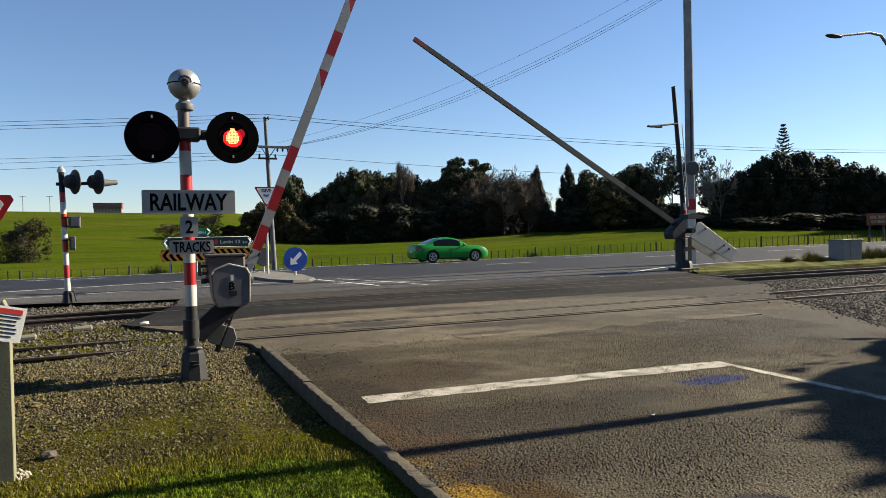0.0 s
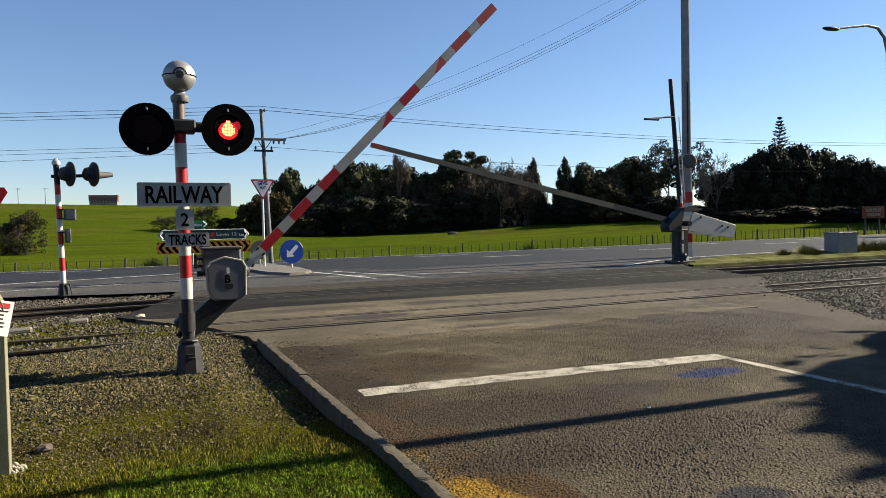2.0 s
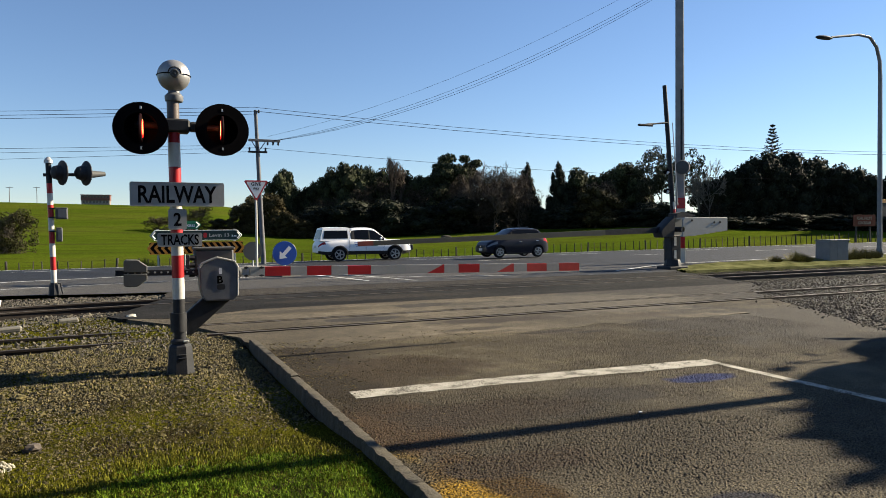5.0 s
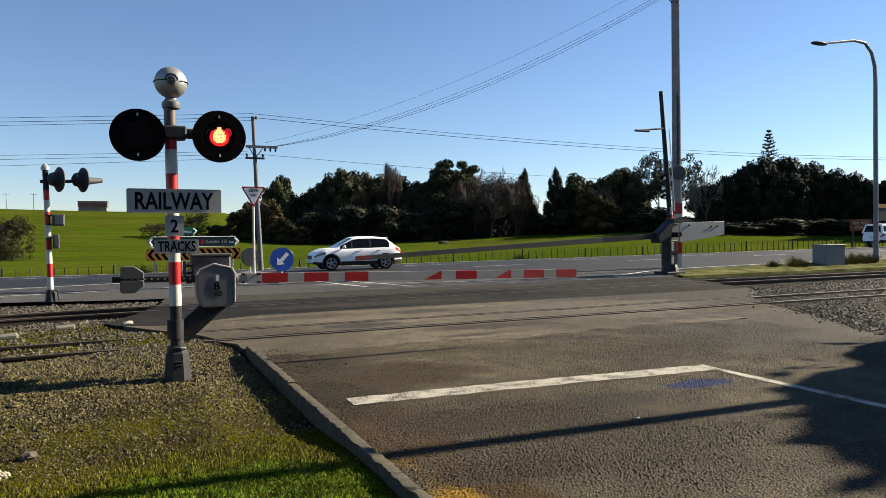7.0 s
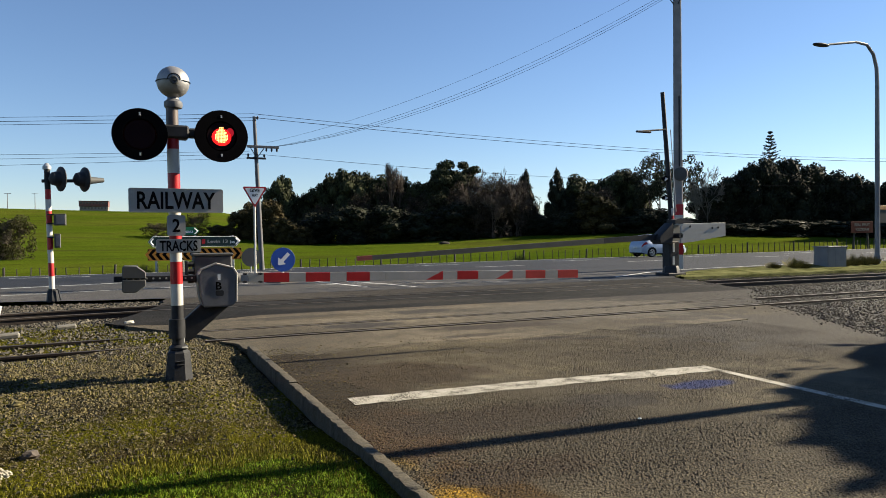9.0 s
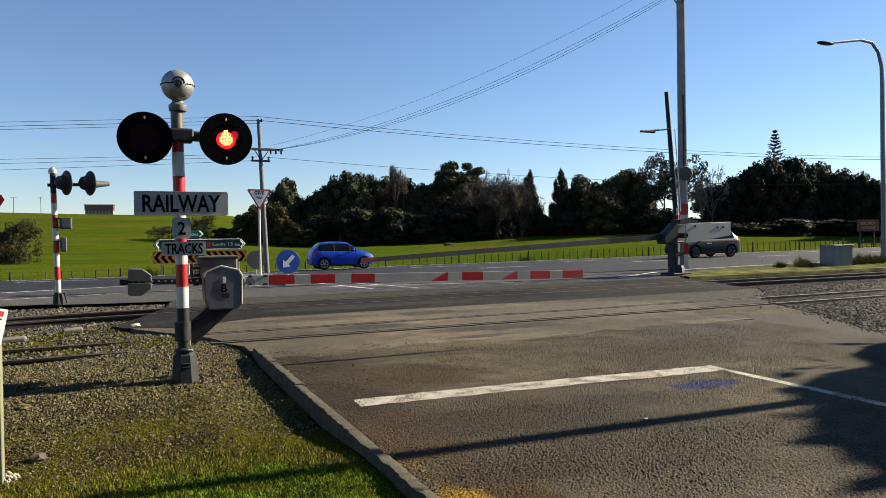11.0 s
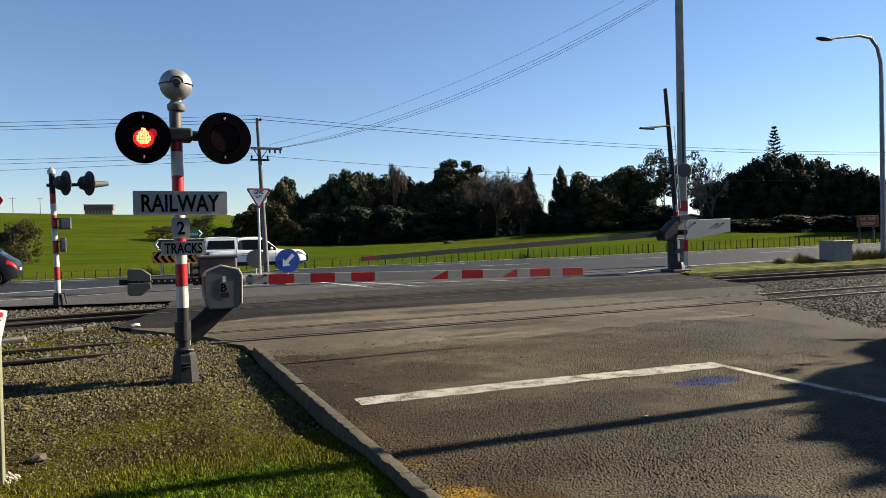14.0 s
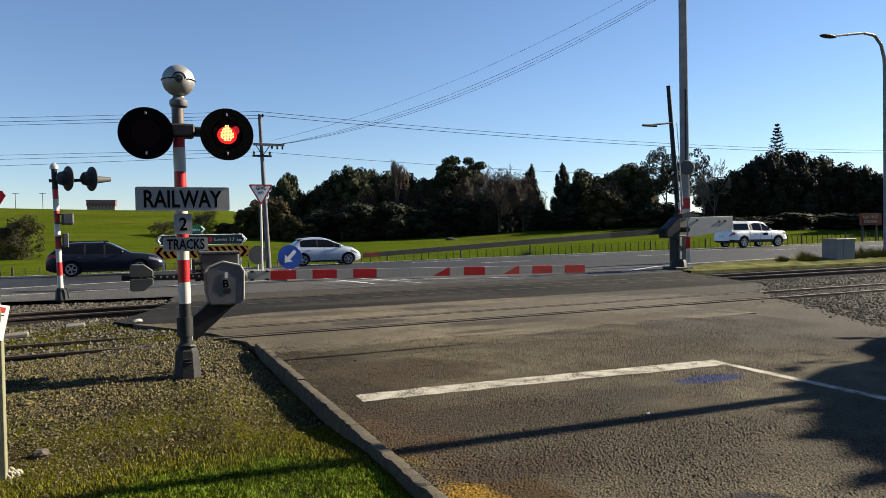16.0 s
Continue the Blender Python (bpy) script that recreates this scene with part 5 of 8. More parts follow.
    wire("thin dark high wire between roadside poles", [((-60, 61, 7.3), top, 0.3, 0.014), ((-60, 61.5, 7.6), (5.6, 34.5, 7.45), 0.3, 0.011), ((-60, 60, 6.9), (5.75, 34.3, 7.1), 0.3, 0.011), (top, (90, 34, 9.0), 1.42, 0.015), ((5.6, 34.5, 7.45), (90, 34.4, 9.25), 1.42, 0.013)])
    wire("thin dark low wire between roadside poles", [((-60, 61, 5.4), low, 0.3, 0.010), ((-60, 61, 5.9), (5.4, 34.3, 5.62), 0.3, 0.010), ((-60, 60, 4.4), (5.4, 34.3, 5.3), 0.3, 0.010), (low, (90, 34.0, 7.8), 1.75, 0.011)])
    wire("thin dark service wire sweeping up to the tall pole", [((6.45, 34.26, 5.85), (19.7, 21.6, 10.9), 1.0, 0.008), ((6.45, 34.26, 5.85), (19.7, 21.6, 10.98), 0.94, 0.008), ((6.4, 34.26, 5.85), (19.7, 21.6, 11.08), 0.87, 0.008), ((6.2, 34.26, 6.05), (19.45, 21.6, 11.45), 0.72, 0.006)])


def build_fence():
    f = thing("paddock_fence", "post and batten wire fence along the highway", "fence", kind="structure")
    thin = mesh_of("post", box(bmesh.new(), 0, 0, 0.42, 0.045, 0.045, 0.98, 0.006), M["fence_wood"])
    thick = mesh_of("post", rod(bmesh.new(), (0, 0, -0.1), (0, 0, 0.98), 0.065, 0.058, 8), M["fence_wood"])
    rng = random.Random(11)
    for k in range(255):
        x = -16 + 0.53 * k
        y = 39.6 - 0.03 * x
        ob = new("post", thick if k % 9 == 2 else thin)
        ob.parent = f
        ob.matrix_basis = pose(x + rng.uniform(-.06, .06), y + rng.uniform(-.05, .05), height(x, y) + 0.01 + rng.uniform(-.06, .04), rng.uniform(-3, 3), rng.uniform(-4, 4), rng.uniform(0, 90))
    bm = bmesh.new()
    for z in (0.28, 0.50, 0.70, 0.86):
        sagging(bm, (-16, 40.1, height(-16, 40.1) + z), (5, 39.45, height(5, 39.45) + z), 0.0, 0.0035, 4)
        sagging(bm, (5, 39.45, height(5, 39.45) + z), (120, 36.0, height(120, 36.0) + z), 0.0, 0.0035, 24)
    part("wire", bm, M["wire"], f, "", None)


M["kerb_concrete"] = mat("kerb_concrete", (0.050, 0.041, 0.024), 0.92, vary=0.55, scale=5, fine=45, bump=0.8, dist=0.012)


def build_kerb():
    kerb = thing("kerb", "old broken concrete kerb between verge and road", "kerb", kind="structure")
    rng = random.Random(2)
    y = 9.33
    while y > -6:
        ln = rng.uniform(1.3, 2.6)
        y0 = max(y - ln, -6.2)
        bm = bmesh.new()
        n = 60
        prev = None
        bite = 0.0
        for k in range(n + 1):
            bite = max(0.0, 0.35 * bite + (rng.uniform(0.004, 0.016) if rng.random() < 0.3 else 0.0))
            yy = y + (y0 + 0.012 - y) * k / n
            j = lambda s: rng.uniform(-s, s)
            ring = [bm.verts.new(v) for v in ((1.405 + j(.005), yy, -0.15), (1.404 + bite * 0.6 + j(.004), yy, 0.040 - bite * 1.3 + j(.004)), (1.412 + bite + j(.004), yy, 0.050 + j(.003)), (1.482 + j(.006), yy, 0.050 + j(.003)), (1.496 + j(.006), yy, 0.040 + j(.006)), (1.502, yy, -0.1))]
            if prev:
                for i in range(6):
                    bm.faces.new((prev[i], prev[(i + 1) % 6], ring[(i + 1) % 6], ring[i]))
            else:
                bm.faces.new(ring)
            prev = ring
        bm.faces.new(prev[::-1])
        part("kerb_stone", bm, M["kerb_concrete"], kerb, "", 40, pose(rng.uniform(-.008, .008), 0, rng.uniform(-.008, .006)))
        y = y0


def build_cabinet():
    c = thing("trackside_cabinet", "squat grey trackside equipment cabinet", "cabinet", pose(26.35, 19.7, 0.0, 0, 0, -3))
    part("body", box(bmesh.new(), 0, 0, 0.44, 1.04, 0.7, 0.92, 0.02), M["cabinet_grey"], c)
    part("lid", box(bmesh.new(), 0, 0, 0.915, 1.10, 0.78, 0.05, 0.012), M["cabinet_grey"], c)
    part("door", box(bmesh.new(), 0.16, -0.355, 0.46, 0.58, 0.012, 0.74, 0.004), M["cabinet_grey"], c)
    part("plinth", box(bmesh.new(), 0, 0, 0.02, 1.18, 0.76, 0.08, 0.01), M["concrete"], c)


build_poles()
build_fence()
build_kerb()
build_cabinet()


# ---- vehicles ----
M["tyre"] = mat("tyre_rubber", (0.012, 0.012, 0.013), 0.85, vary=0.3, spec=0.2)
M["alloy"] = mat("alloy_rim", (0.42, 0.42, 0.43), 0.35, metal=0.7, vary=0.15)
M["dark_rim"] = mat("dark_alloy_rim", (0.06, 0.06, 0.065), 0.4, metal=0.6, vary=0.15)
M["car_black"] = mat("black_plastic_trim", (0.012, 0.012, 0.013), 0.6, vary=0.2, spec=0.3)
M["car_glass"] = mat("tinted_glass", (0.005, 0.006, 0.008), 0.06, vary=0.1, bump=0, spec=0.16)
M["headlamp"] = mat("headlamp_glass", (0.16, 0.17, 0.185), 0.1, metal=0.3, vary=0.1, bump=0)
M["tail_lamp"] = mat("red_tail_lamp", (0.35, 0.01, 0.01), 0.2, vary=0.1, bump=0)
M["chrome"] = mat("chrome", (0.65, 0.65, 0.66), 0.15, metal=1.0, vary=0.05, bump=0)
M["plate_bar"] = mat("pale_plate", (0.55, 0.55, 0.52), 0.5, vary=0.05)


def paint(name, c, metal=0.25):
    return mat(name, c, 0.32, metal, vary=0.06, scale=1.5, fine=30, bump=0.02, coat=0.06, spec=0.2)


M["paint_green"] = paint("bright_green_paint", (0.010, 0.20, 0.028), 0.3)
M["paint_white"] = paint("white_paint", (0.80, 0.80, 0.80), 0.0)
M["paint_silver"] = paint("silver_paint", (0.36, 0.38, 0.41), 0.4)
M["paint_pale_blue"] = paint("pale_silver_blue_paint", (0.36, 0.41, 0.50), 0.3)
M["paint_blue"] = paint("bright_blue_paint", (0.012, 0.055, 0.42), 0.3)
M["paint_dark"] = paint("near_black_paint", (0.006, 0.007, 0.010), 0.1)
M["paint_navy"] = paint("dark_navy_paint", (0.007, 0.009, 0.018), 0.1)
M["paint_grey"] = paint("dark_grey_paint", (0.014, 0.014, 0.018), 0.2)
M["paint_truck_blue"] = paint("deep_blue_paint", (0.03, 0.06, 0.22), 0.1)
WHEELS, VEHICLE_ROWS, WHEEL_ROWS = {}, [], []
_wheel_meshes = {}


def wheel_meshes(r, w, rim):
    key = (round(r, 3), w, rim)
    if key not in _wheel_meshes:
        tyre = lathe(bmesh.new(), [(r * 0.58, -w * 0.15), (r * 0.66, -w / 2), (r * 0.92, -w / 2), (r, -w * 0.32), (r, w * 0.32), (r * 0.92, w / 2), (r * 0.66, w / 2), (r * 0.58, w * 0.15)], 28, pose(0, 0, 0, 90))
        hub = bmesh.new()
        for s in (1, -1):
            lathe(hub, [(r * 0.65, s * w * 0.35), (r * 0.69, s * w * 0.52), (r * 0.60, s * w * 0.52), (r * 0.57, s * w * 0.20)], 28, pose(0, 0, 0, 90))
        bmesh.ops.delete(hub, geom=[q for q in hub.faces if len(q.verts) == 28], context="FACES_ONLY")
        for s in (1, -1):
            for k in range(5):
                m = pose(0, 0, 0, 0, 72 * k, 0)
                box(hub, 0, -s * w * 0.42, r * 0.32, r * 0.17, w * 0.16, r * 0.60, 0.008, m)
            rod(hub, (0, -s * w * 0.30, 0), (0, -s * w * 0.50, 0), r * 0.15, n=12)
        well = lathe(bmesh.new(), [(r * 0.56, -w * 0.22), (r * 0.56, w * 0.22)], 20, pose(0, 0, 0, 90))
        _wheel_meshes[key] = (mesh_of("wheel", tyre, M["tyre"], 40), mesh_of("rim", hub, M[rim], 40), mesh_of("brake", well, M["car_black"], 40))
    return _wheel_meshes[key]


def add_wheels(car, spots, r, w, rim):
    made = []
    t, h, b = wheel_meshes(r, w, rim)
    for x, y in spots:
        wheel = new("wheel", t)
        wheel.parent, wheel.matrix_basis = car, pose(x, y, r)
        for name, me in (("rim", h), ("brake", b)):
            ob = new(name, me)
            ob.parent = wheel
        made.append((wheel, x, y))
    WHEELS[car] = (made, r)


def eased(xs, table, soften=0.10):
    """A contour through (x, z) points with its corners rounded off."""
    n = 401
    grid = np.linspace(xs[0], xs[-1], n)
    z = np.interp(grid, [a for a, _ in table], [b for _, b in table])
    k = max(1, int(soften / (grid[1] - grid[0]) / 2))
    for _ in range(2):
        z = np.convolve(np.pad(z, k, mode="edge"), np.ones(2 * k + 1) / (2 * k + 1), "valid")
    return np.interp(xs, grid, z)


def car_stations(top, shoulder, zb, width, axles, r):
    """Cross-sections of a car from tail to nose: the stations and, for each, half a ring of (y, z) from keel to roof."""
    b, f = top[0][0], top[-1][0]
    reach = r * 1.15
    xs = set(np.linspace(b, f, 73).tolist())
    for ax in axles:
        xs |= {ax + reach * math.cos(radians(a)) * (1.002 if a in (0, 180) else 1) for a in range(0, 181, 12)} | {ax + reach * 0.998, ax - reach * 0.998}
    xs = np.array(sorted(v for v in xs if b <= v <= f))
    tz = eased(xs, top)
    sz = np.minimum(eased(xs, shoulder, 0.25), tz - 0.035)
    rows = []
    for x, t, s in zip(xs, tz, sz):
        e = min(1.0, max(0.0, (abs(x) - (f - 0.70)) / 0.70))
        w = width / 2 * (1 - 0.22 * e ** 3.2)
        keel = zb + 0.12 * max(0.0, (abs(x) - (f - 0.45)) / 0.45) ** 1.5
        low = keel
        for ax in axles:
            if abs(x - ax) < reach:
                low = max(low, r + math.sqrt(reach * reach - (x - ax) ** 2))
        h = t - s
        ring = [(0, keel), (w - 0.27, keel), (w - 0.27, low)]
        for n, q in enumerate((0.0, 0.25, 0.55, 0.80, 1.0)):
            z = max(keel + q * (s - keel), low + 0.004 * n)
            u = (z - keel) / max(0.05, s - keel)
            ring.append((w * float(np.interp(u, [0, 0.25, 0.55, 0.62, 0.85, 1.0], [0.955, 0.985, 1.0, 1.0, 0.978, 0.940])), z))
        yb = ring[-1][0] - 0.012
        s2 = max(s, ring[-1][1])
        yt = yb - 0.02 - 0.30 * h
        ring += [(yb, s2 + 0.010), (yb - 0.01 - 0.12 * h, s2 + 0.42 * h), (yt, s2 + 0.80 * h), (yt - 0.055, s2 + 0.93 * h), (yt * 0.58, s2 + 0.985 * h), (0, s2 + h)]
        rows.append(ring)
    return xs, rows


def car_skin(car, xs, rows, spans, screen, paintkey, f, b, trim):
    """Sort the faces of the lofted car into body, glass, lamps and trim, each a part of its own."""
    buckets = {}
    n = len(rows[0])
    rings = [[Vector((x, -y, z)) for y, z in ring] + [Vector((x, y, z)) for y, z in ring[-2:0:-1]] for x, ring in zip(xs, rows)]
    size = len(rings[0])
    xa, xb, xc, xd = screen
    for i in range(len(xs) - 1):
        xm = (xs[i] + xs[i + 1]) / 2
        tall = rows[i][-1][1] - rows[i][7][1] > 0.17 and rows[i + 1][-1][1] - rows[i + 1][7][1] > 0.17
        for k in range(size):
            side, j = ("r", k) if k < n - 1 else ("l", size - 1 - k)
            key = ("body",)
            if j < 3:
                key = ("underbody",)
            elif j == 3 and trim:
                key = ("sill_trim", side)
            elif j == 6 and xm < b + 0.34:
                key = ("tail_light", side)
            elif j == 6 and f - 0.55 < xm < f - 0.03:
                key = ("headlight", side)
            elif j in (8, 9) and tall and spans[0][0] < xm < spans[-1][1]:
                hit = [m for m, (u, v) in enumerate(spans) if u < xm < v]
                key = ("window", side, hit[0]) if hit else ("pillar", side)
            elif j in (11, 12) and tall and xb < xm < xa + 0.03:
                key = ("windscreen",)
            elif j in (11, 12) and tall and xd - 0.03 < xm < xc:
                key = ("rear_window",)
            buckets.setdefault(key, []).append((i, k))
    for i in (0, len(xs) - 1):
        buckets[("body",)].append((i, None))
    look_of = {"body": paintkey, "underbody": "car_black", "sill_trim": "car_black", "tail_light": "tail_lamp", "headlight": "headlamp", "window": "car_glass", "pillar": "car_black", "windscreen": "car_glass", "rear_window": "car_glass"}
    words = {"tail_light": "red tail light", "headlight": "clear headlight"}
    body = None
    for key, faces in sorted(buckets.items(), key=lambda kv: kv[0] != ("body",)):
        bm = bmesh.new()
        seen = {}
        def vert(i, k):
            if (i, k) not in seen:
                seen[(i, k)] = bm.verts.new(rings[i][k])
            return seen[(i, k)]
        for i, k in faces:
            if k is None:
                bm.faces.new([vert(i, q) for q in range(size)])
            else:
                q = (k + 1) % size
                bm.faces.new((vert(i, k), vert(i + 1, k), vert(i + 1, q), vert(i, q)))
        bmesh.ops.remove_doubles(bm, verts=bm.verts, dist=0.0004)
        ob = part(key[0], bm, M[look_of[key[0]]], car if body is None else body, words.get(key[0], ""), 38)
        body = body or ob
    return body


def cabin_ring(spec, belt, roof, half):
    """Corner points of the cabin: belt front and rear, roof front and rear, left and right."""
    xa, xb, xc, xd = spec
    lo, hi = half - 0.05, half - 0.24
    return [Vector(v) for v in ((xa, -lo, belt), (xd, -lo, belt), (xd, lo, belt), (xa, lo, belt), (xb, -hi, roof), (xc, -hi, roof), (xc, hi, roof), (xb, hi, roof))]


def cabin(bm, c, crown=0.05):
    """A cabin with a slightly domed roof."""
    v = [bm.verts.new(p) for p in c]
    for q in ((0, 1, 5, 4), (1, 2, 6, 5), (2, 3, 7, 6), (3, 0, 4, 7)):
        bm.faces.new([v[i] for i in q])
    pillars = [e for e in bm.edges if abs(e.verts[0].co.z - e.verts[1].co.z) > 0.2]
    xs = np.linspace(c[4].x, c[5].x, 7)
    rows = []
    for k, x in enumerate(xs):
        e = math.sin(math.pi * k / 6) * crown * 0.8
        rows.append([bm.verts.new((x, y, c[4].z + (c[5].z - c[4].z) * k / 6 + e + crown * (1 - (y / c[6].y) ** 2) * 0.7)) for y in np.linspace(c[4].y, c[7].y, 5)])
    for a, b in zip(rows, rows[1:]):
        for i in range(4):
            bm.faces.new((a[i], b[i], b[i + 1], a[i + 1]))
    for r, i, j in ((rows[0], 4, 7), (rows[-1], 5, 6)):
        bm.faces.new([v[i]] + r + [v[j]])
    for s, i, j in ((0, 4, 5), (4, 7, 6)):
        bm.faces.new([v[i]] + [r[s] for r in rows] + [v[j]])
    bmesh.ops.remove_doubles(bm, verts=bm.verts, dist=0.0005)
    bmesh.ops.bevel(bm, geom=[e for e in pillars if e.is_valid], offset=0.05, segments=2, affect="EDGES")
    return bm


def pane(parent, quad, u0, u1, v0, v1, proud=0.012, name="window", k="car_glass", label=""):
    a, b, c, d = quad
    at = lambda u, v: a.lerp(b, u).lerp(d.lerp(c, u), v)
    n = (b - a).cross(d - a).normalized()
    pts = [at(u0, v0), at(u1, v0), at(u1, v1), at(u0, v1)]
    bm = bmesh.new()
    lo = [bm.verts.new(p - n * 0.01) for p in pts]
    hi = [bm.verts.new(p + n * proud) for p in pts]
    bm.faces.new(lo[::-1])
    bm.faces.new(hi)
    for i in range(4):
        bm.faces.new((lo[i], lo[(i + 1) % 4], hi[(i + 1) % 4], hi[i]))
    return part(name, bm, M[k], parent, label, None)


def make_car(name, label, paintkey, length, width, roof, belt, hood, nose, tail, cab, axles, r, zb=0.20, side=(0.03, 0.36, 0.40, 0.68, 0.72, 0.95), rim="alloy", category="car", trim=None, rack=False, spoiler=False, deck=None):
    """cab: cabin x at windscreen foot, roof front, roof rear, rear foot. x runs forward; the nose is at +length / 2."""
    car = thing(name, label, category)
    f, b = length / 2, -length / 2
    xa, xb, xc, xd = cab
    top = [(b, zb + 0.34), (b + 0.025, tail - 0.14), (b + 0.10, tail), (xd, (belt if deck is None else deck) + 0.02), (xc, roof - 0.05), (xc + 0.35 * (xb - xc), roof + 0.005), (xb - 0.28, roof), (xb, roof - 0.045), (xa, belt + 0.03), (xa + (f - xa) * 0.45, hood + 0.045), (f - 0.34, nose + 0.09), (f - 0.12, nose + 0.01), (f - 0.035, nose - 0.12), (f, zb + 0.34)]
    shoulder = [(b, zb + 0.32), (b + 0.05, tail - 0.10), (xd, belt + 0.03), (xa, belt - 0.04), (f - 0.40, nose + 0.01), (f - 0.10, nose - 0.10), (f, zb + 0.30)]
    xs, rows = car_stations(top, shoulder, zb, width, axles, r)
    spans = sorted((xd + u * (xa - xd), xd + v * (xa - xd)) for u, v in zip(side[::2], side[1::2]))
    body = car_skin(car, xs, rows, spans, cab, paintkey, f, b, trim)

    def at(x, row):
        k = min(len(xs) - 2, max(0, int(np.searchsorted(xs, x)) - 1))
        u = (x - xs[k]) / (xs[k + 1] - xs[k])
        (y0, z0), (y1, z1) = rows[k][row], rows[k + 1][row]
        return y0 + (y1 - y0) * u, z0 + (z1 - z0) * u

    for s in (1, -1):
        arm = ball(bmesh.new(), (xa - 0.34, s * (width / 2 + 0.06), belt + 0.07), 0.10, 0.65, 1.1, 0.72, 12, 8)
        rod(arm, (xa - 0.30, s * (width / 2 - 0.08), belt + 0.01), (xa - 0.33, s * (width / 2 + 0.03), belt + 0.05), 0.025, n=6)
        part("mirror", arm, M[paintkey], car)
        if not trim:
            part("sill", box(bmesh.new(), (axles[0] + axles[1]) / 2, s * (width / 2 - 0.035), zb + 0.05, abs(axles[0] - axles[1]) - 2.5 * r, 0.04, 0.09, 0.01), M["car_black"], car)
        for hx in (xa - 0.98, xa - 1.92):
            if hx > xd + 0.25:
                y, z = at(hx, 6)
                part("door_handle", box(bmesh.new(), hx, s * (y + 0.006), z + 0.03, 0.17, 0.03, 0.026, 0.008), M["chrome" if rim == "alloy" else "car_black"], car)
        for dx in (xa - 0.16, xa - 1.12, xa - 1.98):
            if dx > xd and all(abs(dx - ax) > r * 1.2 for ax in axles):
                seam = bmesh.new()
                prev = None
                for row in (4, 5, 6, 7):
                    y, z = at(dx, row)
                    cur = [seam.verts.new((dx + q, s * (y + 0.003), z)) for q in (-0.007, 0.007)]
                    if prev:
                        seam.faces.new((prev[0], prev[1], cur[1], cur[0]))
                    prev = cur
                part("door_seam", seam, M["car_black"], car)
        if rack:
            rail = rod(bmesh.new(), (xb - 0.15, s * (width / 2 - 0.30), roof + 0.035), (xc + 0.15, s * (width / 2 - 0.30), roof + 0.025), 0.018, n=6)
            for px in (xb - 0.2, xc + 0.2):
                box(rail, px, s * (width / 2 - 0.30), roof, 0.09, 0.04, 0.08, 0.01)
            part("roof_rail", rail, M["car_black"], car)
        if trim:
            for ax in axles:
                arch = bmesh.new()
                prev = None
                for a in range(-8, 189, 14):
                    p = [arch.verts.new((ax + q * math.cos(radians(a)), s * (width / 2 * (1 if q < r * 1.2 else 0.992) + 0.010), r + q * math.sin(radians(a)))) for q in (r * 1.12, r * 1.27)]
                    if prev:
                        arch.faces.new((prev[0], prev[1], p[1], p[0]))
                    prev = p
                part("arch_trim", arch, M["car_black"], car)
        part("fog_lamp", box(bmesh.new(), f - 0.16, s * width * 0.34, zb + 0.20, 0.16, 0.16, 0.07, 0.02, None), M["car_black"], car)
    part("grille", box(bmesh.new(), f - 0.03, 0, zb + 0.36, 0.08, width * 0.52, 0.17, 0.02), M["car_black"], car)
    part("badge", rod(bmesh.new(), (f - 0.01, 0, zb + 0.37), (f + 0.02, 0, zb + 0.37), 0.05, n=14), M["chrome"], car)
    part("bumper_insert", box(bmesh.new(), f - 0.08, 0, zb + 0.16, 0.14, width * 0.62, 0.12, 0.02), M["car_black"], car)
    part("bumper_insert", box(bmesh.new(), b + 0.08, 0, zb + 0.16, 0.14, width * 0.62, 0.14, 0.02), M["car_black"], car)
    part("plate_bar", box(bmesh.new(), b - 0.004, 0, zb + 0.42, 0.03, 0.36, 0.12, 0.004), M["plate_bar"], car)
    part("plate_bar", box(bmesh.new(), f + 0.012, 0, zb + 0.22, 0.02, 0.36, 0.12, 0.004), M["plate_bar"], car)
    if spoiler:
        part("spoiler", box(bmesh.new(), 0, 0, 0, 0.26, width - 0.62, 0.030, 0.012, pose(xc - 0.02, 0, at(xc + 0.02, 13)[1] - 0.016, 0, -7, 0)), M[paintkey], car)
    fin = plate(bmesh.new(), [(xc + 0.42, roof - 0.01), (xc + 0.26, roof + 0.075), (xc + 0.22, roof + 0.07), (xc + 0.20, roof - 0.01)], -0.018, 0.018)
    part("aerial", fin, M["car_black"], car)
    add_wheels(car, [(ax, s * (width / 2 - 0.115)) for ax in axles for s in (1, -1)], r, 0.205, rim)
    return car


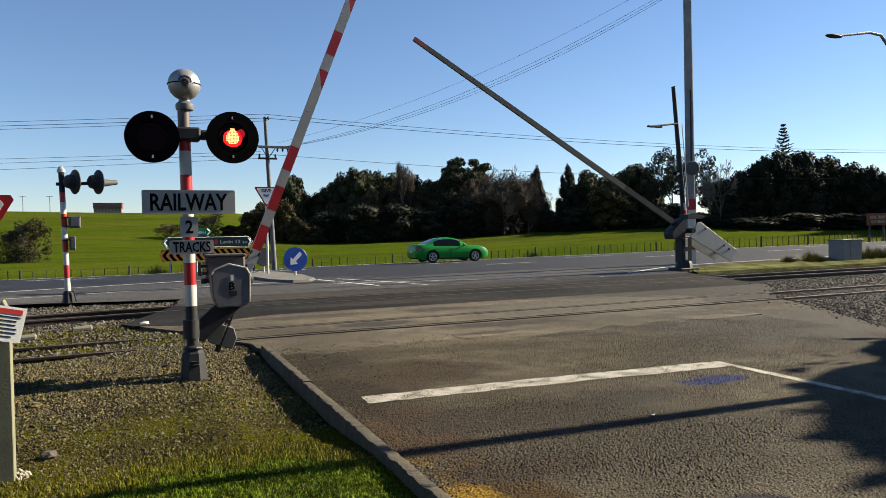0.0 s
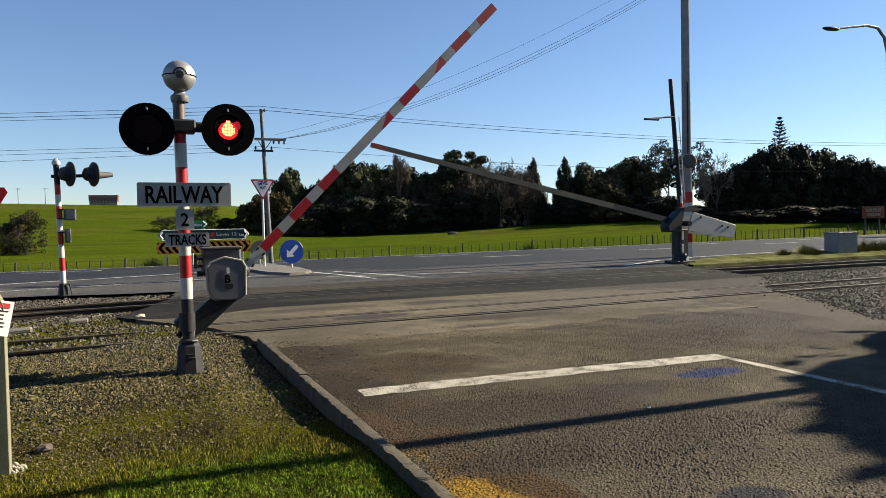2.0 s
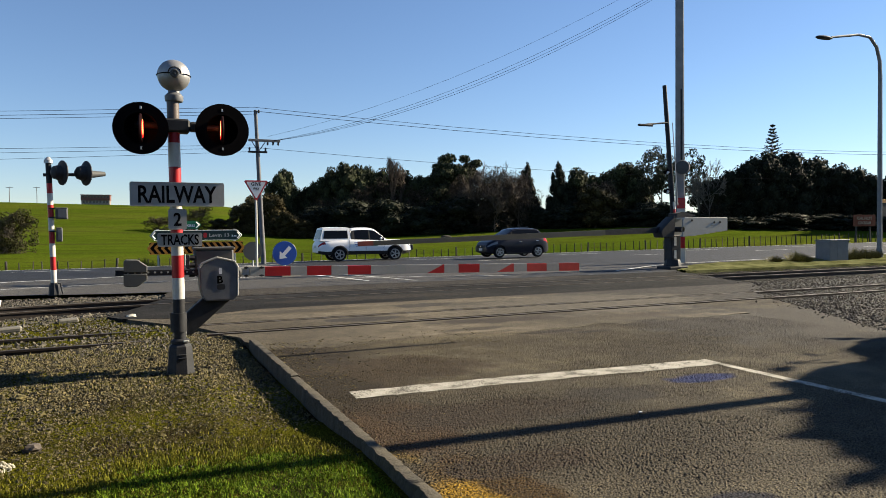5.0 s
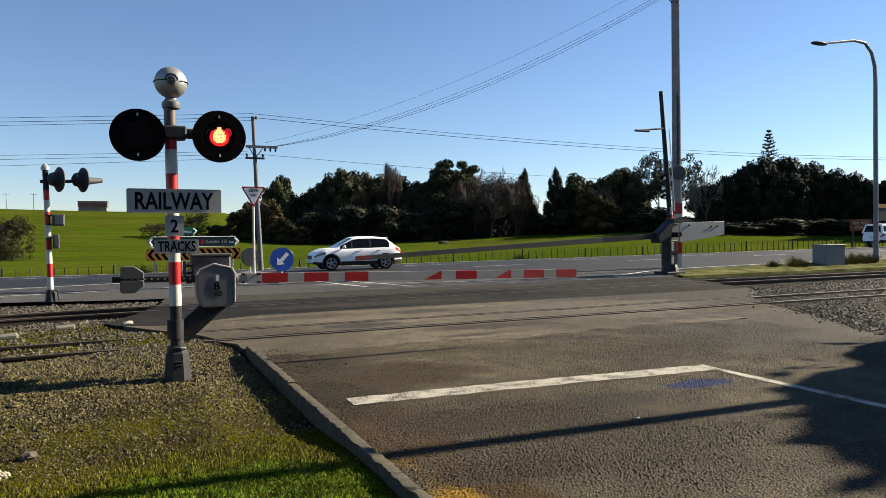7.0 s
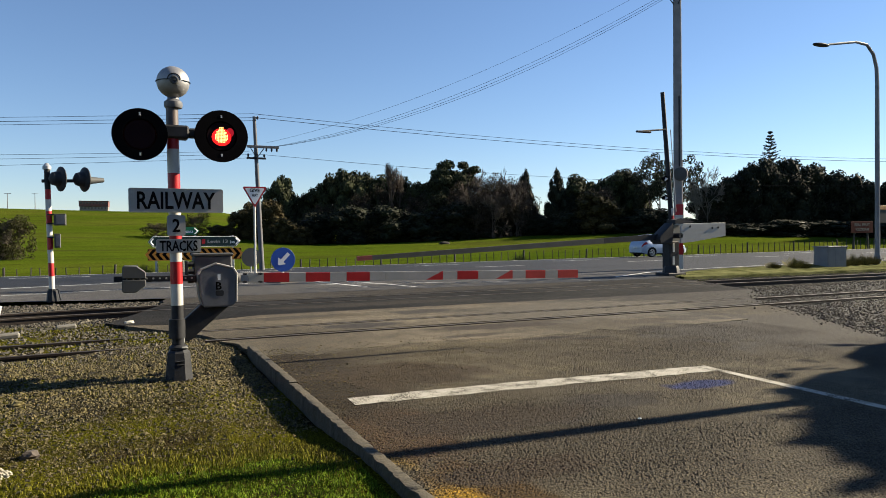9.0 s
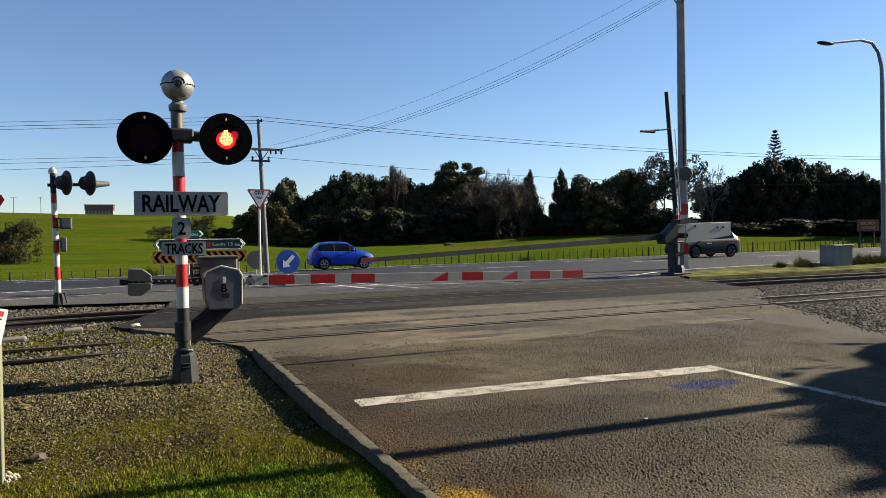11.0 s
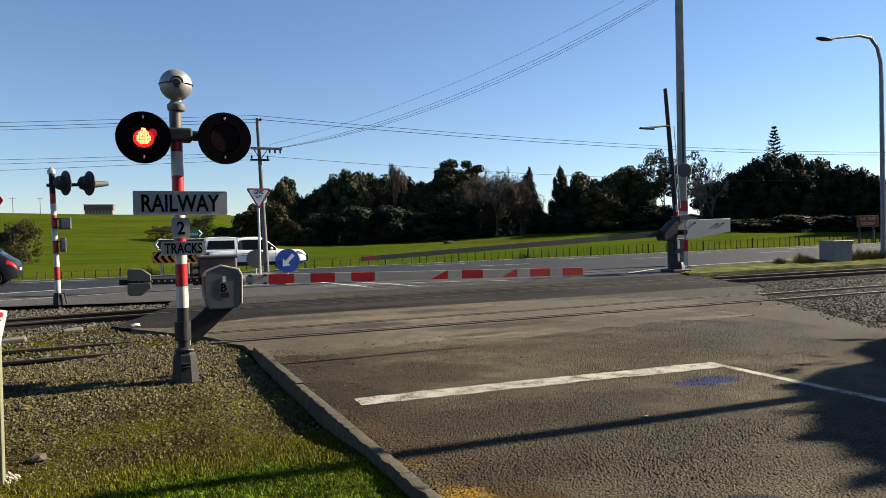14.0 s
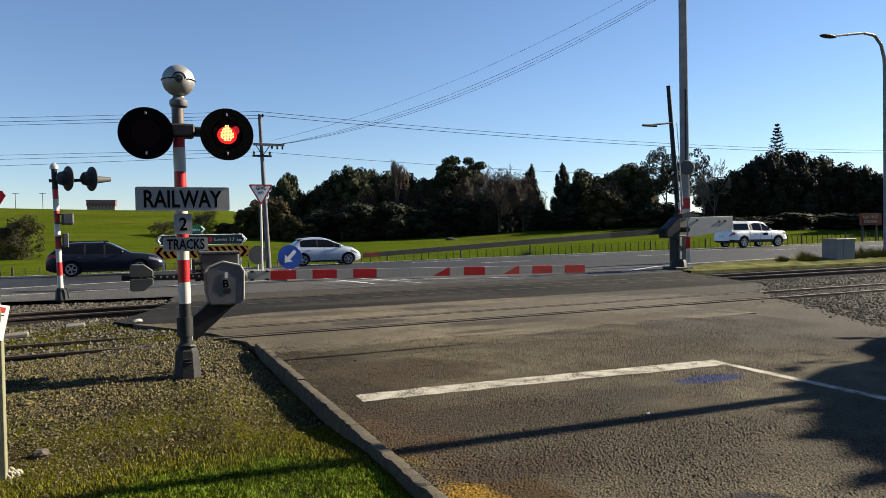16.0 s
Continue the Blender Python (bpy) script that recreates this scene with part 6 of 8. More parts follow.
def make_ute(label, length, logo):
    """Double-cab ute with a canopy over its tray."""
    f, b, width, r = length / 2, -length / 2, 1.80, 0.36
    k = length / 4.95
    car = make_car("ute", label, "paint_white", length, width, 1.72, 1.08, 1.03, 0.98, 1.08, (1.08 * k, 0.48 * k, -0.78 * k, -0.92 * k), (1.52 * k, -1.42 * k), r, 0.34, (0.02, 0.05, 0.16, 0.53, 0.57, 0.93), "alloy", "ute", "car_black")
    c = cabin_ring((-0.84 * k, -0.86 * k, -2.22 * k, -2.40 * k), 1.05, 1.70, width / 2 - 0.01)
    can = part("canopy", cabin(bmesh.new(), c, 0.04), M["paint_white"], car, "white fibreglass tray canopy", 30)
    for quad in ((c[1], c[0], c[4], c[5]), (c[3], c[2], c[6], c[7])):
        pane(can, quad, 0.08, 0.92, 0.18, 0.80)
    pane(can, (c[2], c[1], c[5], c[6]), 0.1, 0.9, 0.15, 0.85)
    part("bull_bar", box(bmesh.new(), f + 0.06, 0, 0.66, 0.10, 1.5, 0.30, 0.04), M["car_black"], car)
    for s in (1, -1):
        if logo == "teal":
            part("logo", plate(bmesh.new(), rounded(0.46, 0.20, 0.09), s * 0.898, s * 0.906), M["sign_green"], car, "green and teal door logo", None, pose(0.40, 0, 0.88))
            for i in range(3):
                part("logo_bar", box(bmesh.new(), -0.45, s * 0.903, 0.95 - 0.09 * i, 0.42 - 0.08 * i, 0.006, 0.03), M["sign_blue"], car)
        else:
            part("logo", box(bmesh.new(), 0.38, s * 0.903, 0.86, 0.40, 0.006, 0.16, 0.02), M["car_black"], car, "dark block logo on the door")
            part("logo_bar", box(bmesh.new(), -0.46, s * 0.903, 0.92, 0.48, 0.006, 0.03), M["plate_grey"], car)
            part("logo_bar", box(bmesh.new(), -0.46, s * 0.903, 0.84, 0.36, 0.006, 0.03), M["plate_grey"], car)
    return car


def make_truck():
    """Tow truck with a tilting flat deck; cab at +x."""
    t = thing("tow_truck", "white and blue tow truck with a dark flat deck", "truck")
    r = 0.38
    cab = bmesh.new()
    prof = [(3.62, 0.55), (3.66, 1.15), (3.58, 1.32), (3.32, 2.06), (3.14, 2.16), (2.10, 2.18), (2.02, 2.10), (1.98, 0.62), (2.20, 0.55), (2.28, 0.85), (2.60, 1.0), (2.98, 0.85), (3.06, 0.55)]
    plate(cab, prof, -1.0, 1.0)
    bmesh.ops.bevel(cab, geom=[e for e in cab.edges], offset=0.05, segments=2, affect="EDGES")
    cab = part("cab", cab, M["paint_white"], t, "white cab with blue lower band", 30)
    pane(cab, (Vector((3.595, -0.88, 1.36)), Vector((3.595, 0.88, 1.36)), Vector((3.37, 0.82, 1.99)), Vector((3.37, -0.82, 1.99))), 0, 1, 0, 1, 0.02, "windscreen")
    for s in (1, -1):
        q = [Vector((3.36, s * 1.0, 1.38)), Vector((2.45, s * 1.0, 1.38)), Vector((2.45, s * 1.0, 1.98)), Vector((3.18, s * 1.0, 1.98))]
        if s < 0:
            q = [q[1], q[0], q[3], q[2]]
        pane(cab, tuple(q), 0, 1, 0, 1, 0.012)
        part("door_panel", box(bmesh.new(), 2.66, s * 1.003, 1.09, 1.32, 0.014, 0.56, 0.02), M["car_black"], cab, "dark lower door panel")
        part("arch", box(bmesh.new(), 2.62, s * 1.002, 0.74, 1.10, 0.012, 0.20, 0.02), M["car_black"], cab)
        part("logo_bar", box(bmesh.new(), 2.66, s * 1.014, 1.16, 0.62, 0.006, 0.10, 0.01), M["sign_white"], cab, "pale lettering bar")
        part("mirror", box(bmesh.new(), 3.45, s * 1.16, 1.75, 0.08, 0.16, 0.40, 0.02), M["car_black"], cab)
        part("headlight", box(bmesh.new(), 3.66, s * 0.72, 0.80, 0.06, 0.36, 0.20, 0.03), M["headlamp"], cab)
        part("step", box(bmesh.new(), 2.62, s * 0.95, 0.50, 0.6, 0.14, 0.10, 0.01), M["car_black"], cab)
    part("grille", box(bmesh.new(), 3.665, 0, 1.0, 0.03, 1.4, 0.18, 0.01), M["paint_truck_blue"], cab, "blue front panel")
    part("bumper", box(bmesh.new(), 3.66, 0, 0.52, 0.16, 2.0, 0.24, 0.03), M["paint_white"], t)
    part("light_bar", box(bmesh.new(), 2.9, 0, 2.22, 0.22, 0.9, 0.07, 0.03), M["plate_grey"], t)
    part("chassis", box(bmesh.new(), -0.7, 0, 0.70, 6.4, 0.9, 0.26, 0.02), M["car_black"], t)
    deck = part("deck", box(bmesh.new(), -0.95, 0, 1.03, 5.7, 2.25, 0.10, 0.015), M["dark_iron"], t, "dark steel deck")
    for s in (1, -1):
        part("side_rail", box(bmesh.new(), -0.95, s * 1.12, 1.06, 5.7, 0.05, 0.16, 0.01), M["car_black"], deck)
        part("tool_box", box(bmesh.new(), 0.75, s * 0.92, 0.72, 1.1, 0.35, 0.36, 0.02), M["car_black"], t)
        part("mudguard", box(bmesh.new(), -1.55, s * 0.95, 0.88, 1.3, 0.35, 0.05, 0.02), M["car_black"], t)
    head = bmesh.new()
    for y in (-1.05, -0.4, 0.4, 1.05):
        box(head, 1.80, y, 1.65, 0.08, 0.08, 1.25, 0.01)
    box(head, 1.80, 0, 2.25, 0.08, 2.2, 0.08, 0.01)
    box(head, 1.80, 0, 1.6, 0.05, 2.2, 0.6, 0.01)
    part("headboard", head, M["car_black"], t, "black headboard frame")
    tail = bmesh.new()
    box(tail, -3.75, 0, 0.80, 0.10, 2.2, 0.60, 0.01)
    for y in (-0.9, 0.9):
        box(tail, -3.45, y, 0.60, 0.5, 0.12, 0.45, 0.02)
        box(tail, -3.78, y, 1.25, 0.08, 0.45, 0.55, 0.02)
    part("tail_ramp", tail, M["car_black"], t)
    for s in (1, -1):
        part("tail_light", box(bmesh.new(), -3.81, s * 0.9, 0.80, 0.03, 0.3, 0.12, 0.01), M["tail_lamp"], t)
    add_wheels(t, [(2.62, 0.88), (2.62, -0.88), (-1.55, 0.88), (-1.55, -0.88)], r, 0.26, "dark_rim")
    return t


LANES = {"near": (31.2, 180.0), "mid": (33.4, 0.0), "far": (35.6, 0.0)}
HEADING = math.degrees(math.atan(-0.03))


def drive(car, lane, seen, raised=0.0, along=0.0):
    """Key a vehicle along its lane through (seconds, x); it keeps its speed before and after."""
    y0, turn = LANES[lane]
    (t0, x0), (t1, x1), (ta, xa), (tb, xb) = seen[0], seen[1], seen[-2], seen[-1]
    v0, v1 = (x1 - x0) / (t1 - t0), (xb - xa) / (tb - ta)
    pts = list(seen)
    if t0 > 0:
        pts = [(0.0, x0 - v0 * t0)] + pts
    if tb < 16:
        pts = pts + [(16.0, xb + v1 * (16.0 - tb))]
    sign = 1 if turn == 0 else -1
    rows = []
    for t, x in pts:
        x += sign * along
        z = float(rise(min(x, 150.0))) + float(dip(x, y0 - 0.03 * x))
        rows.append((t, pose(x, y0 - 0.03 * x, z + 0.004 + raised, 0, 0, HEADING + turn)))
    VEHICLE_ROWS.append((car, rows))
    if raised:
        return
    wheels, r = WHEELS[car]
    ts = [t for t, _ in pts]
    xs = [x for _, x in pts]
    lo = max(0.0, min(t for t, _ in seen) - 0.5)
    hi = min(16.0, max(t for t, _ in seen) + 0.5)
    frames = list(range(round(lo * FPS), round(hi * FPS) + 1))
    rolled, last, angles = 0.0, 0.0, []
    for k in frames:  # a five-spoked wheel looks the same every 72 degrees
        true = math.degrees((np.interp(k / FPS, ts, xs) - xs[0]) / r) * sign
        step = (true - last + 36) % 72 - 36
        rolled, last = rolled + step, true
        angles.append((k / FPS, rolled))
    angles = ([(0.0, angles[0][1])] if angles[0][0] > 0 else []) + angles + ([(16.0, angles[-1][1])] if angles[-1][0] < 16 else [])
    for wheel, wx, wy in wheels:
        WHEEL_ROWS.append((wheel, [(t, pose(wx, wy, r, 0, a, 0)) for t, a in angles]))


def build_traffic():
    hatch = (0.72, 0.05, -1.38, -1.60)
    car = make_car("sedan", "bright green sports sedan with bright five-spoke wheels", "paint_green", 4.25, 1.72, 1.33, 0.86, 0.84, 0.72, 0.96, (0.92, 0.22, -0.85, -1.55), (1.27, -1.20), 0.32, 0.17, (0.17, 0.50, 0.515, 0.80), "alloy", spoiler=False, deck=0.95)
    part("boot_spoiler", box(bmesh.new(), -2.0, 0, 1.06, 0.22, 1.4, 0.03, 0.01), M["paint_green"], car)
    drive(car, "far", [(0, 15.46), (0.5, 25.3), (1.5, 45.3)])
    drive(make_truck(), "near", [(2.6, 36.5), (3.0, 27.6), (3.5, 16.75), (4.0, 6.1), (4.2, 1.65)])
    suv = make_car("suv", "silver suv carried on the tow truck deck", "paint_silver", 3.95, 1.70, 1.50, 0.98, 0.93, 0.80, 1.02, (1.00, 0.25, -1.25, -1.78), (1.20, -1.18), 0.33, 0.22, (0.14, 0.44, 0.455, 0.74, 0.755, 0.93), "alloy", "car", "car_black", False, True)
    drive(suv, "near", [(2.6, 36.5), (3.0, 27.6), (3.5, 16.75), (4.0, 6.1), (4.2, 1.65)], raised=1.085, along=-0.85)
    dark = make_car("hatchback", "small dark navy hatchback", "paint_navy", 3.45, 1.62, 1.46, 0.92, 0.88, 0.76, 0.98, (0.92, 0.24, -1.15, -1.58), (1.08, -1.05), 0.29, 0.18, (0.13, 0.45, 0.465, 0.77, 0.785, 0.93))
    drive(dark, "near", [(4.0, 39.0), (4.2, 34.4), (4.5, 28.0)])
    drive(make_ute("white double-cab ute with canopy and teal door logo", 4.95, "teal"), "far", [(4.2, -4.87), (6.5, 42.0), (7.0, 52.7)])
    white = make_car("suv", "white compact suv with black arch trims", "paint_white", 4.12, 1.72, 1.50, 0.97, 0.93, 0.80, 1.02, (1.04, 0.26, -1.30, -1.86), (1.26, -1.24), 0.33, 0.22, (0.14, 0.44, 0.455, 0.74, 0.755, 0.93), "alloy", "car", "car_black", False, True)
    drive(white, "near", [(6.5, 20.1), (7.0, 9.55), (7.5, -0.9)])
    small = make_car("hatchback", "small pale silver-white hatchback", "paint_pale_blue", 3.45, 1.60, 1.40, 0.90, 0.85, 0.70, 0.98, (1.12, 0.12, -1.05, -1.62), (1.12, -1.06), 0.29, 0.17, (0.18, 0.48, 0.495, 0.78, 0.795, 0.92), spoiler=True)
    drive(small, "far", [(7.8, 6.6), (8.0, 10.45), (8.6, 22.5), (9.2, 34.5)])
    blue = make_car("hatchback", "bright blue small hatchback", "paint_blue", 3.28, 1.60, 1.40, 0.92, 0.86, 0.74, 0.98, (0.80, 0.28, -1.15, -1.54), (1.04, -1.02), 0.30, 0.17, (0.10, 0.45, 0.465, 0.80, 0.815, 0.93))
    drive(blue, "far", [(11.3, 15.3), (12.0, 28.1), (12.5, 37.6), (13.0, 47.4)])
    black = make_car("suv", "near-black suv with a pale door logo", "paint_dark", 4.27, 1.76, 1.60, 1.02, 0.98, 0.86, 1.06, (1.02, 0.34, -1.42, -1.90), (1.28, -1.24), 0.35, 0.22, (0.13, 0.42, 0.435, 0.70, 0.715, 0.93), "dark_rim", "car", None, True, True)
    for s in (1, -1):
        part("logo_bar", box(bmesh.new(), 0.35, s * 0.884, 0.80, 0.34, 0.006, 0.06, 0.01), M["sign_white"], black, "pale logo bar")
    drive(black, "near", [(11.3, 23.5), (12.0, 9.4), (12.5, -0.5)])
    grey = make_car("hatchback", "dark grey five-door hatchback", "paint_grey", 3.93, 1.66, 1.45, 0.93, 0.88, 0.74, 0.98, (1.10, 0.20, -1.20, -1.78), (1.22, -1.18), 0.31, 0.18, (0.16, 0.46, 0.475, 0.76, 0.775, 0.92), "alloy", spoiler=True)
    drive(grey, "near", [(12.0, 33.5), (12.5, 23.4), (13.0, 13.45), (13.8, -2.1), (14.0, -5.9)])
    wagon = make_car("station_wagon", "dark station wagon waiting in the turning bay", "paint_navy", 4.45, 1.74, 1.43, 0.92, 0.86, 0.74, 0.98, (0.98, 0.18, -1.62, -2.12), (1.32, -1.28), 0.32, 0.18, (0.15, 0.42, 0.435, 0.66, 0.675, 0.93), "alloy", "car", None, True)
    drive(wagon, "mid", [(11.0, -7.35), (12.5, -7.25), (13.8, -6.95), (14.5, -6.25), (15.0, -5.3), (15.5, -3.45), (16.0, -1.08)])
    drive(make_ute("white double-cab ute with canopy and dark door logo", 4.95, "dark"), "far", [(13.5, -1.9), (14.0, 5.5), (14.5, 13.2), (15.0, 21.1), (15.5, 29.3), (16.0, 37.6)])
    last = make_car("hatchback", "pale silver-blue five-door hatchback", "paint_pale_blue", 3.72, 1.64, 1.42, 0.91, 0.86, 0.72, 0.98, (1.10, 0.16, -1.12, -1.70), (1.18, -1.12), 0.31, 0.18, (0.16, 0.46, 0.475, 0.77, 0.785, 0.92), spoiler=True)
    drive(last, "far", [(15.3, -1.9), (15.5, 1.1), (16.0, 8.8)])


build_traffic()


# ---- trees, shrubs and the hill house ----
def leaf_material(name, dark, light, rough=0.7):
    m, n, l, b = nodes_of(name, rough)
    g = n.new("ShaderNodeNewGeometry").outputs["Random Per Island"]
    o = n.new("ShaderNodeObjectInfo").outputs["Random"]
    col = ramp_node(n, l, g, [(0.0, dark), (0.6, light), (1.0, tuple(min(1, v * 1.5) for v in light))])
    k = n.new("ShaderNodeMapRange")
    k.inputs[3].default_value, k.inputs[4].default_value = 0.7, 1.25
    l.new(o, k.inputs[0])
    sc = n.new("ShaderNodeVectorMath")
    sc.operation = "SCALE"
    l.new(col, sc.inputs[0])
    l.new(k.outputs[0], sc.inputs["Scale"])
    l.new(sc.outputs[0], b.inputs["Base Color"])
    b.inputs["Specular IOR Level"].default_value = 0.08
    return m


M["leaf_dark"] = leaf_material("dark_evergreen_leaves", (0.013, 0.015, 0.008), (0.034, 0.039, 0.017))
# darker evergreen copy: the belt's backlit shade is put into the colour
M["leaf_shaded"] = leaf_material("deep_shade_evergreen", (0.010, 0.012, 0.008), (0.020, 0.023, 0.013))
M["leaf_olive"] = leaf_material("olive_brown_leaves", (0.021, 0.017, 0.007), (0.050, 0.041, 0.017))
M["leaf_brown"] = leaf_material("brown_winter_twig_mass", (0.021, 0.016, 0.012), (0.046, 0.035, 0.025))
M["leaf_gum"] = leaf_material("grey_green_leaves", (0.014, 0.017, 0.010), (0.038, 0.043, 0.025))
M["leaf_tuft"] = leaf_material("dry_grass_tuft", (0.045, 0.045, 0.012), (0.12, 0.11, 0.035))
M["leaf_shrub"] = leaf_material("shrub_leaves", (0.020, 0.030, 0.008), (0.055, 0.075, 0.020))
M["leaf_field"] = leaf_material("brown_green_leaves", (0.014, 0.015, 0.005), (0.045, 0.042, 0.016))
M["bark"] = mat("grey_bark", (0.075, 0.060, 0.048), 0.95, vary=0.4, scale=4, fine=40, bump=0.5)
M["bare_twigs"] = mat("bare_brown_twigs", (0.085, 0.064, 0.048), 0.95, vary=0.35, scale=2, fine=30, bump=0)
M["pale_twigs"] = mat("pale_bare_twigs", (0.13, 0.115, 0.095), 0.95, vary=0.3, scale=2, fine=30, bump=0)


def leaf_cloud(rng, centres, radii, count, size, squash=1.0):
    """Small two-triangle leaf clumps over lobes: vertices and quads."""
    c, r = np.array(centres, float), np.array(radii, float)
    w = r[:, 0] * r[:, 2]
    pick = rng.choice(len(c), count, p=w / w.sum())
    d = rng.normal(size=(count, 3))
    d /= np.linalg.norm(d, axis=1)[:, None]
    rad = rng.uniform(0.72, 1.08, count) ** 0.7
    p = c[pick] + d * r[pick] * rad[:, None]
    a = rng.normal(size=(count, 3))
    b = np.cross(a, d + rng.normal(0, 0.5, (count, 3)))
    a /= np.linalg.norm(a, axis=1)[:, None]
    b /= np.linalg.norm(b, axis=1)[:, None]
    s = size * rng.uniform(0.5, 1.4, count)[:, None]
    v = np.stack([p - a * s - b * s * 0.3, p + b * s * 0.7, p + a * s + b * s * 0.1, p - b * s * 0.6], 1)
    f = np.arange(count * 4).reshape(-1, 4)
    return v.reshape(-1, 3), f


def crown_mesh(name, seed, lobes, count, size, material, shape):
    """A unit crown, 1 high and 1 across, made of uneven lobes. shape: round, umbrella, cone, thicket, open."""
    rng = np.random.default_rng(seed)
    cs, rs = [], []
    for k in range(lobes):
        t = (k + rng.uniform(0, 1)) / lobes
        ang = k * 2.4 + rng.uniform(-.5, .5)
        if shape == "cone":
            z, out, s = 0.10 + 0.86 * t, (0.40 * (1 - t) ** 0.6 + 0.04) * rng.uniform(0.2, 1.1), (0.08 + 0.13 * (1 - t)) * rng.uniform(0.7, 1.15)
            cs.append((out * math.cos(ang), out * math.sin(ang), z)), rs.append((s, s, s * 0.75))
        elif shape == "umbrella":
            z, out, s = 0.62 + 0.28 * rng.uniform(0, 1), 0.40 * math.sqrt(rng.uniform(0, 1)), rng.uniform(0.10, 0.17)
            cs.append((out * math.cos(ang), out * math.sin(ang), z)), rs.append((s, s, s * 0.5))
        elif shape == "thicket":
            z, out, s = 0.05 + 0.85 * rng.uniform(0, 1), 0.46 * math.sqrt(rng.uniform(0, 1)), rng.uniform(0.06, 0.13)
            out *= 1 - 0.55 * abs(z - 0.45)
            cs.append((out * math.cos(ang), out * math.sin(ang), z)), rs.append((s, s, s * 0.8))
        elif shape == "open":
            z, out, s = 0.40 + 0.55 * rng.uniform(0, 1), 0.45 * math.sqrt(rng.uniform(0, 1)), rng.uniform(0.05, 0.12)
            cs.append((out * math.cos(ang), out * math.sin(ang), z)), rs.append((s, s, s * 0.6))
        else:
            z = 0.14 + 0.74 * t
            out = 0.40 * math.sin(math.pi * (0.15 + 0.72 * t)) ** 0.8 * rng.uniform(0.25, 1)
            s = rng.uniform(0.10, 0.19)
            cs.append((out * math.cos(ang), out * math.sin(ang), z)), rs.append((s, s, s * 0.85))
    if lobes > 120:  # a thick crown, a solid core added so its shadow fills in
        cs.append((0, 0, 0.52)), rs.append((0.5, 0.5, 0.5))
    v, f = leaf_cloud(rng, cs, rs, count, size)
    verts, faces = v.tolist(), f.tolist()
    if shape in ("round", "cone", "umbrella"):  # shaded heart of each lobe
        bm = bmesh.new()
        for c, r in zip(cs, rs):
            bmesh.ops.create_icosphere(bm, subdivisions=2 if lobes > 120 else 1, radius=1, matrix=Matrix.Translation(c) @ Matrix.Diagonal((*[q * (0.96 if lobes > 120 else 0.80) for q in r], 1)))
        n0 = len(verts)
        bm.verts.index_update()
        verts += [tuple(q.co) for q in bm.verts]
        faces += [[n0 + q.index for q in fc.verts] for fc in bm.faces]
        bm.free()
    me = bpy.data.meshes.new(name)
    me.from_pydata(verts, [], faces)
    me.materials.append(material)
    return me


def trunk_mesh(seed, top, limbs, material, r=0.035):
    bm = bmesh.new()
    rng = random.Random(seed)
    p = Vector((0, 0, -0.03))
    for k in range(4):
        q = Vector((rng.uniform(-.02, .02), rng.uniform(-.02, .02), top * (k + 1) / 4))
        rod(bm, p, q, r * (1 - 0.2 * k), r * (0.8 - 0.2 * k), 7, False)
        p = q
    for k in range(limbs):
        z = top * rng.uniform(0.35, 0.95)
        a = k * 2.4 + rng.uniform(-.4, .4)
        ln = rng.uniform(0.18, 0.36)
        rod(bm, (0, 0, z), (ln * math.cos(a), ln * math.sin(a), z + ln * rng.uniform(0.4, 0.9)), r * 0.4, r * 0.12, 5, False)
    return mesh_of("trunk", bm, material, 60)


def bare_mesh(seed, upright, material, depth=6):
    """A leafless crown: forking limbs down to fine twigs."""
    rng = random.Random(seed)
    verts, faces = [], []

    def seg(p, q, r0, r1):
        d = (q - p).normalized()
        u = d.orthogonal().normalized()
        w = d.cross(u)
        n0 = len(verts)
        for c, r in ((p, r0), (q, r1)):
            for k in range(3):
                a = 2.094 * k
                verts.append(tuple(c + (u * math.cos(a) + w * math.sin(a)) * r))
        for k in range(3):
            faces.append((n0 + k, n0 + (k + 1) % 3, n0 + 3 + (k + 1) % 3, n0 + 3 + k))

    def grow(p, d, ln, r, left):
        q = p + d * ln
        seg(p, q, r, r * 0.62)
        if left == 0:
            return
        for k in range(3 if left > 1 else 4):
            turn = Vector((rng.gauss(0, 1), rng.gauss(0, 1), rng.gauss(0, 0.6)))
            nd = (d + turn * (0.30 if upright else 0.46) + Vector((0, 0, 0.14 if upright else 0.05))).normalized()
            grow(q if k < 2 else p + d * ln * rng.uniform(0.5, 0.9), nd, ln * rng.uniform(0.66, 0.86), max(r * 0.62, 0.0040), left - 1)

    grow(Vector((0, 0, -0.02)), Vector((0, 0, 1)), 0.26, 0.022, depth)
    co = np.array(verts)
    co[:, 2] /= co[:, 2].max()
    co[:, :2] /= np.abs(co[:, :2]).max() * 2
    me = bpy.data.meshes.new("branches")
    me.from_pydata(co.tolist(), [], faces)
    me.materials.append(material)
    return me


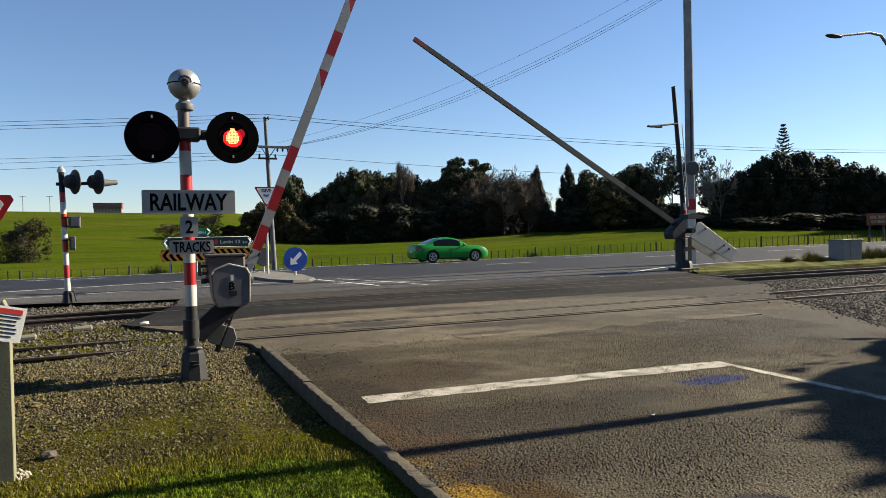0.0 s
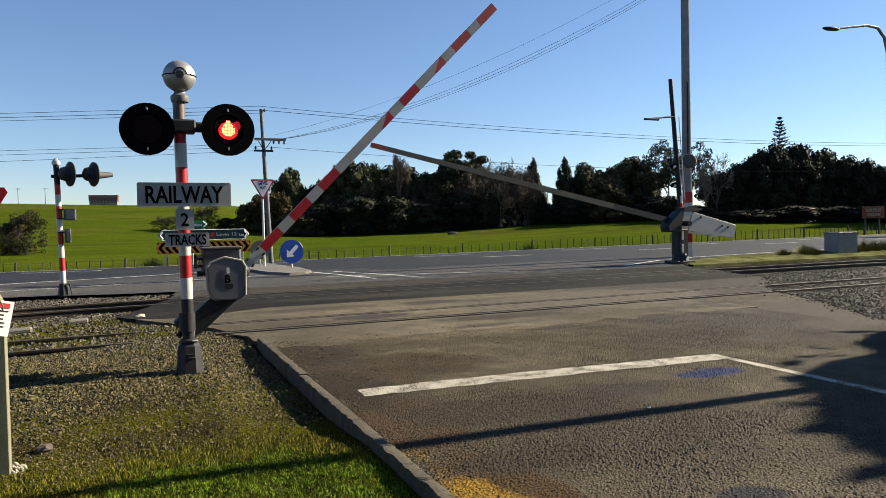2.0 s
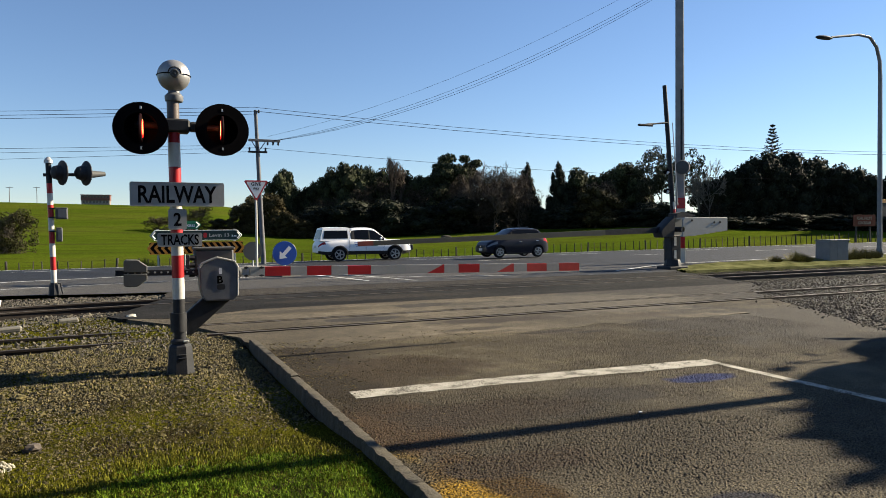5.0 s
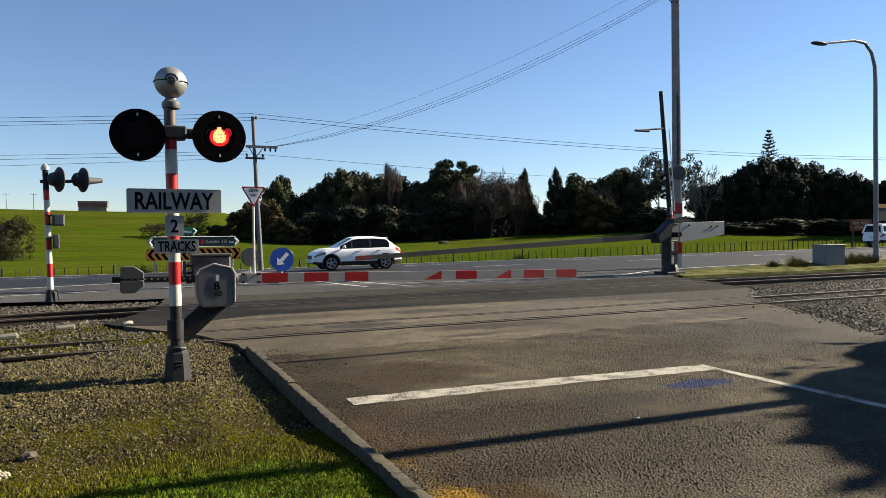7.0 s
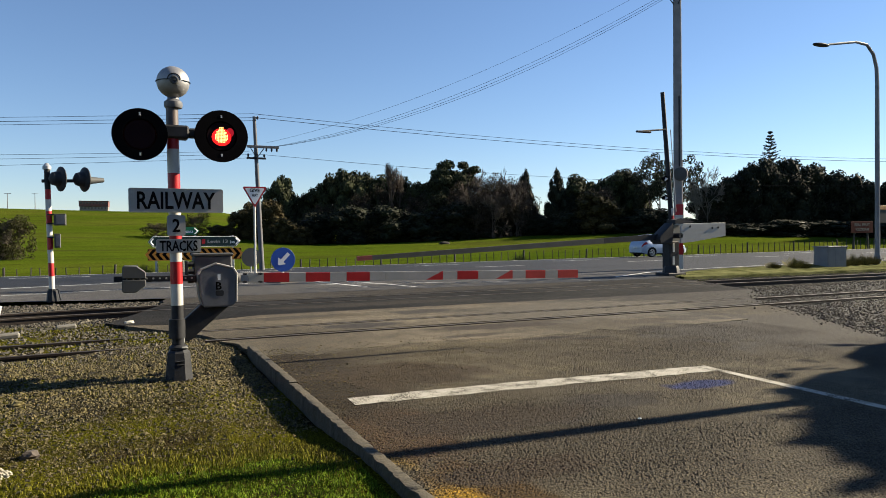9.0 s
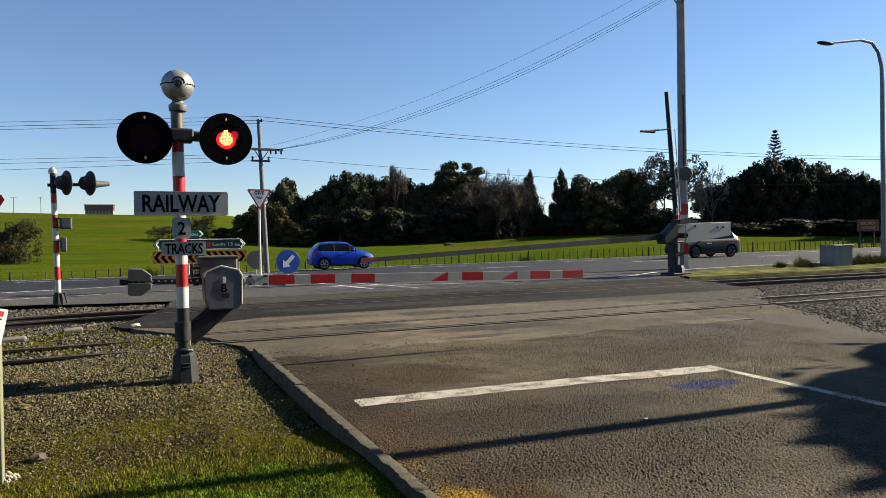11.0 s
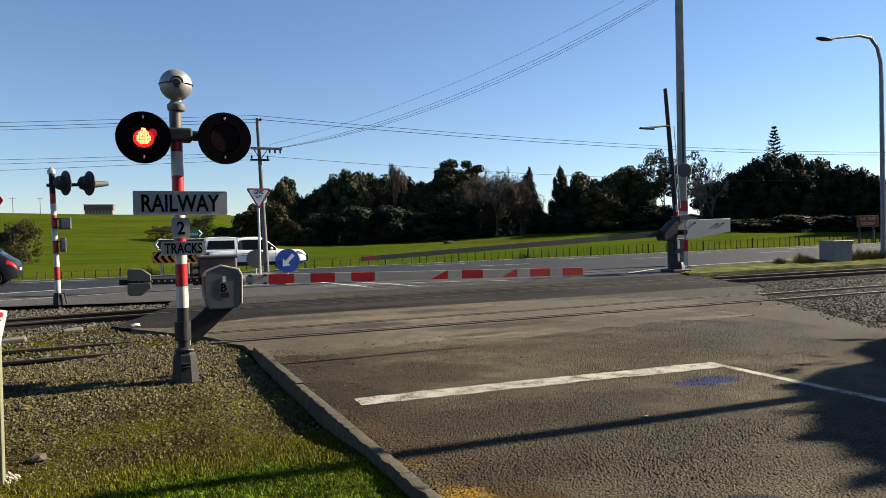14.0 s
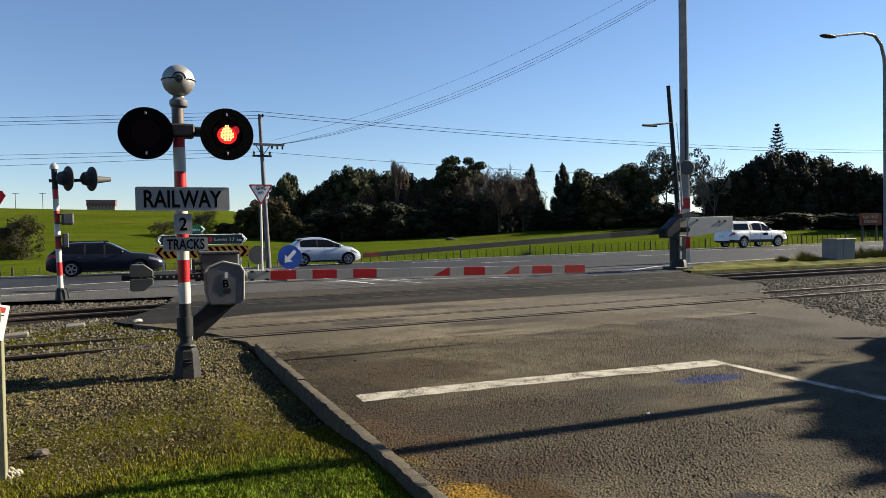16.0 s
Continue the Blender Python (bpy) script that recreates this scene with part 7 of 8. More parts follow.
def tier_mesh(seed, material):
    """A tall pine's crown: whorls of separate up-curved boughs clothed in needles."""
    rng = np.random.default_rng(seed)
    vs = []
    for tier in range(26):
        z0 = 0.08 + 0.91 * (tier / 25.5) ** 0.92
        reach = 0.54 * (1 - tier / 26.0) ** 0.85 + 0.02
        for k in range(6):
            a = k * 1.047 + tier * 0.41 + rng.uniform(-.2, .2)
            ln = reach * rng.uniform(0.75, 1.08)
            u = np.linspace(0.15, 1, 14)
            p = np.stack([ln * u * math.cos(a), ln * u * math.sin(a), z0 + rng.uniform(-0.006, 0.006) + 0.12 * ln * u ** 1.6], 1)
            for q in p:
                for _ in range(2):
                    c = q + rng.normal(0, (0.006, 0.006, 0.002))
                    d, e = rng.normal(0, 0.017, 3) * (1, 1, 0.35), rng.normal(0, 0.008, 3) * (1, 1, 0.35)
                    vs += [c - d, c + e, c + d, c - e]
    me = bpy.data.meshes.new("crown")
    me.from_pydata([tuple(v) for v in vs], [], np.arange(len(vs)).reshape(-1, 4).tolist())
    me.materials.append(material)
    return me


def plant(name, label, category, group, crowns, trunk, spots, base=-0.1, seed=0):
    rng = random.Random(seed)
    for i, (x, y, h, w) in enumerate(spots):
        t = thing(name, label, category, pose(x, y, height(x, y) + base, 0, 0, rng.uniform(0, 360)), group)
        for part_name, me in (("crown", crowns[i % len(crowns)]), ("trunk", trunk)):
            if me is None:
                continue
            ob = new(part_name, me)
            ob.parent = t
            ob.scale = (w * 1.12, w * 1.12, h)


def build_trees():
    rd = [crown_mesh("crown", s, 30, 7000, 0.021, M["leaf_dark"], "round") for s in (1, 2, 3, 4)]
    rb = [crown_mesh("crown", s, 30, 6500, 0.021, M["leaf_shaded"], "round") for s in (5, 6, 7)]
    um = [crown_mesh("crown", 8, 26, 7000, 0.019, M["leaf_dark"], "umbrella")]
    so = [crown_mesh("crown", s, 26, 6000, 0.022, M["leaf_olive"], "round") for s in (9, 10)]
    br = [crown_mesh("crown", s, 90, 11000, 0.010, M["leaf_brown"], "thicket") for s in (31, 32)]
    co = [crown_mesh("crown", s, 40, 7000, 0.020, M["leaf_shaded"], "cone") for s in (13, 14)]
    gm = [crown_mesh("crown", s, 44, 4600, 0.015, M["leaf_gum"], "open") for s in (15, 16)]
    nf = [tier_mesh(17, M["leaf_shaded"])]
    ba = [bare_mesh(s, False, M["bare_twigs"]) for s in (1, 2)]
    bu = [bare_mesh(3, True, M["bare_twigs"])]
    bp = [bare_mesh(4, False, M["pale_twigs"])]
    tk = trunk_mesh(1, 0.55, 7, M["bark"])
    tall = trunk_mesh(2, 0.92, 0, M["bark"], 0.022)
    forked = trunk_mesh(4, 0.62, 9, M["bark"], 0.022)
    dense = [(23.9, 118.7, 10.7, 5.7), (27.2, 119.4, 7.8, 5.3), (30.0, 118.1, 9.4, 5.8), (32.4, 117.0, 11.1, 5.8), (34.2, 114.0, 11.8, 7.1), (37.3, 114.8, 11.3, 6.8), (39.3, 113.9, 10.6, 6.3), (41.6, 110.7, 10.0, 7.1), (44.6, 109.3, 9.4, 6.2), (47.1, 108.2, 9.9, 6.2), (46.3, 104.2, 7.9, 6.9), (66.1, 93.0, 8.8, 5.9), (69.8, 93.5, 8.2, 5.1), (72.3, 92.4, 9.3, 6.0), (74.4, 91.4, 9.4, 6.0), (74.7, 89.1, 7.3, 5.0)]
    plant("evergreen_tree", "dense dark evergreen in the tree belt", "tree", "tree belt", rd, tk, [(x, y, h * 1.06, w * 1.05) for x, y, h, w in dense] + [(50.6, 106.0, 11.0, 6.4)], seed=1)
    # the last five stand unseen to the east, added to shade the belt
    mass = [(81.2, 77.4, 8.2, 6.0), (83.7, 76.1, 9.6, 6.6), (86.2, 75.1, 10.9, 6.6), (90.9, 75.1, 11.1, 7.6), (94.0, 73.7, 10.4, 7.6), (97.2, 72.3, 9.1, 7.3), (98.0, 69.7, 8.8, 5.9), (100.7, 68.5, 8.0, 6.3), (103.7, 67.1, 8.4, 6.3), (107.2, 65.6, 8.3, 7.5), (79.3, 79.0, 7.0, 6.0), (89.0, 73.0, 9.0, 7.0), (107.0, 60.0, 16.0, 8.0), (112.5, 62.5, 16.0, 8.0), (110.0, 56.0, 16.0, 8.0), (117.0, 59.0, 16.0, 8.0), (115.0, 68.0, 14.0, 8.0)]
    plant("evergreen_tree", "near-black evergreen, its shade in the colour, in and east of the belt", "tree", "tree belt", rb, tk, mass, seed=2)
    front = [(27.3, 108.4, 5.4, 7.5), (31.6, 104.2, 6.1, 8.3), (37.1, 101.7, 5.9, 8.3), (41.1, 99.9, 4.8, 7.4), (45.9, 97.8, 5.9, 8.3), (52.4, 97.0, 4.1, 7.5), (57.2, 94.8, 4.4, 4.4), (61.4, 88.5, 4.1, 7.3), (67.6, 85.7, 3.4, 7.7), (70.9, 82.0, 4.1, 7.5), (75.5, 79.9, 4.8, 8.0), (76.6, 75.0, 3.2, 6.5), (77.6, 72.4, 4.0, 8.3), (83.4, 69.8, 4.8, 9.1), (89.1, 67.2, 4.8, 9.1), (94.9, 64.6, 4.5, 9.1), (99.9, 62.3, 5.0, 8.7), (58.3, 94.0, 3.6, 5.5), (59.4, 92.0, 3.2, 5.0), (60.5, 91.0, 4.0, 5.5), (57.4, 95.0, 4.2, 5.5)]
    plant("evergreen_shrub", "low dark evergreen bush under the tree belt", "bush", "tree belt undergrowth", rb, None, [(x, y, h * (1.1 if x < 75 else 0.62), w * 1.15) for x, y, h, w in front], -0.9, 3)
    plant("umbrella_tree", "flat-topped old macrocarpa above the belt", "tree", "", um, forked, [(50.3, 106.7, 13.6, 8.6)], seed=4)
    olive = [(16.7, 115.4, 5.3, 5.0), (18.4, 114.6, 6.7, 5.4), (20.5, 111.5, 7.3, 6.2), (22.0, 106.4, 4.6, 5.1), (24.0, 105.5, 3.4, 5.1), (63.3, 85.5, 6.9, 8.0), (35.1, 102.6, 3.2, 7.0), (42.7, 99.2, 2.2, 6.1), (13.4, 116.9, 2.6, 4.5)]
    plant("olive_shrub", "olive-brown winter shrub beside the belt", "bush", "tree belt undergrowth", so, tk, olive, -0.4, 5)
    plant("hill_shrub", "twiggy grey-brown shrub on the grassy slope", "bush", "", [crown_mesh("crown", s_, 60, 5200, 0.016, M["leaf_field"], "thicket") for s_ in (42, 43)], ba[1], [(7.9, 117.2, 3.0, 5.3), (4.4, 121.0, 2.6, 4.5), (10.1, 118.4, 4.4, 5.0)], -0.25, 6)
    plant("field_shrub", "dark brown-green twiggy shrub in the paddock", "bush", "", [crown_mesh("crown", 41, 70, 6500, 0.017, M["leaf_field"], "thicket")], ba[0], [(-9.1, 72.3, 4.3, 3.6), (-10.4, 72.8, 3.3, 3.0)], -0.25, 6)
    plant("conifer", "dark pointed conifer in the tree belt", "tree", "tree belt", co, tall, [(58.2, 96.5, 10.4, 3.8), (57.3, 97.0, 8.3, 4.0), (61.7, 92.8, 10.2, 4.1), (64.0, 93.9, 7.4, 4.5), (63.8, 91.8, 6.3, 4.0)], seed=7)
    plant("gum_tree", "open-crowned gum tree with sky between boughs", "tree", "tree belt", gm, forked, [(74.8, 84.6, 12.0, 7.0), (78.1, 83.1, 11.9, 6.1), (73.5, 85.3, 10.0, 5.2)], seed=8)
    plant("norfolk_pine", "tiered pine standing above the dark trees", "tree", "", nf, tall, [(90.4, 77.6, 15.4, 5.6)], seed=9)
    plant("bare_tree", "leafless brown winter tree", "tree", "bare trees", ba, None, [(50.7, 97.8, 11.0, 6.7), (54.1, 98.4, 11.1, 5.9), (55.2, 95.7, 9.6, 5.3), (47.9, 96.8, 9.0, 5.7), (50.5, 93.5, 7.7, 6.0), (52.6, 94.5, 8.4, 6.0), (55.9, 94.0, 9.8, 6.4), (54.4, 93.0, 8.6, 6.4), (57.0, 93.6, 6.4, 5.0), (65.2, 87.6, 7.2, 6.6)], seed=10)
    plant("twiggy_tree", "brown twiggy winter tree in the tree belt", "tree", "tree belt", br, tk, [(48.5, 102.5, 8.3, 7.0), (51.6, 101.0, 8.7, 7.0), (54.0, 99.6, 8.3, 6.5), (56.3, 98.5, 7.2, 5.0), (34.5, 109.0, 8.6, 5.0), (43.0, 104.5, 8.0, 6.0), (67.5, 90.0, 7.2, 6.0), (79.0, 78.5, 6.5, 5.5), (29.0, 112.0, 6.8, 5.0), (53.0, 96.0, 9.2, 7.0), (55.5, 94.8, 8.6, 6.5), (49.2, 96.2, 7.6, 6.5), (64.8, 87.0, 7.4, 7.0), (50.9, 98.6, 10.4, 5.4), (53.2, 98.0, 10.8, 5.2), (55.0, 97.0, 10.3, 5.0), (48.4, 99.5, 9.8, 5.4), (39.4, 107.5, 10.6, 5.0)], seed=14)
    plant("bare_poplar", "upright leafless poplar behind the belt", "tree", "bare trees", bu, None, [(38.5, 105.5, 12.6, 3.6), (40.2, 106.5, 11.4, 2.6)], seed=11)
    plant("bare_tree", "pale leafless tree beside the gum", "tree", "bare trees", bp, None, [(77.0, 77.0, 9.9, 5.3), (75.7, 77.7, 8.1, 4.5)], seed=12)
    # beside the yard, east of the view: the tree and pole that shade the road
    yard = crown_mesh("crown", 21, 300, 22000, 0.022, M["leaf_dark"], "round")
    # the last two are added out of view only to hold back sky light
    plant("yard_tree", "dense out-of-view yard tree blocking sun and sky light", "tree", "yard trees", [yard], trunk_mesh(3, 0.5, 8, M["bark"]), [(18.5, 1.1, 6.5, 9.1), (19.5, -6.0, 9.0, 9.0), (18.0, -12.5, 9.0, 9.0)], 0.0, 13)
    lump = bmesh.new()
    bmesh.ops.create_icosphere(lump, subdivisions=2, radius=0.5, matrix=Matrix.Translation((39.1, 86.0, height(39.1, 86.0) + 0.08)) @ Matrix.Diagonal((1.6, 0.7, 0.6, 1)))
    tagged(part("earth_mound", lump, M["ballast_bed"]), "small dark heap of earth in the paddock", "earth heap")
    p = thing("yard_pole", "plain round timber pole beside the yard tree", "utility pole", pose(12.4, 3.90, -0.1))
    part("pole", rod(bmesh.new(), (0, 0, 0), (0, 0, 6.9), 0.11, 0.085, 14), M["pole_wood"], p)
    # tufts along the far verge and in the paddock
    spots = [(23.1, 19.7, 0.34, 0.7), (24.1, 19.6, 0.55, 0.85), (24.5, 19.5, 0.4, 0.7), (27.0, 19.6, 0.42, 0.8), (27.7, 19.7, 0.62, 1.0), (28.4, 19.7, 0.55, 0.9), (29.0, 19.7, 0.5, 0.8), (30.7, 19.8, 0.6, 0.9), (0.75, 38.9, 0.95, 1.3), (22.9, 38.8, 0.9, 1.4)]
    rng = np.random.default_rng(3)
    for i, (x, y, h, w) in enumerate(spots):
        n = 420
        a, out = rng.uniform(0, 6.28, n), rng.uniform(0, 1, n) ** 0.7
        bx, by = 0.25 * w * out * np.cos(a), 0.25 * w * out * np.sin(a)
        hh = h * rng.uniform(0.5, 1.05, n) * (1 - 0.35 * out)
        tx, ty = bx + 0.35 * w * out * np.cos(a) + rng.normal(0, .04, n), by + 0.35 * w * out * np.sin(a) + rng.normal(0, .04, n)
        wd = 0.012
        v = np.stack([np.stack([bx - wd, by, 0 * hh], 1), np.stack([bx + wd, by, 0 * hh], 1), np.stack([tx, ty, hh], 1)], 1).reshape(-1, 3)
        z0 = lift(x, y) + 0.01 if y < 30 else height(x, y)
        ob = soup("grass_tuft", (v + np.array([x, y, z0])).tolist(), np.arange(3 * n).reshape(-1, 3).tolist(), M["leaf_tuft"] if i < 8 else M["leaf_shrub"])
        tagged(ob, "clump of long rough roadside grass", "grass clump", "roadside grass clumps")


def build_hill_house():
    x, y = -9.9, 274.0
    h = thing("hill_house", "long maroon two-storey house on the hill crest", "house", pose(x, y, height(x, y) - 0.6, 0, 0, -3))
    part("wall", box(bmesh.new(), 0, 0, 1.0, 8.8, 6, 2.0, 0.02), M["house_pale"], h, "pale lower wall")
    wall = part("wall", box(bmesh.new(), 0, -0.1, 2.9, 9.1, 6.4, 1.8, 0.02), M["house_wall"], h, "maroon upper storey")
    part("roof", box(bmesh.new(), 0, -0.1, 3.87, 9.4, 6.8, 0.16, 0.02), M["house_roof"], h, "flat dark roof")
    for k in range(9):
        win = part("window", box(bmesh.new(), -3.9 + 0.975 * k, -3.32, 3.2, 0.6, 0.06, 0.55, 0.01), M["glass_far"], wall, "dark window")
        part("frame", box(bmesh.new(), -3.9 + 0.975 * k, -3.36, 3.52, 0.7, 0.03, 0.2), M["house_pale"], h)
    for k in range(8):
        part("window", box(bmesh.new(), -3.7 + 1.05 * k, -3.02, 1.5, 0.6, 0.06, 0.8, 0.01), M["glass_far"], h, "dark window")
    for px, py, d in ((-36, 274, 6.0), (-28.5, 279, 6.4)):
        p = thing("hill_pole", "small distant power pole on the hill", "utility pole", pose(px, py, height(px, py) - 0.3))
        part("pole", rod(bmesh.new(), (0, 0, 0), (0, 0, d * 0.92), 0.12, 0.09, 8), M["pole_wood"], p)
        part("crossarm", box(bmesh.new(), 0, 0, d * 0.92 - 0.2, 2.0, 0.12, 0.14), M["pole_wood"], p)


M["house_wall"] = mat("maroon_weatherboard", (0.15, 0.06, 0.05), 0.8, vary=0.2, scale=2, fine=20)
M["house_pale"] = mat("pale_house_paint", (0.22, 0.19, 0.16), 0.8, vary=0.2, scale=2, fine=20)
M["house_roof"] = mat("dull_red_roof", (0.12, 0.045, 0.032), 0.6, vary=0.3, scale=2, fine=20)
M["glass_far"] = mat("dark_window_glass", (0.02, 0.022, 0.025), 0.08, vary=0.1, bump=0)
build_trees()
build_hill_house()


# ---- loose stones, grass and litter of the near ground ----
M["grass"] = leaf_material("lawn_blades", (0.018, 0.038, 0.002), (0.118, 0.180, 0.008), 0.7)
M["grass_dry"] = leaf_material("dry_blades", (0.034, 0.037, 0.003), (0.096, 0.092, 0.009), 0.8)
M["gravel"] = mat("verge_gravel", (0.076, 0.061, 0.020), 0.9, vary=0.6, scale=3, fine=40, bump=0.3, island=0.8)


M["ballast_brown"] = mat("brown_ballast", (0.060, 0.050, 0.036), 0.9, vary=0.5, scale=3, fine=40, bump=0.3, island=0.6)


def blades(name, n, place, h, material, label, seed, w=0.004, lean=0.5):
    rng = np.random.default_rng(seed)
    p = place(rng, n)
    n = len(p)
    swirl = np.array([noise.noise((x * 9, y * 9, seed)) + 0.6 * noise.noise((x * 23, y * 23, seed)) for x, y in p])
    a, l = swirl * 5 + rng.normal(0, 1.5, n), rng.uniform(0, lean, n)
    hh = h * rng.uniform(0.4, 1.3, n) * (1 + 0.45 * swirl)
    z = verge_at(p)
    dx, dy = np.cos(a) * l * hh, np.sin(a) * l * hh
    px, py = -np.sin(a) * w, np.cos(a) * w
    v = np.stack([np.stack([p[:, 0] - px, p[:, 1] - py, z - 0.004], 1), np.stack([p[:, 0] + px, p[:, 1] + py, z - 0.004], 1), np.stack([p[:, 0] + dx, p[:, 1] + dy, z + hh * (1 - 0.3 * l)], 1)], 1)
    return tagged(soup(name, v.reshape(-1, 3).tolist(), np.arange(3 * n).reshape(-1, 3).tolist(), material), label, "grass", "", "stuff")


def lawn_edge(x):
    """Front edge of the thick grass, y below which it grows."""
    return 4.62 + 0.16 * np.sin(x * 3.1) + 0.10 * np.sin(x * 7.7 + 1) - 0.18 * np.maximum(0, x - 0.9) - 0.25 * np.maximum(0, -0.1 - x)


def bed_at(p):
    """Ballast level under many points: low within the main line, level with the verge round the siding."""
    x, y = p[:, 0], p[:, 1]
    z = np.where((x > 8) & (y < 14), -0.040, -0.085)
    z = np.where((x < 2) & (y < 14.3), verge_at(p) - 0.004, z)
    swing = np.array([bend(v) for v in x])
    return np.where((y - swing > 15.1) & (y - swing < 17.0), -0.150, z)


def east_at(p):
    edge = np.interp(p[:, 1], [a for a, _ in RIGHT_EDGE], [b for _, b in RIGHT_EDGE])
    return np.where(p[:, 0] < edge + 0.05, 0.0, bed_at(p))


def build_near_ground():
    def in_lawn(rng, n):
        x, y = rng.uniform(-2.6, 1.34, n), rng.uniform(2.2, 5.0, n)
        x = np.where(x < -1.9, x + rng.normal(0, 0.6, n), x)
        y = np.where(y < 2.9, y + rng.normal(0, 0.6, n), y)
        keep = y < lawn_edge(x) + rng.normal(0, 0.10, n)
        return np.stack([x, y], 1)[keep]

    def fringe(rng, n):
        x = rng.uniform(-2.6, 1.34, n)
        return np.stack([x, lawn_edge(x) + np.abs(rng.normal(0, 0.28, n)) - 0.08], 1)

    def thin(rng, n):
        x, y = rng.uniform(-3.5, 1.33, n), rng.uniform(4.2, 9.8, n)
        patch = np.array([noise.noise((a * 0.9, b * 0.9, 7)) for a, b in zip(x, y)])
        keep = (patch + rng.normal(0, 0.12, n) > -0.10 + 0.075 * (y - 5)) | (rng.uniform(0, 1, n) < 0.07)
        return np.stack([x, y], 1)[keep]

    def gravel_zone(rng, n):
        x, y = rng.uniform(-4.5, 1.38, n), 4.3 + 6.6 * rng.uniform(0, 1, n) ** 0.8
        x = np.minimum(x, np.interp(y, [a for a, _ in LEFT_EDGE], [b for _, b in LEFT_EDGE]) + rng.normal(-0.05, 0.06, n))
        patch = np.array([noise.noise((a * 0.7, b * 0.7, 2)) for a, b in zip(x, y)])
        keep = (y > lawn_edge(x) - 0.10) & (rng.uniform(-0.5, 0.5, n) < patch + 0.17 * (y - 4.9))
        return np.stack([x, y], 1)[keep]

    def west(rng, n):
        x, y = rng.uniform(-10, 1.0, n), rng.uniform(9.4, 19.0, n)
        edge = np.array([polyline_x(LEFT_EDGE, b) for b in y])
        return np.stack([x, y], 1)[(x < edge - 0.05)]

    def east(rng, n):
        x, y = 9.0 + 30 * rng.uniform(0, 1, n) ** 2.1, rng.uniform(5, 18.3, n)
        edge = np.array([polyline_x(RIGHT_EDGE, b) for b in y])
        return np.stack([x, y], 1)[(x > edge + 0.15 - rng.exponential(0.13, n))]

    def sidings(rng, n):
        x, y = rng.uniform(-6, 0.8, n), rng.uniform(9.4, 14.3, n)
        patch = np.array([noise.noise((a * 0.8, b * 1.6, 5)) for a, b in zip(x, y)])
        edge = np.array([polyline_x(LEFT_EDGE, b) for b in y])
        return np.stack([x, y], 1)[(patch + rng.normal(0, 0.1, n) > 0.02) & (x < edge - 0.1)]

    def spill(rng, n):
        x = np.concatenate([1.5 + np.abs(rng.normal(0, 0.35, n // 2)), rng.uniform(1.5, 4.5, n - n // 2)])
        y = np.concatenate([rng.uniform(2.8, 9.2, n // 2), rng.uniform(6.2, 9.3, n - n // 2)])
        return np.stack([x, y], 1)

    blades("lawn", 160000, in_lawn, 0.022, M["grass"], "thick bright green grass at the verge", 1, 0.0034, 1.3)
    blades("thin_grass", 130000, thin, 0.016, M["grass_dry"], "thin yellowing grass and moss in the gravel", 2, 0.0032, 1.2)
    blades("siding_grass", 22000, sidings, 0.05, M["grass_dry"], "mossy dry grass between the siding rails", 8, 0.005, 0.9)
    blades("lawn_fringe", 14000, fringe, 0.030, M["grass_dry"], "yellow grass fringe at the lawn edge", 9, 0.004, 0.8)
    scatter_stones("verge_gravel", 95000, gravel_zone, 0.0125, 3, M["gravel"], "loose grey-brown gravel on the trodden verge", verge_at, 0.8)
    scatter_stones("ballast_stones_west", 30000, west, 0.022, 4, M["ballast"], "angular grey ballast stones round the rails", bed_at)
    scatter_stones("ballast_stones_east", 95000, east, 0.0155, 5, M["ballast_brown"], "angular grey ballast stones round the rails", east_at)
    scatter_stones("road_grit", 2600, spill, 0.0085, 6, M["gravel"], "scattered grit along the road edge", lambda p: np.full(len(p), 0.001), 0.5)


build_near_ground()


M["concrete_pale"] = mat("pale_concrete", (0.15, 0.14, 0.115), 0.9, vary=0.4, scale=9, fine=60)
M["lime"] = mat("crumbled_lime", (0.34, 0.32, 0.26), 0.95, vary=0.4, scale=30, fine=200, island=0.4)


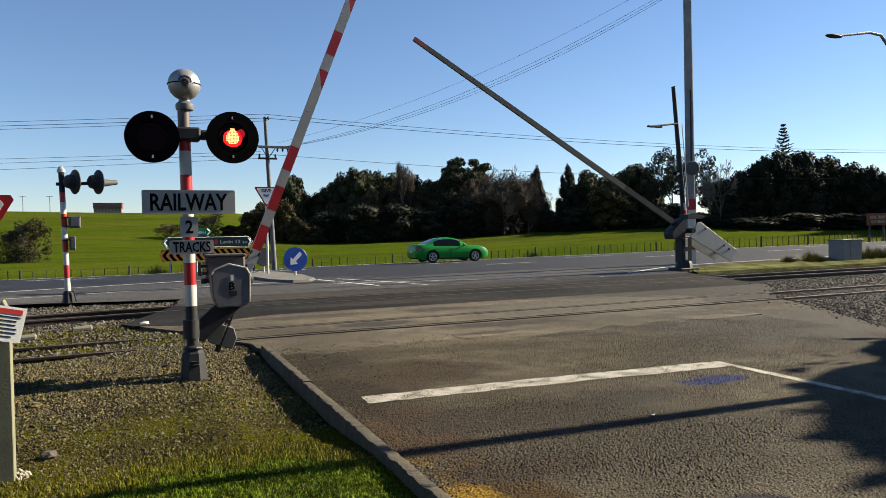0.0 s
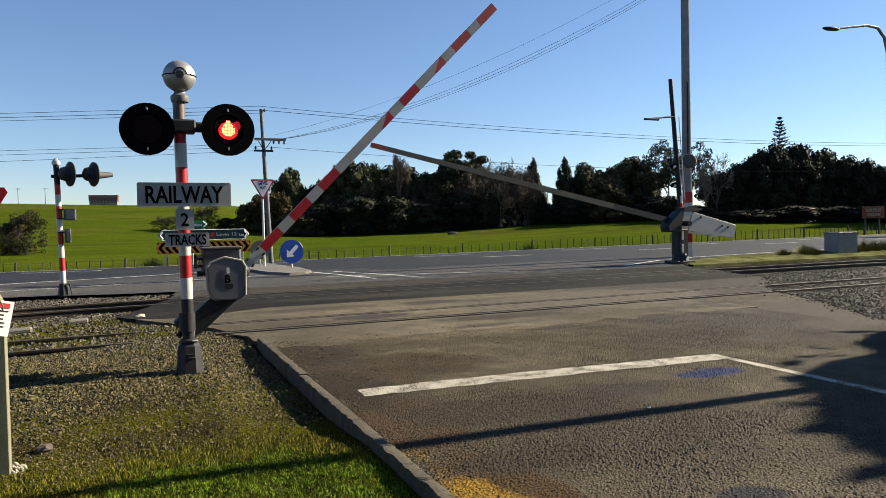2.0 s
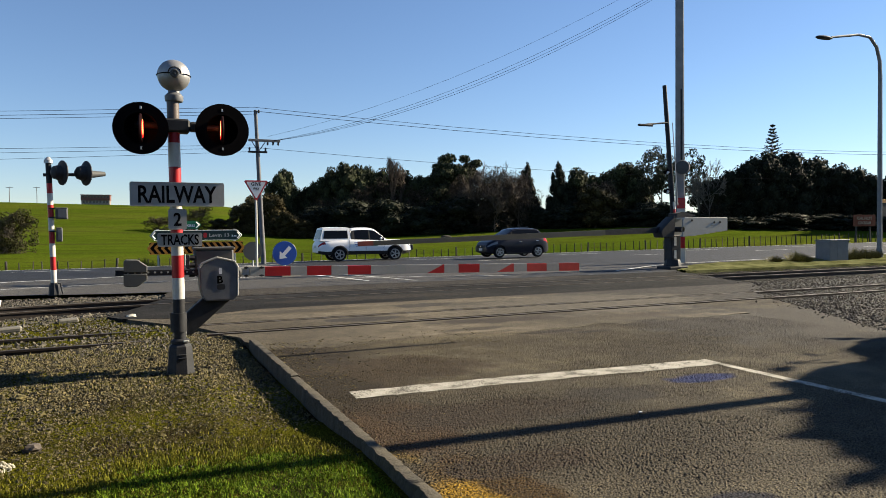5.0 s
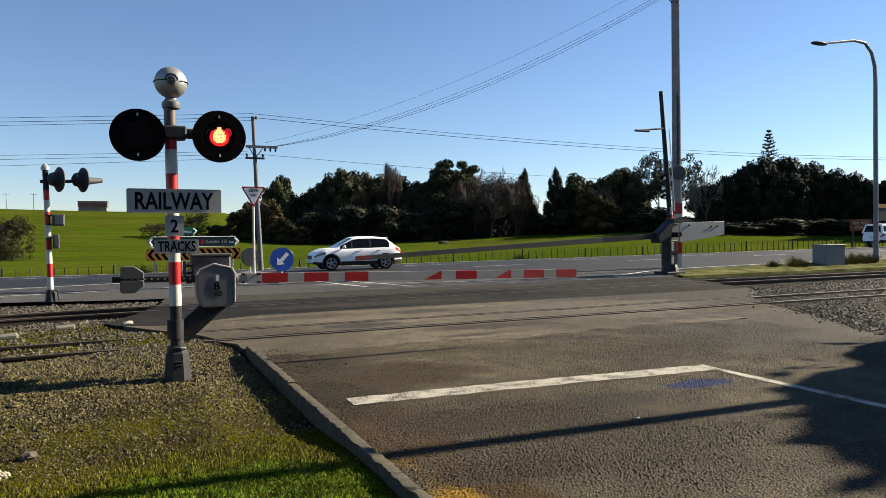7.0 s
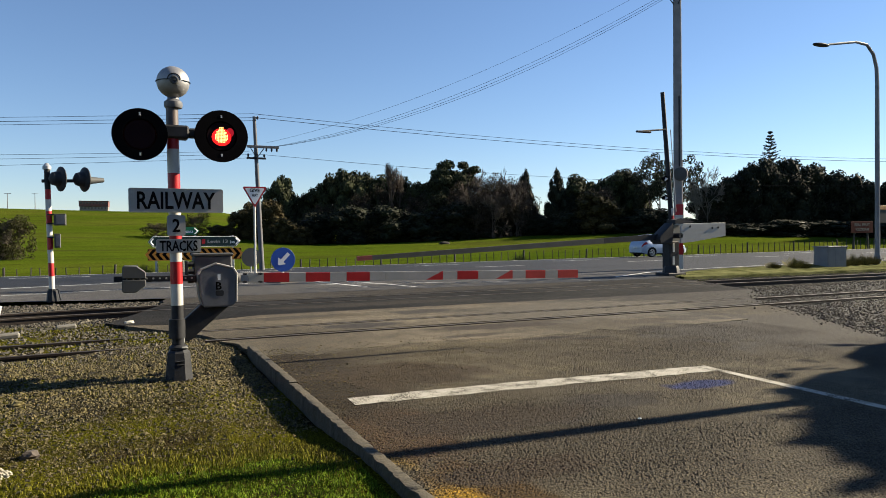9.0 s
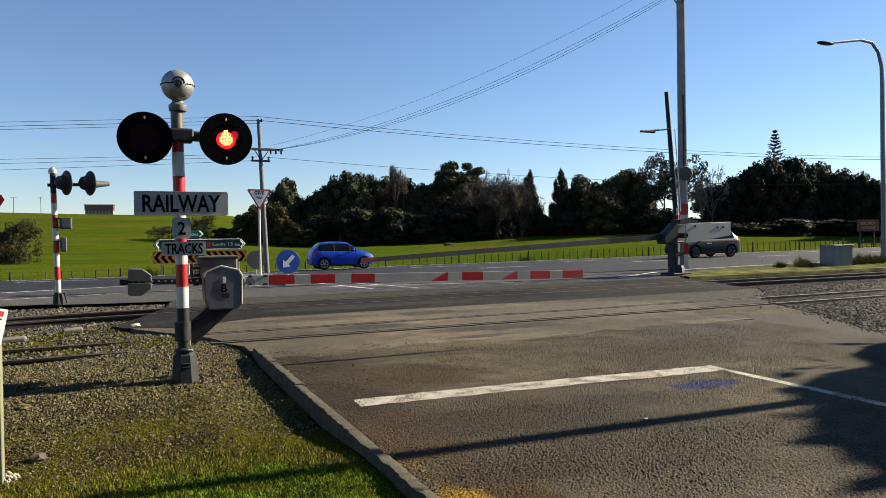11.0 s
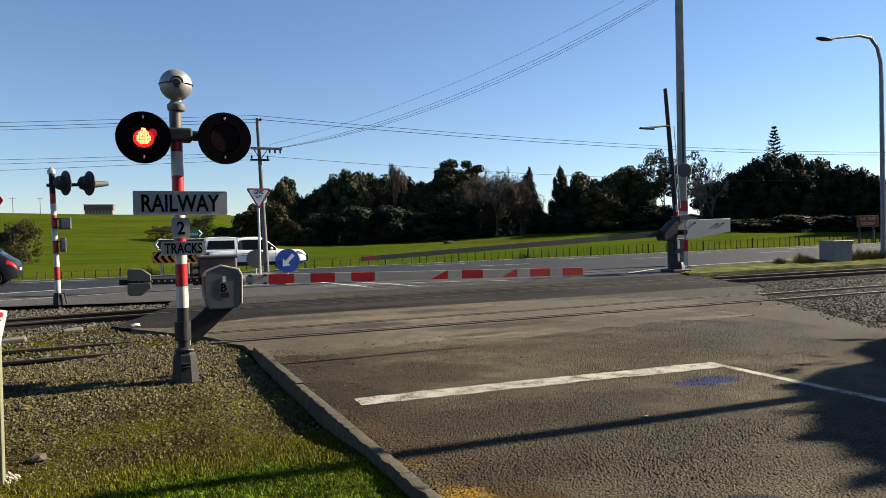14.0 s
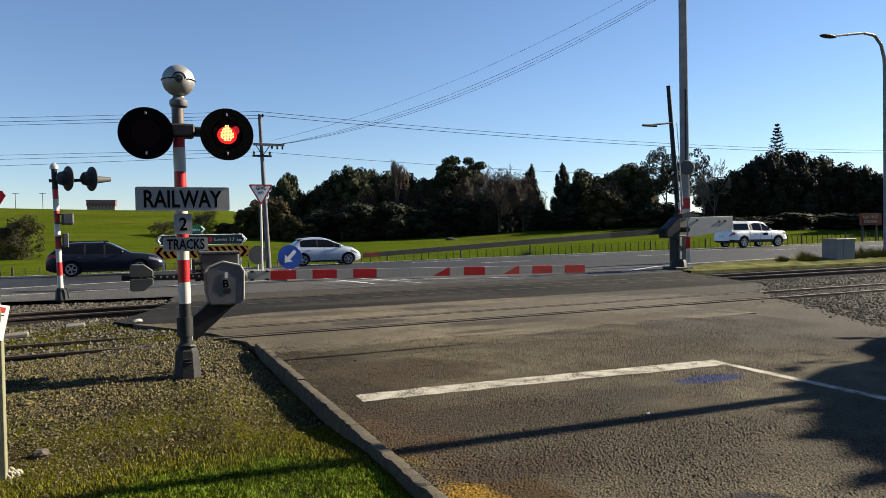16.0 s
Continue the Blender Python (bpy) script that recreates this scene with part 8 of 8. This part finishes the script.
def build_litter():
    rng = random.Random(3)
    heap = bmesh.new()
    for k in range(90):
        a, d = rng.uniform(0, 6.28), 0.085 * math.sqrt(rng.uniform(0, 1))
        r = rng.uniform(0.007, 0.017)
        bmesh.ops.create_icosphere(heap, subdivisions=1, radius=r, matrix=pose(d * math.cos(a), d * math.sin(a), 0.05 * (1 - (d / 0.085) ** 2) * rng.uniform(0.3, 1) + r * 0.3, rng.uniform(0, 90), rng.uniform(0, 90), 0) @ Matrix.Diagonal((1, 0.8, 0.7, 1)))
    tagged(part("lime_heap", heap, M["lime"], None, "", None, pose(-0.76, 5.10, -0.03)), "small pale crumbled heap beside the timber post", "rubble", "", "stuff")
    for name, x, y, z, r, k, lab, cat in (("clod", -0.62, 5.45, -0.01, 0.055, "bark", "dark clod of earth on the verge", "clod"), ("paper_scrap", 3.65, 4.37, 0.004, 0.018, "sign_white", "small pale scrap on the asphalt", "litter"), ("stone_chunk", -0.9, 7.2, -0.01, 0.05, "gravel", "loose pale stone on the verge", "stone"), ("stone_chunk", 0.02, 13.35, -0.02, 0.09, "lime", "pale broken stone beside the rails", "stone")):
        bm = bmesh.new()
        bmesh.ops.create_icosphere(bm, subdivisions=2, radius=r)
        for v in bm.verts:
            v.co *= 1 + rng.uniform(-.25, .25)
            v.co.z *= 0.3 if name == "paper_scrap" else 0.6
        tagged(part(name, bm, M[k], None, "", None, pose(x, y, z + r * 0.2)), lab, cat)


build_litter()
for _x, _y, _w, _turn in ((-1.72, 12.55, 0.42, 4), (-0.95, 13.35, 0.34, 8)):
    _b = box(bmesh.new(), 0, 0, 0, _w * 0.9, 0.18, 0.08, 0.02)
    tagged(part("concrete_block", _b, M["concrete_pale"], None, "", None, pose(_x, _y, verge_z(_x, _y) + 0.03, 2, -3, _turn)), "pale concrete offcut lying beside the siding", "concrete block")


# ---- what moves ----
NEAR_ANGLES = [(0, 68.2), (0.5, 63.2), (1.0, 56.8), (1.5, 50.3), (2.0, 45.2), (2.5, 39.2), (3.0, 33.3), (3.3, 27.6), (3.5, 21.8), (3.7, 16.0), (3.9, 9.3), (4.0, 5.6), (4.2, 1.6), (4.5, -1.2), (4.8, -0.6), (5.1, -1.1), (16, -1.1)]
FAR_ANGLES = [(0, 29.9), (0.3, 26.8), (0.5, 24.9), (0.8, 22.3), (1.0, 20.7), (1.5, 16.6), (2.0, 12.1), (2.5, 8.5), (3.0, 5.2), (3.5, 1.6), (4.0, 0.2), (4.2, -0.1), (5.0, -1.6), (6.3, -2.6), (7.0, -2.8), (16, -2.8)]


def flash_rows(first_lit, lit_centre):
    """Rows for a lens that turns its lit face to the road while its lamp is on."""
    period = 0.648
    switches = []
    for k in range(-1, 27):
        on, off = lit_centre + period * (k - 0.25) - 0.03, lit_centre + period * (k + 0.25) - 0.03
        switches += [(on, True), (off, False)]
    angle = 0.0 if first_lit else 180.0
    rows = [(0.0, angle)]
    for t, on in sorted(switches):
        f = round(t * FPS)
        if f < 1 or t > 16:
            continue
        f = min(f, round(16 * FPS) - 4)
        rows += [(f / FPS, angle), ((f + 1) / FPS, angle + 85), ((f + 2) / FPS, angle + 165), ((f + 3) / FPS, angle + 180)]
        angle += 180
    rows.append((16.0, angle))
    return [(t, pose(0, 0.02, 0, 0, 0, a)) for t, a in rows]


def motions():
    # the loose notice lifts in the wind and settles back
    flap = [(0.0, -0.785, 4), (1.0, -0.785, 6), (1.6, -0.815, 16), (2.6, -0.825, 18), (3.5, -0.845, 22), (6.5, -0.825, 18), (9.0, -0.825, 18), (12.0, -0.83, 18), (14.0, -0.83, 18), (16.0, -0.83, 18)]
    walk(GATES["notice"], [(t, pose(x, 4.99, 0.965, -6, 13, turn)) for t, x, turn in flap])
    walk(GATES["near_arm"], [(t, pose(0, 0, 0, 0, -a, 0)) for t, a in NEAR_ANGLES])
    rows = []
    for t, a in NEAR_ANGLES:
        slide = 0.33 * float(smooth01(np.array((a - 20) / 40)))
        c, s = math.cos(radians(a)), math.sin(radians(a))
        rows.append((t, pose(slide * c, 0, slide * s, 0, -a, 0)))
    walk(GATES["near_weight"], rows)
    walk(GATES["far_boom"], [(t, pose(0, 0, 0, 0, a, 0)) for t, a in FAR_ANGLES])
    walk(LENSES["left"], flash_rows(False, 0.30))
    walk(LENSES["right"], flash_rows(True, 0.30 + 0.324))
    for vehicle, rows in VEHICLE_ROWS:
        walk(vehicle, rows)
    for wheel, rows in WHEEL_ROWS:
        walk(wheel, rows)


motions()
